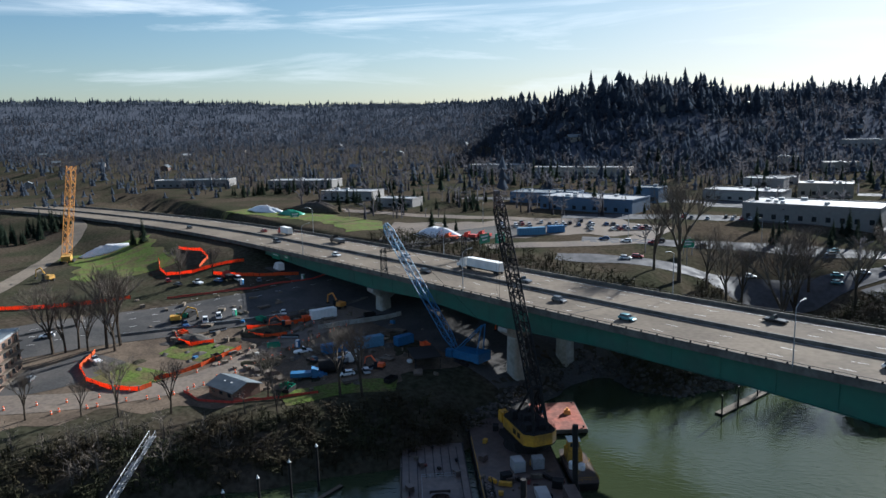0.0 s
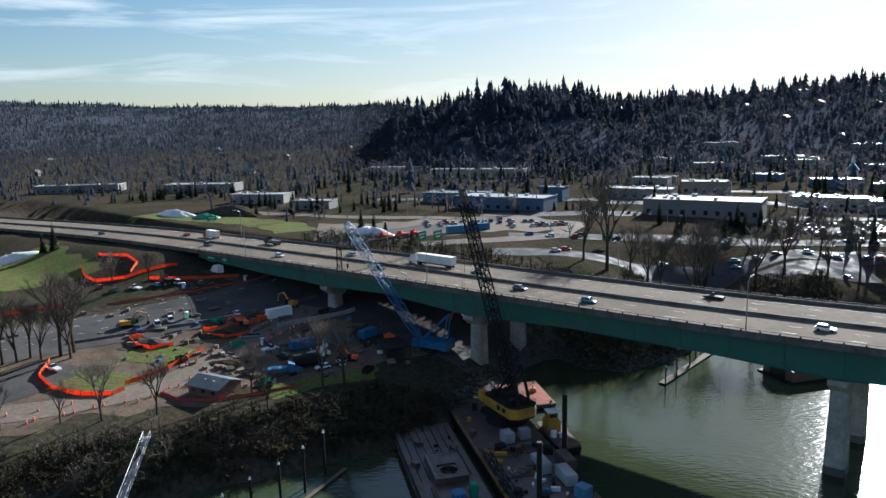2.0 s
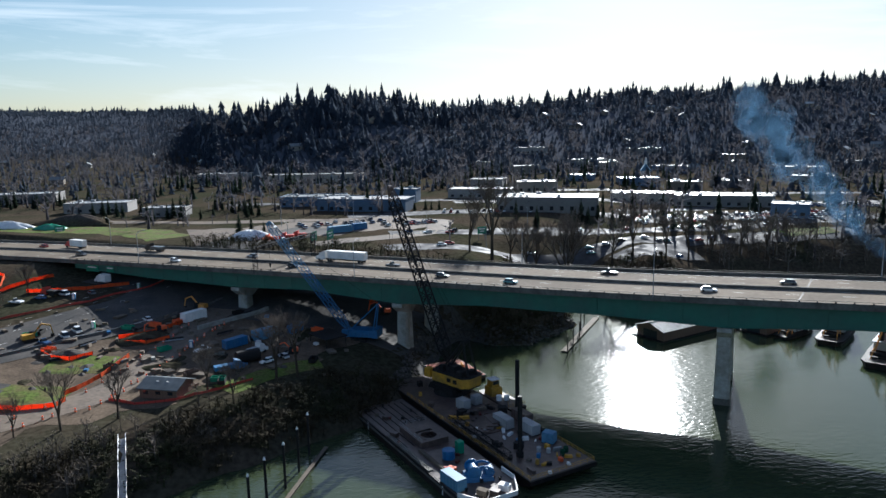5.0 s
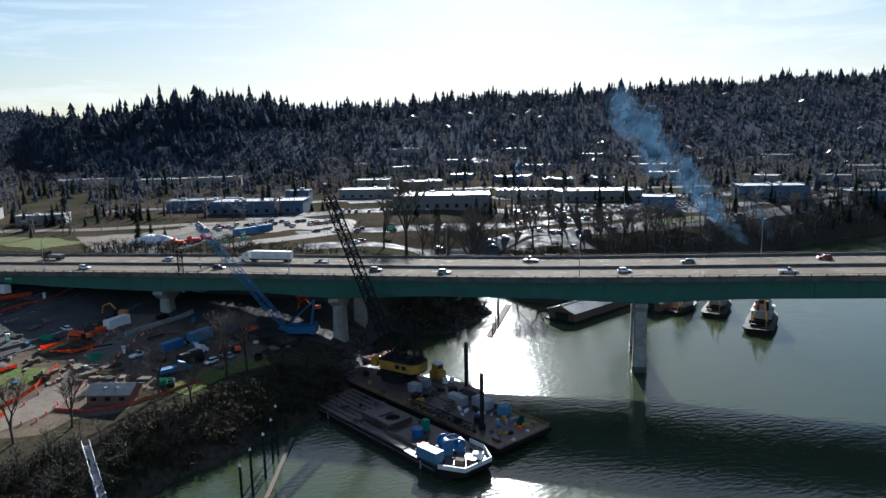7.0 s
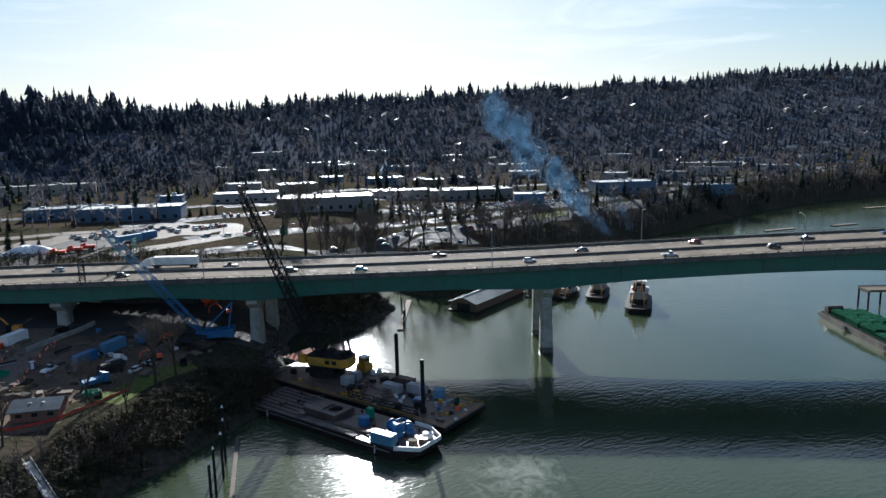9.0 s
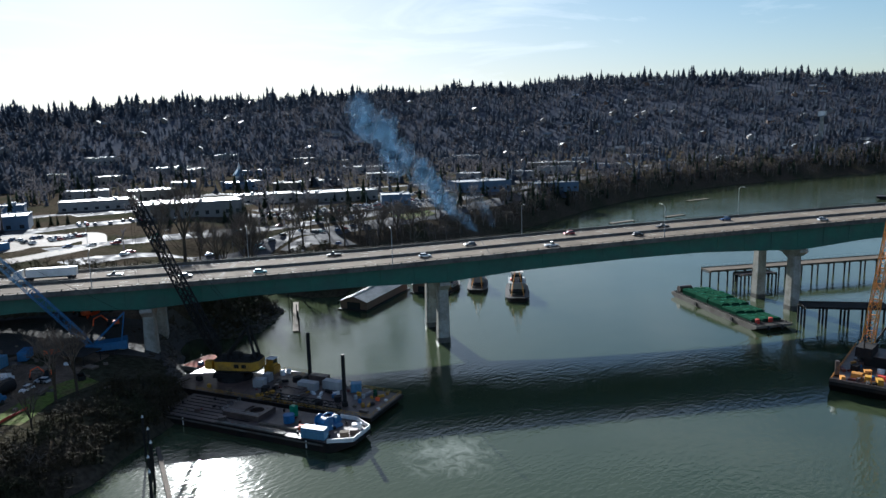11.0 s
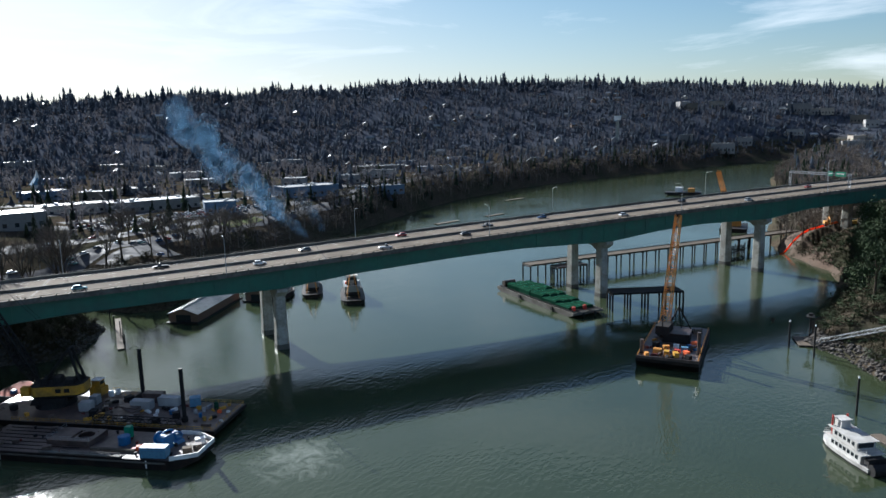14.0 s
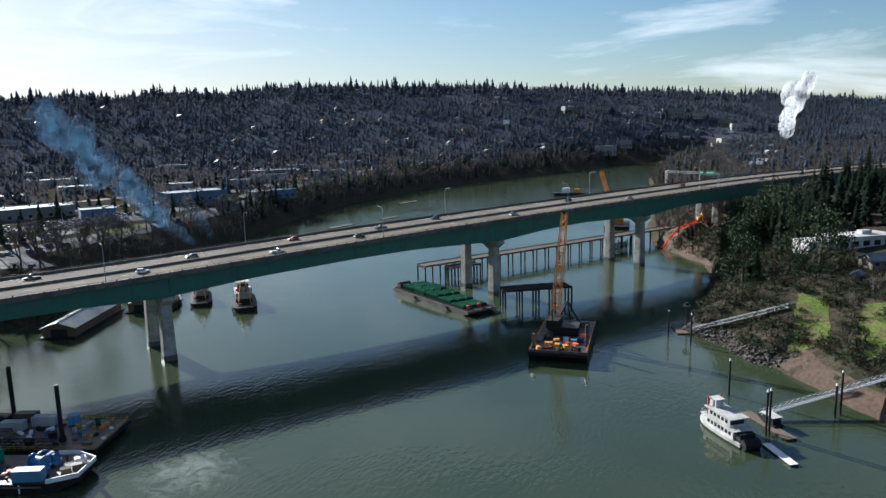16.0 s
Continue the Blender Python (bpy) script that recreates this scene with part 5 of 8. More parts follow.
def river_boat():
    t = thing("river_boat", pose(47.6, -17.4, 0, 0, 0, -59.5), "white two-deck river boat with thin red funnels", "boat", "boats")
    w = [0.5, 2.6, 3.0, 3.0, 2.6, 1.3, 0.2]
    ys = [-0.5, 0, 5, 11, 14.5, 17.5, 18.8]
    part("hull", Build().loft([[(-a * 0.85, y, -0.5), (a * 0.85, y, -0.5), (a, y, 1.3), (-a, y, 1.3)] for a, y in zip(w, ys)]), CREAM, t, "white hull")
    part("hull_stripe", Build().loft([[(-a * 0.97, y, 0.0), (a * 0.97, y, 0.0), (a * 1.0, y, 0.35), (-a * 1.0, y, 0.35)] for a, y in zip(w, ys)]), STEEL, t)
    part("main_cabin", Build().box(0, 8.2, 1.3, 5.2, 11.5, 2.3, taper=0.99), CREAM, t)
    part("deck_roof", Build().box(0, 8.4, 3.6, 6.0, 13.6, 0.18), CREAM, t, "white sun deck roof")
    part("upper_cabin", Build().box(0, 8.6, 3.78, 4.6, 8.6, 2.1), CREAM, t)
    part("upper_roof", Build().box(0, 8.8, 5.88, 5.6, 10.6, 0.16), CREAM, t)
    part("pilot_house", Build().box(0, 12.6, 6.04, 2.4, 2.4, 2.0, taper=0.95), CREAM, t)
    part("pilot_roof", Build().box(0, 12.6, 8.04, 3.0, 3.0, 0.14), CREAM, t)
    for sx in (-1, 1):
        for i in range(7):
            part("window", Build().box(sx * 2.6, 3.8 + i * 1.4, 2.1, 0.06, 0.95, 0.95), GLASS, t)
        for i in range(5):
            part("window", Build().box(sx * 2.3, 5.6 + i * 1.5, 4.5, 0.06, 1.0, 0.9), GLASS, t)
        part("funnel", Build().tube((sx * 1.9, 13.6, 1.3), (sx * 1.9, 13.6, 8.6), 0.22, 10), RED, t, "thin red funnel")
    part("stern_window", Build().box(0, 4.28, 4.3, 3.8, 0.06, 1.1), GLASS, t)
    part("pilot_window", Build().box(0, 13.8, 6.9, 2.0, 0.06, 0.9), GLASS, t)
    part("paddle_housing", Build().box(0, 1.0, 1.9, 4.6, 1.6, 1.5, taper=0.9), STEEL, t, "black paddle housing")
    part("paddle_wheel", Build().tube((-2.2, -0.6, 1.2), (2.2, -0.6, 1.2), 1.4, 12), STEEL, t)
    part("deck_rail", rail(Build(), [(-2.9, 1.8, 3.78), (-2.9, 15, 3.78), (2.9, 15, 3.78), (2.9, 1.8, 3.78), (-2.9, 1.8, 3.78)], 1.0, 1.2, 0.03), CREAM, t)


river_boat()
t = thing("motor_boat", pose(60.6, -26.5, 0, 0, 0, -60), "small dark cabin boat at the float", "boat", "boats")
part("hull", Build().loft([[(-1.3, 0, -.3), (1.3, 0, -.3), (1.5, 0, .9), (-1.5, 0, .9)], [(-1.3, 4, -.3), (1.3, 4, -.3), (1.5, 4, 1.0), (-1.5, 4, 1.0)], [(-.1, 8, .2), (.1, 8, .2), (.2, 8, 1.3), (-.2, 8, 1.3)]]), HULL, t)
part("cabin", Build().box(0, 3, 0.9, 2.5, 4.2, 1.9, taper=0.95), STEEL, t)
part("roof", Build().box(0, 3, 2.8, 2.9, 5.0, 0.12), CREAM, t)
for sx in (-1, 1):
    part("window", Build().box(sx * 1.24, 3, 1.6, 0.06, 3.4, 0.8), GLASS, t)


def tug(x, y, turn, label, scale=1.0):
    t = thing("tug_boat", pose(x, y, 0, 0, 0, turn), label, "boat", "boats")
    k = scale
    w = [2.6, 3.6, 3.8, 3.6, 2.2, 0.6]
    ys = [0, 1.5, 9, 15, 20, 23]
    part("hull", Build().loft([[(-a * .85 * k, y * k, -.6), (a * .85 * k, y * k, -.6), (a * k, y * k, (1.4 + .05 * y) * k), (-a * k, y * k, (1.4 + .05 * y) * k)] for a, y in zip(w, ys)]), HULL, t, "black hull")
    part("fender", Build().loft([[(-a * 1.04 * k, y * k, 1.0 * k), (a * 1.04 * k, y * k, 1.0 * k), (a * 1.04 * k, y * k, 1.4 * k), (-a * 1.04 * k, y * k, 1.4 * k)] for a, y in zip(w, ys)]), RUBBER, t)
    part("deckhouse", Build().box(0, 12 * k, 1.8 * k, 5 * k, 9 * k, 2.6 * k, taper=0.97), ROOFWHITE, t)
    part("house_band", Build().box(0, 12 * k, 1.75 * k, 5.1 * k, 9.1 * k, 0.7 * k), HULL, t, "black lower band")
    part("life_raft", Build().tube((-1.9 * k, 10.6 * k, 4.9 * k), (-1.9 * k, 11.8 * k, 4.9 * k), 0.4 * k, 10), ORANGE, t, "orange life raft drum")
    part("deck_rail", rail(Build(), [(-2.7 * k, 16.6 * k, 4.5 * k), (-2.7 * k, 7.4 * k, 4.5 * k), (2.7 * k, 7.4 * k, 4.5 * k), (2.7 * k, 16.6 * k, 4.5 * k)], 1.1), STEEL, t)
    part("bow_gear", Build().tube((-.6 * k, 19.5 * k, 2.6 * k), (.6 * k, 19.5 * k, 2.6 * k), 0.6 * k, 10).box(0, 18.3 * k, 2.1 * k, 2 * k, 1.2 * k, .8 * k), RUST, t)
    part("boat_deck", Build().box(0, 12 * k, 4.4 * k, 5.6 * k, 9.8 * k, 0.15), GALV, t)
    part("wheelhouse", Build().box(0, 14 * k, 4.5 * k, 3.6 * k, 3.8 * k, 2.5 * k, taper=0.95), CREAM, t)
    part("wheelhouse_roof", Build().box(0, 14 * k, 7.0 * k, 4.2 * k, 4.4 * k, 0.15), CREAM, t)
    for i in range(3):
        for sx in (-1, 1):
            part("window", Build().box(sx * 1.78 * k, (12.9 + 1.15 * i) * k, 5.5 * k, 0.06, 0.9 * k, 1.0 * k), GLASS, t)
    part("aft_window", Build().box(0, 12.12 * k, 5.5 * k, 2.8 * k, 0.06, 1.0 * k), GLASS, t)
    for i in range(5):
        for sx in (-1, 1):
            part("port_window", Build().box(sx * 2.47 * k, (8.6 + 1.7 * i) * k, 2.8 * k, 0.06, 0.7 * k, 0.7 * k), GLASS, t)
    part("funnel", Build().box(-1.2 * k, 9.2 * k, 4.5 * k, 1.0 * k, 1.4 * k, 2.6 * k, taper=0.85).box(1.2 * k, 9.2 * k, 4.5 * k, 1.0 * k, 1.4 * k, 2.6 * k, taper=0.85), STEEL, t)
    b = Build().tube((0, 14 * k, 7 * k), (0, 14 * k, 13 * k), 0.12, 6)
    for sx in (-1, 1):
        part("stern_frame", Build().tube((sx * 2 * k, 2 * k, 1.5 * k), (sx * .4 * k, 8.5 * k, 9.5 * k), 0.16, 6).tube((sx * 2 * k, 6 * k, 1.5 * k), (sx * .4 * k, 8.5 * k, 9.5 * k), 0.16, 6).tube((sx * 2 * k, 3.4 * k, 3 * k), (sx * 1.4 * k, 6.2 * k, 4.5 * k), 0.12, 6), CRANEORANGE, t, "orange tube frame")
    part("mast", b, STEEL, t)
    part("tow_gear", Build().tube((-2.4 * k, 4 * k, 2.4 * k), (2.4 * k, 4 * k, 2.4 * k), 0.5 * k, 10).box(0, 4.2 * k, 1.4 * k, 4 * k, 1.6 * k, 0.5), STEEL, t, "dark towing winch")
    part("stern_rail", rail(Build(), [(-2.5 * k, .3, 1.4 * k), (2.5 * k, .3, 1.4 * k)], 1.0), STEEL, t)
    return t


tug(142.5, 175.5, -57, "black and white tug boat with an orange stern frame", 1.42)
tug(147, 201, -58, "black and white tug boat lying at the moorage", 1.25)
tug(137, 213, -75, "smaller tug boat at the moorage", 0.85)


ROOFGREY = material("dull_metal_roof", (0.15, 0.17, 0.18), 0.5, vary=0.2, grain=0.6, stain=(0.10, 0.115, 0.12), coarse=0.1, spec=0.4)


def boathouse(x, y, turn, w, l, label, roof=ROOFGREY):
    t = thing("boathouse", pose(x, y, 0, 0, 0, turn), label, "boathouse", "boathouses")
    part("float", Build().box(0, l / 2, -0.4, w + 1.5, l + 3, 0.9), STEEL, t)
    part("wall", Build().box(0, l / 2, 0.5, w, l, 3.5), BRICKBROWN, t)
    prof = [(-w / 2 - .5, 4.0), (0, 6.4), (w / 2 + .5, 4.0), (w / 2 + .5, 3.8), (0, 6.15), (-w / 2 - .5, 3.8)]
    part("roof", Build().loft([[(a, e, z) for a, z in prof] for e in (-.8, l + .8)]), roof, t, "dull grey-blue metal gable roof")
    b = Build()
    for i in range(int(l / 2.1)):
        e = i * 2.1 + .3
        for sx in (-1, 1):
            b.tube((sx * (w / 2 + .5), e, 4.02), (0, e, 6.42), .09, 4)
    b.tube((0, -.8, 6.45), (0, l + .8, 6.45), .2, 6)
    part("roof_seams", b, ROOFGREY, t)
    part("gable", Build().add([(-w / 2, -0.02, 4), (w / 2, -0.02, 4), (0, -0.02, 6.2)], [(0, 1, 2)]), BRICKBROWN, t)
    part("door", Build().box(0, -0.05, 0.5, w * 0.5, 0.1, 3.0), GLASS, t)
    return t


boathouse(93, 228.5, -74, 13, 42, "long floating boathouse with a dull grey-blue metal roof")
boathouse(133, 222, -74, 11, 30, "floating boathouse with a dull grey metal roof")
# far along the river
t = thing("dredge_barge", pose(660, 100, 0, 0, 0, -178), "far dark dredging barge with a cabin", "barge", "work barges")
part("hull", hull(36, 14, 3, rake=4), HULL, t)
part("deckhouse", Build().box(7, 14, 3, 7, 8, 5, taper=.95), WHITE, t)
part("machine", Build().box(7, 26, 3, 6, 7, 4, taper=.9), CRANEORANGE, t)
crane = thing("barge_crane", Matrix(), "far orange lattice crane standing in the river", "crane", "construction cranes")
part("barge_base", Build().box(420, 25, -0.5, 30, 18, 3), HULL, crane)
part("house", Build().box(420, 25, 2.5, 6, 8, 4, 20), CRANEORANGE, crane)
part("boom", Build().lattice((421, 27, 6), (398, 36, 43), 3.0, 2.0, 0.3, 0.16, 3), CRANEORANGE, crane, "orange lattice boom")
for i, (x, y, l) in enumerate(((575, 262, 30), (400, 262, 26), (452, 240, 22), (350, 264, 24))):
    float_dock(x, y - 22, l, 4, 70, "far timber float along the wooded shore")

# ---- roads, yards and the building site ----


def road(name, pts, wide, mat, label, lift=0.10, kind="structure", step=4.0):
    """A band of paving laid on the ground along a line."""
    line = []
    for (ax, ay), (bx, by) in zip(pts, pts[1:]):
        n = max(1, int(math.hypot(bx - ax, by - ay) / step))
        line += [(ax + (bx - ax) * i / n, ay + (by - ay) * i / n) for i in range(n)]
    line.append(pts[-1])
    line = np.array(line)
    for _ in range(6):
        line[1:-1] = (line[:-2] + 2 * line[1:-1] + line[2:]) / 4
    d = np.gradient(line, axis=0)
    n = np.stack([-d[:, 1], d[:, 0]], 1) / np.linalg.norm(d, axis=1)[:, None]
    k = max(2, int(wide / 3.0))
    wave = np.arange(len(line))
    uneven = 0.10 if name in ("yard", "lawn", "beach") else 0.0
    rows = [line + n * (wide * (j / k - 0.5) * (1 + uneven * (np.sin(wave * 1.3 + j // (k // 2 + 1) * 2) + np.sin(wave * 0.47 + 1)) * abs(2 * j / k - 1)))[:, None] for j in range(k + 1)]
    v = np.concatenate([np.column_stack([r, ground(r[:, 0], r[:, 1]) + lift]) for r in rows])
    m = len(line)
    q = (np.arange(k)[:, None] * m + np.arange(m - 1)[None]).ravel()
    tris = np.concatenate([np.stack([q, q + m, q + m + 1], 1), np.stack([q, q + m + 1, q + 1], 1)])
    return solo(name, triangles(name, v, tris, mat), mat, label, "road", kind=kind)


WETLOT = material("wet_asphalt", (0.075, 0.075, 0.08), 0.52, vary=0.2, grain=0.5, stain=(0.07, 0.07, 0.075), coarse=0.05, spec=.10)
_t = WETLOT.node_tree
_n, _r = _t.nodes.new("ShaderNodeTexNoise"), _t.nodes.new("ShaderNodeMapRange")
_n.inputs["Scale"].default_value, _n.inputs["Detail"].default_value = 0.16, 6
_r.inputs["From Min"].default_value, _r.inputs["From Max"].default_value = 0.42, 0.60
_r.inputs["To Min"].default_value, _r.inputs["To Max"].default_value = 1.0, 0.68
_t.links.new(_t.nodes.new("ShaderNodeNewGeometry").outputs["Position"], _n.inputs["Vector"])
_t.links.new(_n.outputs["Fac"], _r.inputs["Value"])
_t.links.new(_r.outputs["Result"], _t.nodes["Principled BSDF"].inputs["Roughness"])
road("yard", [(-144.2, 188.7), (-107.9, 211.0), (-68.8, 230.7), (-38.8, 241.7)], 56, GRAVEL, "brown gravel ground of the building site", 0.06)
road("yard", [(-59.9, 204.7), (-24.6, 230.2), (-12, 244)], 14, GRAVEL, "brown gravel ground by the river pier", 0.07)
road("road", [(-260, 165), (-172.8, 202.7), (-138.0, 237.7), (-85.5, 274.3), (-60.0, 335.0), (-10, 380)], 30, ASPHALT, "wide dark asphalt road that passes under the bridge", 0.16)
road("road", [(-190, 160), (-138, 180), (-112, 190), (-89.8, 203.6), (-78.9, 228.7), (-69.0, 250.6), (-59.1, 273.9)], 11, LOT, "worn tan site road", 0.15)
# wide dark strip added to stand in for the deep shade under the deck
_u = [on_bridge(s_, 19) for s_ in (-222, -180, -140, -100, -62)]
road("road", [(q_.x, q_.y) for q_ in _u], 46, ASPHALT, "dark asphalt beneath the bridge that stands in for its shade", 0.11)
road("parking", [(-142, 190), (-125.9, 200.7), (-122.1, 217.7)], 17, ASPHALT, "dark asphalt parking place", 0.14)
road("lawn", [(-118.6, 209.2), (-110.0, 208.3), (-98.3, 205.5)], 13, GRASS, "rough green grass beside the site road", 0.14)
road("lawn", [(-108.1, 231.7), (-98.5, 230.2), (-90.4, 227.9)], 13, GRASS, "rough grass bank beside the site road", 0.13)
road("lawn", [(-58.0, 199.9), (-44.7, 210.2), (-29.8, 211.9)], 8, GRASS, "dull grass strip above the river bank", 0.12)
road("lawn", [(-225.3, 361.9), (-197.5, 334.1), (-173.1, 306.7)], 40, GRASS, "green lawn beside the highway", 0.12)
road("lawn", [(-200.0, 458.0), (-150.0, 436.0), (-100.0, 402.0), (-85.0, 375.0)], 24, GRASS, "green verge beyond the highway", 0.12)
road("ramp", [(-209.4, 262.6), (-219.2, 287.7), (-234.6, 326.0), (-263.6, 386.3), (-281.7, 417.5), (-366.5, 505.9)], 9, CONCRETE, "curved pale concrete ramp", 0.16)
road("yard", [(-75.0, 372.0), (-30.0, 378.0), (45, 392)], 52, LOT, "worn asphalt yard behind the bridge", 0.13)
road("road", [(-160.0, 470.0), (-60.0, 425.0), (10, 410), (60, 385), (40, 345), (-20, 330)], 11, LOT, "worn asphalt slip road", 0.17)
road("road", [(10, 312), (66, 309), (132, 320), (230, 314), (330, 318), (470, 332)], 13, WETLOT, "shiny wet asphalt road along the far bank", 0.17)
road("road", [(20, 350), (110, 345), (200, 335), (300, 338), (420, 345), (600, 345), (760, 325)], 12, WETLOT, "shiny wet asphalt road", 0.17)
for i, (pts, w) in enumerate((([(10, 425), (80, 420), (170, 385)], 18), ([(170, 370), (240, 362), (310, 345)], 22), ([(180, 405), (250, 400)], 14), ([(120, 300), (165, 305)], 16), ([(90, 470), (180, 455), (300, 420)], 16),
                              ([(300, 400), (420, 372)], 17), ([(-60.0, 520.0), (40, 500), (120, 480)], 14), ([(440, 372), (570, 366)], 18), ([(190, 520), (300, 480), (420, 430)], 14), ([(600, 365), (740, 345), (880, 310)], 16))):
    road("car_park", pts, w, WETLOT, "shiny wet asphalt car park", 0.15 + 0.004 * i)
road("lawn", [(225, 318), (262, 318)], 9, GRASS, "bright green grass above the far bank", 0.3)
road("lawn", [(112, -43), (128, -48), (144, -50)], 10, GRASS, "bright green garden lawn on the bank", 0.14)
road("lawn", [(95, -60), (112, -62), (126, -66)], 9, GRASS, "bright green garden lawn on the bank", 0.14)
road("beach", [(66, -62), (80, -52), (98, -43), (112, -38)], 8, SAND, "brown wet sand beach", 0.12)
road("beach", [(270, -22), (300, -18), (330, -10), (360, -14)], 16, SAND, "brown bare river shore under the bridge", 0.12)
road("yard", [(330, -30), (370, -40), (430, -85)], 30, GRAVEL, "bare brown ground beneath the bridge end", 0.12)
b = Build()
for e in (-7.5, 0.0, 7.5):
    for i in range(22):
        f = i / 22
        x, y = -164.0 + 109.0 * f + 0.55 * e, 212.0 + 128.0 * f - 0.75 * e
        x2, y2 = x + 2.4 * 0.757, y + 2.4 * 0.654
        b.add([(x, y, gz(x, y) + 0.2), (x2, y2, gz(x2, y2) + 0.2), (x2 - .1, y2 + .14, gz(x2, y2) + .2), (x - .1, y + .14, gz(x, y) + .2)], [(0, 1, 2, 3)])
solo("lane_marks", b, PAINT, "white lane dashes on the dark road", "road marking", kind="structure")


def fence(pts, label, mat=NET, h=1.4, name="safety_fence", step=2.5):
    """Mesh fencing that sags between posts set on the ground."""
    t = thing(name, Matrix(), label, "fence", "safety fences")
    g = random.Random(len(pts) + int(pts[0][0]))
    for (ax, ay), (bx, by) in zip(pts, pts[1:]):
        n = max(1, round(math.hypot(bx - ax, by - ay) / step))
        top, low = [], []
        for i in range(n + 1):
            x, y = ax + (bx - ax) * i / n + g.uniform(-.15, .15), ay + (by - ay) * i / n + g.uniform(-.15, .15)
            z = gz(x, y)
            low.append(Vector((x, y, z + 0.08)))
            top.append(Vector((x, y, z + h + g.uniform(-.15, .1))))
        b = Build()
        for i in range(n):
            off = Vector((0.05, 0.05, 0))
            b.add([low[i], low[i + 1], top[i + 1], top[i], low[i] + off, low[i + 1] + off, top[i + 1] + off, top[i] + off],
                  [(0, 1, 2, 3), (7, 6, 5, 4), (3, 2, 6, 7), (0, 4, 5, 1), (1, 5, 6, 2), (0, 3, 7, 4)])
        part("mesh_panel", b, mat, t)
        b = Build()
        for q, r in zip(low, top):
            b.tube(q - Vector((0, 0, .2)), r + Vector((0, 0, .1)), 0.05, 4)
        part("fence_posts", b, STEEL, t)
    return t


fence([(-99.1, 206.2), (-92.1, 218.8), (-86.4, 234.3)], "bright orange safety fence along the site road")
fence([(-127.0, 219.1), (-124.5, 208.6), (-117.6, 202.0), (-107.9, 199.0), (-99.5, 199.4), (-97.9, 202.8)], "bright orange safety fence round a grass patch")
fence([(-111.8, 238.9), (-108.5, 234.4), (-102.8, 232.7), (-97.0, 236.6)], "orange safety fence round a gravel heap")
fence([(-190.3, 248.0), (-165.6, 254.4), (-155.8, 261.5), (-148.5, 269.7)], "long orange safety fence beside the wide road")
fence([(-172.2, 326.9), (-163.3, 313.1), (-154.7, 304.4), (-141.5, 302.9), (-124.2, 315.9)], "orange safety fence on the slope")
fence([(-169.9, 340.2), (-153.3, 331.6), (-142.3, 317.8), (-141.5, 308.5)], "orange safety fence on the slope by the highway")
fence([(-130.3, 300.0), (-109.3, 298.7), (-95.1, 305.4)], "orange safety fence below the bridge end")
fence([(-91.2, 248.7), (-81.7, 250.4), (-73.6, 256.1), (-69.4, 261.8)], "orange safety fence round a spoil heap")
fence([(-88.5, 244.3), (-82.2, 242.6), (-75.3, 245.0)], "orange safety fence round a spoil heap")
fence([(-87.0, 200.9), (-80.0, 196.0), (-70, 195.5), (-58.0, 200.9), (-49.8, 205.2)], "red-brown safety fence above the river bank", RED, 0.8)
fence([(-6, 262), (0, 270), (8, 272)], "orange safety fence near the pier")
fence([(325, -2), (340, -14), (352, -34)], "orange safety fence on the far shore")


def jersey(pts, label):
    t = thing("barrier_row", Matrix(), label, "barrier", "concrete barriers")
    for (ax, ay), (bx, by) in zip(pts, pts[1:]):
        n = max(1, round(math.hypot(bx - ax, by - ay) / 3.8))
        turn = math.degrees(math.atan2(by - ay, bx - ax)) - 90
        for i in range(n):
            x, y = ax + (bx - ax) * (i + .5) / n, ay + (by - ay) * (i + .5) / n
            m = pose(x, y, gz(x, y), 0, 0, turn)
            prof = [(-.3, 0), (.3, 0), (.3, .15), (.12, .45), (.08, .85), (-.08, .85), (-.12, .45), (-.3, .15)]
            bb = Build().loft([[m @ Vector((a, e, z)) for a, z in prof] for e in (-1.85, 1.85)])
            part("barrier", bb, RAIL, t)
    return t


jersey([(-129.4, 232.8), (-105.5, 248.7), (-82.2, 261.0), (-59.0, 284.6)], "row of concrete barriers with orange tops beside the road")
jersey([(-161.6, 218.6), (-146.2, 236.2)], "row of concrete barriers beside the road")
fence([(-128.3, 234.9), (-105.3, 250.1), (-83.9, 261.6)], "white and red plastic barrier boards", WHITE, 0.6)
fence([(-133.8, 270.5), (-105.8, 283.6), (-80.0, 307.9)], "red and white plastic barrier boards", RED, 0.8)


def mound(name, x, y, rx, ry, h, mat, label, category="mound", turn=0.0, seed=0):
    g = np.random.default_rng(seed + 7)
    rings, n = [], 20
    ph = g.uniform(0, 6, 4)
    for k, f in enumerate((1.0, 0.82, 0.6, 0.38, 0.15)):
        ring = []
        for i in range(n):
            a = i * 2 * math.pi / n
            w = f * (1 + 0.13 * math.sin(3 * a + ph[0]) + 0.08 * math.sin(5 * a + ph[1]))
            px, py = rx * w * math.cos(a), ry * w * math.sin(a)
            c, s = math.cos(radians(turn)), math.sin(radians(turn))
            X, Y = x + c * px - s * py, y + s * px + c * py
            ring.append((X, Y, gz(X, Y) - 0.15 + h * (1 - f ** 1.6) * (1 + 0.12 * math.sin(4 * a + ph[2] + k))))
        rings.append(ring)
    return solo(name, Build().loft(rings), mat, label, category, smooth=True)


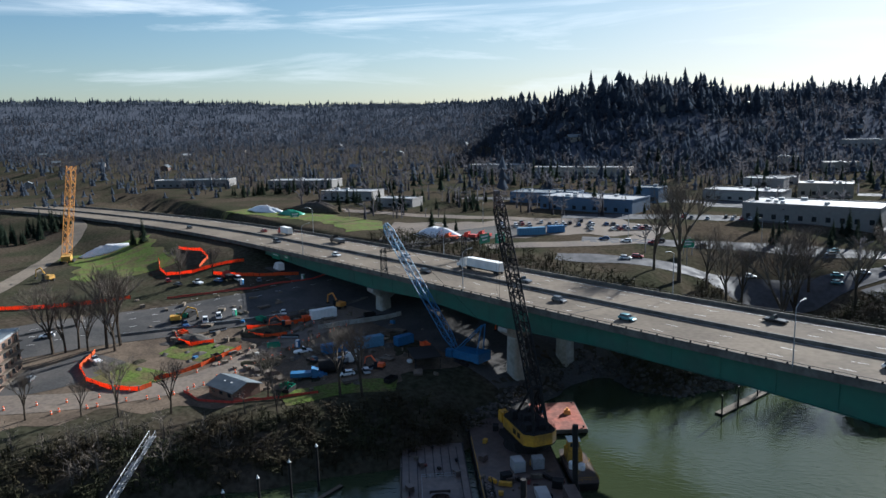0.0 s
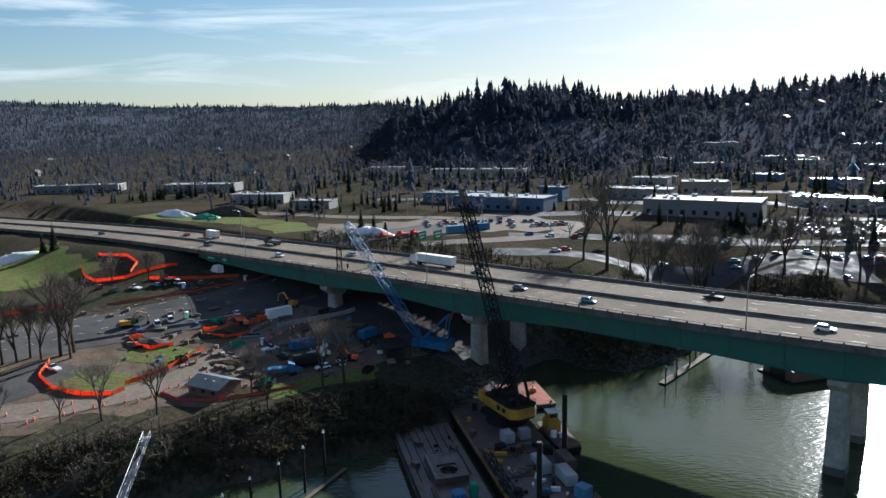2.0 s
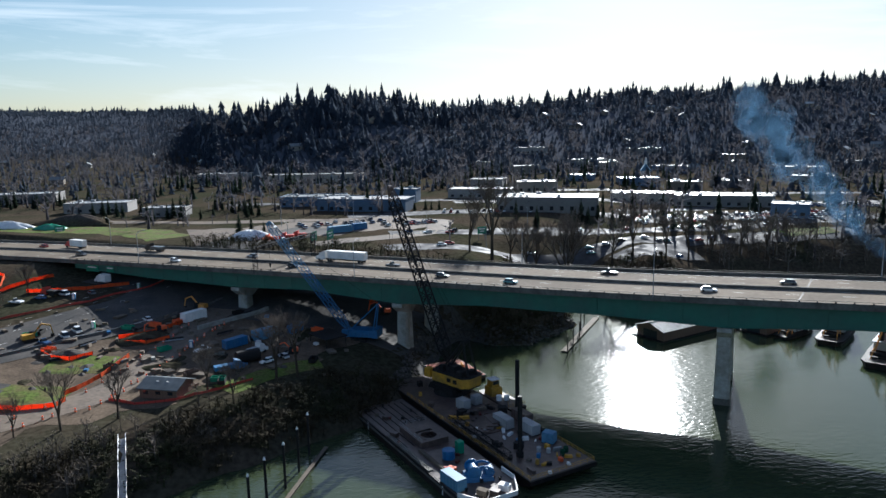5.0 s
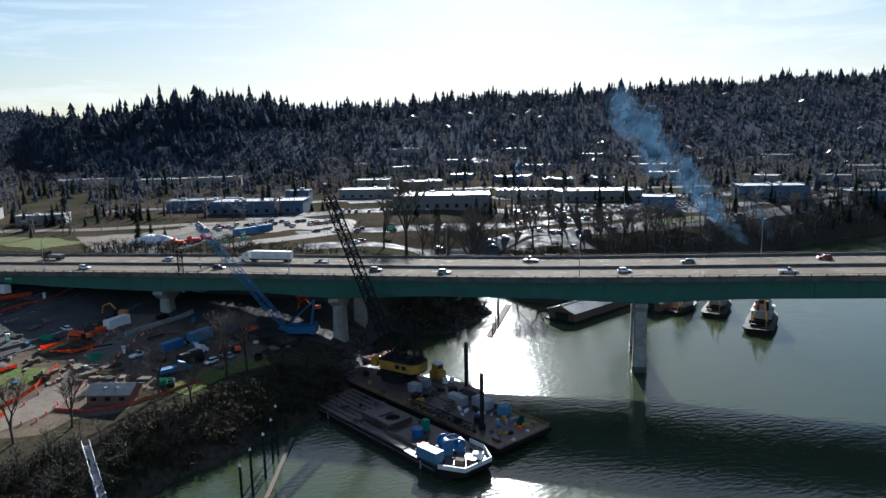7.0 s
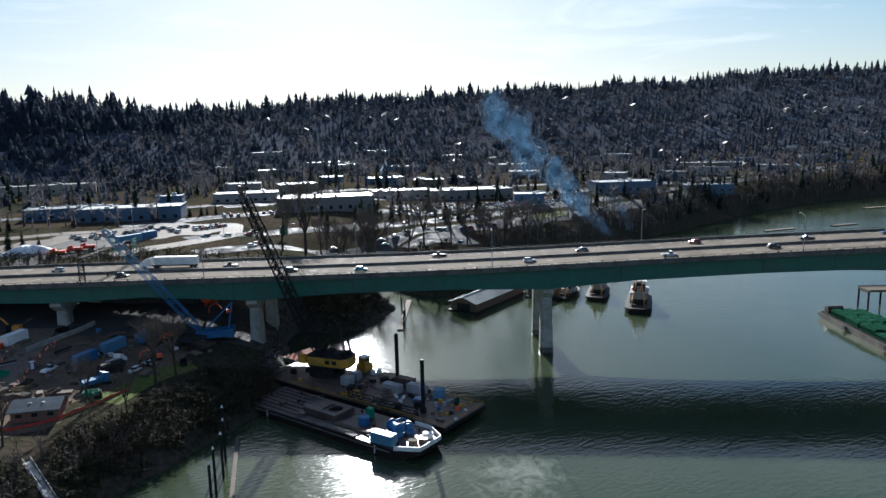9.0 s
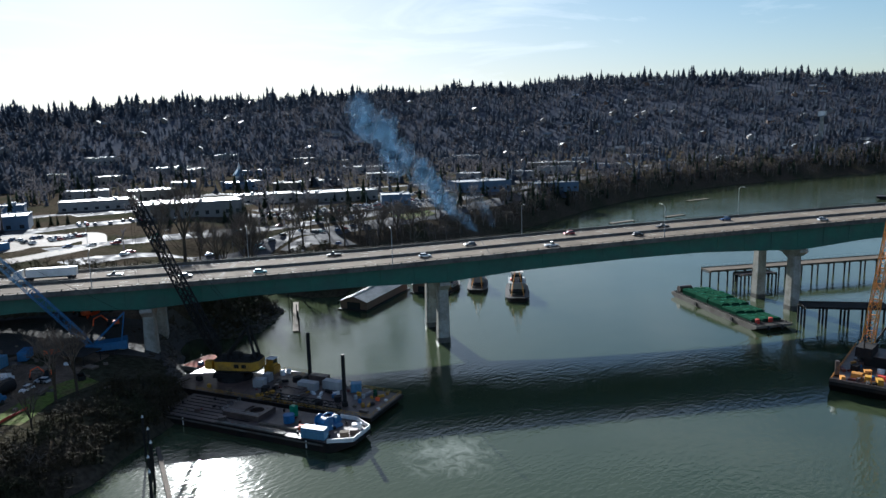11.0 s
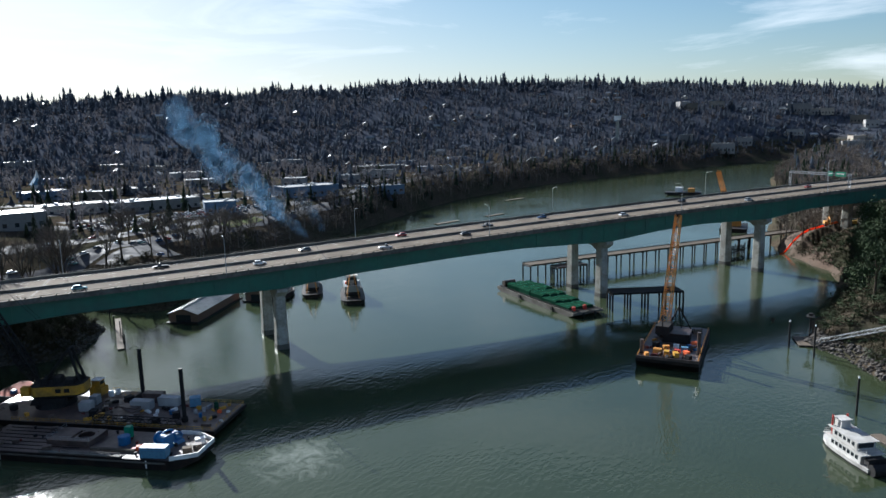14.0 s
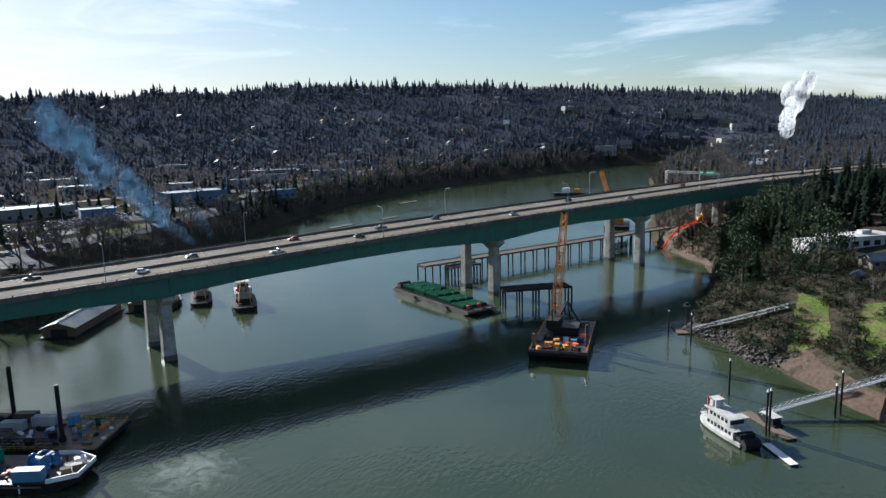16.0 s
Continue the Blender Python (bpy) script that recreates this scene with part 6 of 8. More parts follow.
mound("gravel_mound", -104.0, 237.0, 7, 4.5, 2.0, ROCK, "heap of pale bagged stone on the grass bank", seed=1)
mound("spoil_mound", -83.3, 246.9, 9, 5, 2.2, EARTH, "dark heap of dug earth with rubble", turn=20, seed=2)
mound("spoil_mound", -75.4, 223.2, 7, 4, 1.4, EARTH, "low heap of dark earth", seed=3)
mound("sheeted_mound", -47.0, 358.0, 14, 6, 4.5, TARP, "large heap under shiny white sheeting", turn=-20, seed=4)
mound("sheeted_mound", -220.6, 354.4, 13, 4.5, 4.0, TARP, "heap under shiny white sheeting on the lawn", turn=35, seed=5)
mound("sheeted_mound", -176.0, 452.0, 15, 5, 4.0, TARP, "long heap under shiny white sheeting", turn=-25, seed=6)
mound("sheeted_mound", -152.0, 437.0, 11, 5, 3.0, SIGNGREEN, "long heap under bright green sheeting", turn=-25, seed=7)
mound("spoil_mound", -142.0, 452.0, 24, 9, 6.0, EARTH, "long dark earth mound behind the sheeting", turn=-20, seed=8)
mound("spoil_mound", 10, 262, 10, 5, 2.5, GRAVEL, "heap of tan gravel near the pier", turn=-40, seed=9)


def hut(x, y, turn, w, l, h, roof_h, wall, roofmat, label, name="house", windows=3, z=None):
    """A gabled house with eaves, door and windows; ridge along y."""
    z = gz(x, y) if z is None else z
    t = thing(name, pose(x, y, z, 0, 0, turn), label, "house", "houses")
    part("wall", Build().box(0, 0, -1.5, w, l, h + 1.5).add([(-w / 2, -l / 2, h), (w / 2, -l / 2, h), (0, -l / 2, h + roof_h)], [(0, 1, 2)]).add([(-w / 2, l / 2, h), (w / 2, l / 2, h), (0, l / 2, h + roof_h)], [(2, 1, 0)]), wall, t)
    o, k = w / 2 + 0.6, roof_h / (w / 2)
    prof = [(-o, h - 0.6 * k), (0, h + roof_h), (o, h - 0.6 * k), (o, h - 0.6 * k + .25), (0, h + roof_h + .28), (-o, h - 0.6 * k + .25)]
    part("roof", Build().loft([[(a, e, zz_) for a, zz_ in prof] for e in (-l / 2 - .6, l / 2 + .6)]), roofmat, t)
    for i in range(windows):
        yy_ = -l / 2 + (i + .5) * l / windows
        for sx in (-1, 1):
            part("window", Build().box(sx * (w / 2 + .01), yy_, h * 0.4, 0.08, min(1.4, l / windows * .6), h * 0.35), GLASS, t)
    part("door", Build().box(w * 0.2, -l / 2 - .02, 0, 1.0, 0.08, 2.05), BRICKBROWN, t)
    return t


t = hut(-72.5, 202.0, 62, 8.5, 11, 2.7, 1.5, BRICKBROWN, ROOFGREY, "small dark cabin with a low shingle roof above the bank", "cabin")
for y in (-1.5, 1.5):
    part("roof_vent", Build().box(-1.5, y, 3.3, 0.7, 0.7, 0.6), WHITE, t)
t = thing("open_shelter", pose(-25.6, 228.2, gz(-25.6, 228.2), 0, 0, 25), "dark flat-roofed open shelter on posts", "shelter")
part("roof", Build().box(0, 0, 3.0, 8, 11, 0.3), STEEL, t)
for x, y in ((-3.6, -5), (3.6, -5), (-3.6, 5), (3.6, 5)):
    part("post", Build().tube((x, y, -0.3), (x, y, 3.0), 0.15, 6), STEEL, t)
t = thing("boat_ramp", pose(-21, 209, 0, 0, 0, 5), "pale concrete platform at the water's edge", "platform")
part("slab", Build().box(0, 0, 0.5, 13, 7, 2.4), PIER, t)
part("fender_wall", Build().box(0, -3.7, 0.3, 13.2, 0.4, 2.9), LIGHTBLUE, t)
t = thing("apartment_building", pose(-142.8, 194.8, gz(-142.8, 194.8), 0, 0, 20), "brown wooden apartment building with balconies", "building")
part("wall", Build().box(0, 0, -1, 12, 16, 13), BRICKBROWN, t)
part("roof", Build().box(0, 0, 12, 13, 17, 0.6, taper=.97), ROOFGREY, t)
for lev in range(4):
    for i in range(4):
        part("window", Build().box(6.02, -6 + 4 * i, 1.0 + 2.9 * lev, 0.1, 1.8, 1.5), GLASS, t)
        part("window", Build().box(-4.5 + 3 * i, -8.02, 1.0 + 2.9 * lev, 1.6, 0.1, 1.5), GLASS, t)
    part("balcony", Build().box(6.7, 0, 0.5 + 2.9 * lev, 1.4, 14, 0.18), TIMBER, t)


# ---- vehicles ----
def car(m, paint, label, length=4.6, wide=1.85, tall=1.5, kind="car", group="parked cars"):
    """A car along +y: lower body, cabin, glass and wheels."""
    t = thing("car" if kind == "car" else kind, m, label, "car" if kind == "car" else kind, group)
    l, w, h = length / 2, wide / 2, tall
    rings = []
    for y, zt, k in ((-l, .62, .86), (-l * .93, .86, .97), (-l * .5, .93, 1), (l * .35, .92, 1), (l * .85, .78, .96), (l, .55, .84)):
        rings.append([(-w * k, y, .28), (w * k, y, .28), (w * k, y, zt * .8), (w * k * .94, y, zt), (-w * k * .94, y, zt), (-w * k, y, zt * .8)])
    part("body", Build().loft(rings), paint, t)
    back = -l * (.86 if kind != "pickup" else .1)
    rings = [[(-w * .9, y, .88), (w * .9, y, .88), (w * .72, y2, h), (-w * .72, y2, h)] for y, y2 in ((back, back + .35), (l * .45, l * .12))]
    part("glass_cabin", Build().add(rings[0] + rings[1], [(0, 1, 2, 3), (7, 6, 5, 4), (1, 5, 6, 2), (4, 0, 3, 7), (3, 2, 6, 7)]), GLASS, t)
    part("roof", Build().add([(-w * .74, back + .3, h - .02), (w * .74, back + .3, h - .02), (w * .74, l * .16, h - .02), (-w * .74, l * .16, h - .02), (-w * .7, back + .38, h + .05), (w * .7, back + .38, h + .05), (w * .7, l * .1, h + .05), (-w * .7, l * .1, h + .05)],
                             [(3, 2, 1, 0), (4, 5, 6, 7), (0, 1, 5, 4), (1, 2, 6, 5), (2, 3, 7, 6), (3, 0, 4, 7)]), paint, t)
    for sx in (-1, 1):
        for y in (-l * .6, l * .62):
            part("wheel", Build().tube((sx * w * .78, y, .33), (sx * w * 1.0, y, .33), .33, 10), RUBBER, t)
    return t


def lorry(m, cabmat, boxmat, label, l=7.0, trailer=False, low=False):
    t = thing("truck", m, label, "truck", "trucks")
    part("cab", Build().loft([[(-1.2, y, .6), (1.2, y, .6), (1.15, y, z), (-1.15, y, z)] for y, z in ((l / 2, 1.6), (l / 2 - .9, 1.75), (l / 2 - 1.5, 2.9), (l / 2 - 3.2, 3.4))]), cabmat, t)
    part("windscreen", Build().box(0, l / 2 - 1.12, 1.85, 2.0, 0.1, 0.9), GLASS, t)
    part("chassis", Build().box(0, -.4, .5, 1.0, l - .6, .35), STEEL, t)
    part("box_body", Build().box(0, -1.7, .95, 2.5, l - 3.4, 1.2 if low else 2.9), boxmat, t)
    for y in (l / 2 - 1.4, -l / 2 + 1.2, -l / 2 + 2.4):
        for sx in (-1, 1):
            part("wheel", Build().tube((sx * .9, y, .5), (sx * 1.25, y, .5), .5, 10), RUBBER, t)
    return t


NAMES = ["white", "silver", "black", "grey", "dark red", "dark blue", "teal"]
lib = {}


def park(x, y, turn, i, z=None, group="parked cars", kind="car", where="parked on the site"):
    key = (i % 7, kind, where)
    m = pose(x, y, (gz(x, y) + 0.17) if z is None else z, 0, 0, turn)
    if key in lib:
        return copy_thing(lib[key], m)
    size = {"car": (4.6, 1.85, 1.5), "pickup": (5.6, 2.0, 1.85), "van": (5.2, 2.0, 2.0)}[kind]
    lib[key] = car(m, PAINTS[i % 7], f"{NAMES[i % 7]} {kind} {where}", *size, kind=kind, group=group)
    return lib[key]


heading = math.degrees(math.atan2(BU[1], BU[0])) - 90
for i, (s, p, k, c) in enumerate(((-45, 9.0, "car", 6), (-18, 30.5, "pickup", 2), (35, 26, "car", 3), (78, 30, "car", 4), (118, 26, "pickup", 2), (150, 30, "car", 5), (182, 10, "car", 1), (-130, 12, "car", 2), (-160, 26, "car", 1), (-185, 10, "car", 0),
                                (-95, 24, "pickup", 3), (235, 27, "car", 2), (262, 8, "car", 1), (330, 25, "car", 4), (-70, 12, "car", 3), (14, 12, "car", 0), (62, 8.5, "pickup", 1), (100, 13, "car", 2), (-240, 12, "van", 3), (-280, 26, "car", 4), (-330, 10, "car", 2), (390, 12, "car", 3))):
    q = on_bridge(s, p, -0.94)
    park(q.x, q.y, heading + (180 if p > 18 else 0), c, q.z, "cars on the bridge", k, "on the bridge deck")
q = on_bridge(-118, 27, -0.94)
t = thing("semi_truck", pose(q.x, q.y, q.z, 0, 0, heading + 180), "white semi truck with a long box trailer", "truck", "trucks")
part("cab", Build().loft([[(-1.25, y, .6), (1.25, y, .6), (1.2, y, z), (-1.2, y, z)] for y, z in ((11.5, 1.7), (10.2, 2.0), (9.6, 3.2), (7.6, 3.9), (7.2, 3.9))]), WHITE, t)
part("windscreen", Build().box(0, 9.95, 2.1, 2.1, 0.1, 1.0), GLASS, t)
part("trailer", Build().box(0, -2, 1.2, 2.6, 16.1, 2.9), WHITE, t, "long white box trailer")
part("chassis", Build().box(0, 1, .6, 1.2, 18, .5), STEEL, t)
for y in (9.8, 5.8, 4.6, -7.6, -8.9):
    for sx in (-1, 1):
        part("wheel", Build().tube((sx * .85, y, .5), (sx * 1.28, y, .5), .5, 10), RUBBER, t)
lorry(Matrix.Translation(on_bridge(-262, 28, -0.94)) @ pose(0, 0, 0, 0, 0, heading + 178), RED, WHITE, "box truck with a red cab on the highway", 12)
lorry(Matrix.Translation(on_bridge(-215, 29, -0.94)) @ pose(0, 0, 0, 0, 0, heading + 178), PAINTS[2], PAINTS[3], "dark flatbed truck on the highway", 10, low=True)
for i, (x, y, turn, c, k) in enumerate(((-107.9, 251.4, 30, 0, "van"), (-105.0, 255.6, 30, 0, "van"), (-112.6, 246.5, 40, 5, "pickup"), (-64.6, 231.8, -50, 0, "pickup"), (-51.2, 220.5, 20, 1, "pickup"), (-148.4, 225.0, 125, 0, "car"), (-122.9, 213.4, 60, 0, "pickup"), (-59.1, 225.2, 60, 2, "car"),
                                    (-131.0, 288.4, 60, 0, "pickup"), (-123.8, 291.3, 60, 5, "car"), (-138.5, 286.1, 60, 2, "car"), (-116.4, 293.5, 50, 0, "van"), (-106.5, 292.2, 30, 3, "car"), (-45.4, 216.1, 120, 0, "car"), (-40.4, 218.2, 30, 1, "car"), (-148.0, 294.5, 40, 4, "car"), (-132.0, 197.8, 20, 3, "car"), (-83.9, 262.4, 30, 0, "car"))):
    park(x, y, turn, c, kind=k, where="parked on the site", group="site vehicles")
container("site_container", pose(-68.5, 261.2, gz(-68.5, 261.2) + .1, 0, 0, -50), 9, 2.9, 3.2, WHITE, "white site office container on the gravel", "container", "site containers")
container("site_container", pose(-54.6, 232.6, gz(-54.6, 232.6) + .1, 0, 0, -54), 8, 2.6, 2.8, BLUE, "blue tank container on the site road", "container", "site containers")
container("site_container", pose(-45.1, 237.7, gz(-44.7, 237.3) + .1, 0, 0, -54), 9, 2.6, 3.4, LIGHTBLUE, "tall pale blue tank container", "container", "site containers")
container("site_container", pose(-35.0, 241.6, gz(-35.0, 241.6) + .1, 0, 0, -40), 6, 2.6, 2.8, BLUE, "blue container beneath the bridge", "container", "site containers")
drum("black_pipe_tank", pose(-50.9, 218.6, gz(-50.4, 218.1) + .1, 0, 0, -70), 1.9, 7, STEEL, "large black pipe section lying on the site", "pipe", True)
lorry(pose(-56.1, 213.4, gz(-55.6, 213.4) + .15, 0, 0, -75), BLUE, BLUE, "blue tanker truck on the site", 9, low=True)
lorry(pose(-48.0, 224.1, gz(-48.0, 224.1) + .15, 0, 0, -50), WHITE, GALV, "white and grey equipment truck", 7, low=True)
lorry(pose(-121.2, 295.0, gz(-121.2, 295.0) + .15, 0, 0, 50), RED, STEEL, "red dump truck on the site", 8, low=True)
lorry(pose(-105.3, 309.0, gz(-105.3, 309.0) + .15, 0, 0, 40), WHITE, WHITE, "white box truck on the site", 8)


def excavator(x, y, turn, mat, label, k=1.0):
    t = thing("excavator", pose(x, y, gz(x, y) + .1, 0, 0, turn), label, "excavator", "excavators")
    for sx in (-1, 1):
        part("track", Build().box(sx * 1.2 * k, 0, 0, .6 * k, 4.2 * k, .9 * k, taper=.9), STEEL, t)
    part("body", Build().box(0, -.6 * k, 1.0 * k, 2.7 * k, 3.6 * k, 1.4 * k, taper=.93), mat, t)
    part("cab", Build().box(-.8 * k, .9 * k, 1.0 * k, 1.1 * k, 1.6 * k, 1.9 * k, taper=.88), GLASS, t)
    part("boom", Build().tube((.3 * k, .9 * k, 1.8 * k), (.3 * k, 3.6 * k, 5.0 * k), .3 * k, 6).tube((.3 * k, 3.6 * k, 5.0 * k), (.3 * k, 6.2 * k, 4.0 * k), .24 * k, 6), mat, t)
    part("stick", Build().tube((.3 * k, 6.2 * k, 4.2 * k), (.3 * k, 6.8 * k, 1.2 * k), .2 * k, 6), mat, t)
    part("bucket", Build().box(.3 * k, 6.6 * k, .3 * k, 1.1 * k, 1.0 * k, .9 * k, taper=.7), STEEL, t)
    return t


excavator(-117.4, 249.8, -60, YELLOW, "yellow excavator beside the road")
excavator(-66.8, 273.0, 60, CRANEORANGE, "orange excavator beneath the bridge")
excavator(-78.7, 251.8, 120, ORANGE, "orange excavator beside the spoil heap", .8)
excavator(-37.3, 221.2, 80, ORANGE, "small orange excavator by the trees", .7)
excavator(-4, 268, 10, ORANGE, "orange excavator near the pier", .9)
excavator(-206.0, 296.3, 80, YELLOW, "yellow excavator beneath the orange crane", 1.1)
excavator(352, -41.9, 199.5, YELLOW, "yellow excavator on the far shore", 1.3)
excavator(348, -28, 100, CRANEORANGE, "orange excavator on the far shore", 1.2)
excavator(-2, 252, 70, ORANGE, "red and orange drilling machine near the pier", .9)
cone = None
g = random.Random(12)
for i in range(46):
    f = i / 46
    x = float(np.interp(f, [0, .25, .5, .75, 1], [-120.8, -95.8, -83.5, -71.8, -62.7])) + g.uniform(-1, 1) + 5.5 * (1 if i % 3 else -1)
    y = float(np.interp(f, [0, .25, .5, .75, 1], [181.3, 196.6, 218.8, 240.5, 257.6])) + g.uniform(-1, 1)
    m = pose(x, y, gz(x, y) + .16)
    if cone is None:
        cone = thing("traffic_drum", m, "orange and white traffic drum on the site road", "traffic drum", "traffic drums")
        part("drum", Build().tube((0, 0, 0), (0, 0, 1.0), .28, 8, .22), ORANGE, cone)
        part("band", Build().tube((0, 0, .5), (0, 0, .7), .27, 8, .26), WHITE, cone)
    else:
        copy_thing(cone, m)
for x, y, c in ((-90.9, 299.3, SIGNGREEN), (-100.4, 258.4, SIGNGREEN), (-111.7, 287.7, BLUE), (-68.2, 236.4, BLUE)):
    t = thing("portable_toilet", pose(x, y, gz(x, y) + .1), "small upright portable toilet cabin on the site", "toilet cabin", "toilet cabins")
    part("cabin", Build().box(0, 0, 0, 1.2, 1.2, 2.2), c, t)
    part("roof", Build().box(0, 0, 2.2, 1.25, 1.25, .18, taper=.7), WHITE, t)
    part("door", Build().box(0, -.62, .15, .8, .05, 1.8), WHITE, t)
b = Build()
g = random.Random(3)
for i in range(150):
    x, y = -75 + g.gauss(0, 34), 240 + g.gauss(0, 22)
    if abs((x - BO[0]) * BN[0] + (y - BO[1]) * BN[1] + 30) > 34:
        continue
    b.box(x, y, gz(x, y) + .05, g.uniform(.4, 1.6), g.uniform(.5, 3.2), g.uniform(.3, 1.2), g.uniform(0, 180), .95)
solo("site_clutter", b, TIMBER, "scattered small timber and material piles over the site", "materials", kind="stuff")
# low concrete wall beside the site road under the bridge
t = thing("retaining_wall", Matrix(), "low weathered concrete block wall beside the site road", "wall")
for k_ in range(16):
    f_ = k_ / 16
    x, y = -66.0 + 24.0 * f_, 252.0 + 18.0 * f_
    part("block", Build().box(x, y, gz(x, y) - .2, 1.82, .8, 1.7, 36.9, .97), PIER, t)
g = random.Random(63)
for i in range(46):
    x, y = g.uniform(-112, -30), g.uniform(208, 262)
    p_ = (x - BO[0]) * BN[0] + (y - BO[1]) * BN[1]
    if p_ > -8 or float(shore(np.array([x]), np.array([y]))[0]) < 22 or abs((x + 84) * .78 - (y - 222) * .22) < 7:
        continue
    t = thing("rubble_heap", pose(x, y, gz(x, y), 0, 0, g.uniform(0, 360)), "small heap of broken rubble and earth on the site", "heap", "rubble heaps")
    w_, h_ = g.uniform(1.2, 3.2), g.uniform(.5, 1.2)
    part("spoil", Build().loft([[(w_ * f_ * math.cos(a) * g.uniform(.8, 1.2), w_ * f_ * .7 * math.sin(a) * g.uniform(.8, 1.2), h_ * (1 - f_) - .1) for a in np.linspace(0, 5.7, 11)] for f_ in (1.0, .7, .4, .1)]), g.choice([EARTH, ROCK, GRAVEL]), t)
# overhead signs
t = thing("sign_gantry", Matrix(), "steel sign gantry across the bridge deck", "sign gantry")
for p in (0.2, WIDE - 0.2):
    q = on_bridge(-138, p)
    part("post", Build().lattice(q + Vector((0, 0, -1)), q + Vector((0, 0, 8)), 1.6, 1.6, .12, .07, 1.6), STEEL, t)
part("beam", Build().lattice(on_bridge(-138, 0.2, 7.6), on_bridge(-138, WIDE - .2, 7.6), 1.2, 1.2, .1, .06, 1.6), STEEL, t)


def green_sign(x, y, z0, turn, w, h, label):
    t = thing("road_sign", pose(x, y, 0, 0, 0, turn), label, "road sign", "road signs")
    for sx in (-.35, .35):
        part("post", Build().tube((sx * w, 0, gz(x, y) - .5), (sx * w, 0, z0 + h), .14, 6), GALV, t)
    part("panel", Build().box(0, -.2, z0, w, .12, h), SIGNGREEN, t, "green sign panel")
    for k, f in ((.62, .7), (.28, .5)):
        part("text_bar", Build().box(0, -.27, z0 + h * k, w * f, .03, h * .16), WHITE, t)


green_sign(-20, 324, 29.5, 58, 6.5, 4.0, "green highway sign with pale bars beyond the bridge")
green_sign(-13, 319.5, 30.5, 58, 6.5, 4.0, "green highway sign with pale bars beyond the bridge")
green_sign(-145.0, 425.0, 26, 20, 5, 4, "green highway sign far along the road")
green_sign(62, 330, 27, 10, 5, 3.4, "green highway sign above the far road")
for s, w in ((-222, 7), (-212, 4)):
    q = on_bridge(s, 1.9, -5.0)
    t = thing("road_sign", pose(q.x, q.y, q.z, 0, 0, -39.5), "green road sign fixed to the bridge girder", "road sign", "road signs")
    part("panel", Build().box(0, 0, 0, w, .12, 2.6), SIGNGREEN, t)
    part("text_bar", Build().box(0, -.08, 1.5, w * .7, .03, .5), WHITE, t)

t = thing("sign_gantry", Matrix(), "steel sign gantry with green signs near the bridge end", "sign gantry")
for p in (0.2, WIDE - 0.2):
    q = on_bridge(330, p)
    part("post", Build().lattice(q + Vector((0, 0, -1)), q + Vector((0, 0, 8)), 1.2, 1.2, .12, .07, 1.6), GALV, t)
part("beam", Build().lattice(on_bridge(330, 0.2, 7.6), on_bridge(330, WIDE - .2, 7.6), 1.2, 1.2, .1, .06, 1.6), GALV, t)
for p, w in ((5, 6), (11, 3)):
    q = on_bridge(329, p, 6.6)
    sign = part("sign_panel", Build().box(q.x, q.y, q.z, .15, w, 2.6, -39.5), SIGNGREEN, t, "green sign panel")
    part("text_bar", Build().box(q.x - .08, q.y + .06, q.z + 1.2, .1, w * .7, .5, -39.5), WHITE, sign)

# building materials about the site
g = random.Random(91)
for i in range(90):
    s_, p_ = g.uniform(-215, -62), g.uniform(-62, 2)
    q = BO + BU * s_ + BN * p_
    x, y = float(q[0]), float(q[1])
    if float(shore(np.array([x]), np.array([y]))[0]) < 26 or abs((x + 94) * .654 - (y - 302) * .757) < 17:
        continue
    z, turn_ = gz(x, y) + .12, g.uniform(0, 180)
    k = g.randrange(4)
    if k == 0:
        t = thing("pipe_stack", pose(x, y, z, 0, 0, turn_), "stack of dark steel pipes on the site", "pipes", "site materials")
        for j, (a, c) in enumerate(((-.5, .25), (0, .25), (.5, .25), (-.25, .68), (.25, .68))):
            part("pipe", Build().tube((a, -2.8, c), (a, 2.8, c), .24, 8), g.choice([STEEL, RUST, GALV]) if j == 0 else STEEL, t)
    elif k == 1:
        t = thing("pallet_load", pose(x, y, z, 0, 0, turn_), "pallet of wrapped building material on the site", "pallet", "site materials")
        part("pallet", Build().box(0, 0, 0, 1.3, 1.6, .15), TIMBER, t)
        part("load", Build().box(0, 0, .15, 1.2, 1.5, g.uniform(.5, 1.2), taper=.96), g.choice([TARP, TIMBER, PIER, BLUE]), t)
    elif k == 2:
        t = thing("formwork_stack", pose(x, y, z, 0, 0, turn_), "stack of timber formwork panels on the site", "formwork", "site materials")
        for j in range(4):
            part("panel", Build().box(g.uniform(-.1, .1), 0, j * .16, 2.4, 4.2, .13), TIMBER, t)
    else:
        t = thing("waste_skip", pose(x, y, z, 0, 0, turn_), "open steel waste skip on the site", "skip", "site materials")
        mat = g.choice([RUST, SIGNGREEN, ORANGE, STEEL])
        part("floor", Build().box(0, 0, 0, 1.8, 3.6, .1), mat, t)
        for sx in (-1, 1):
            part("side", Build().box(sx * .95, 0, 0, .1, 4.0, 1.3), mat, t)
            part("end", Build().box(0, sx * 1.95, 0, 1.8, .1, 1.1), mat, t)

# ---- the town beyond ----


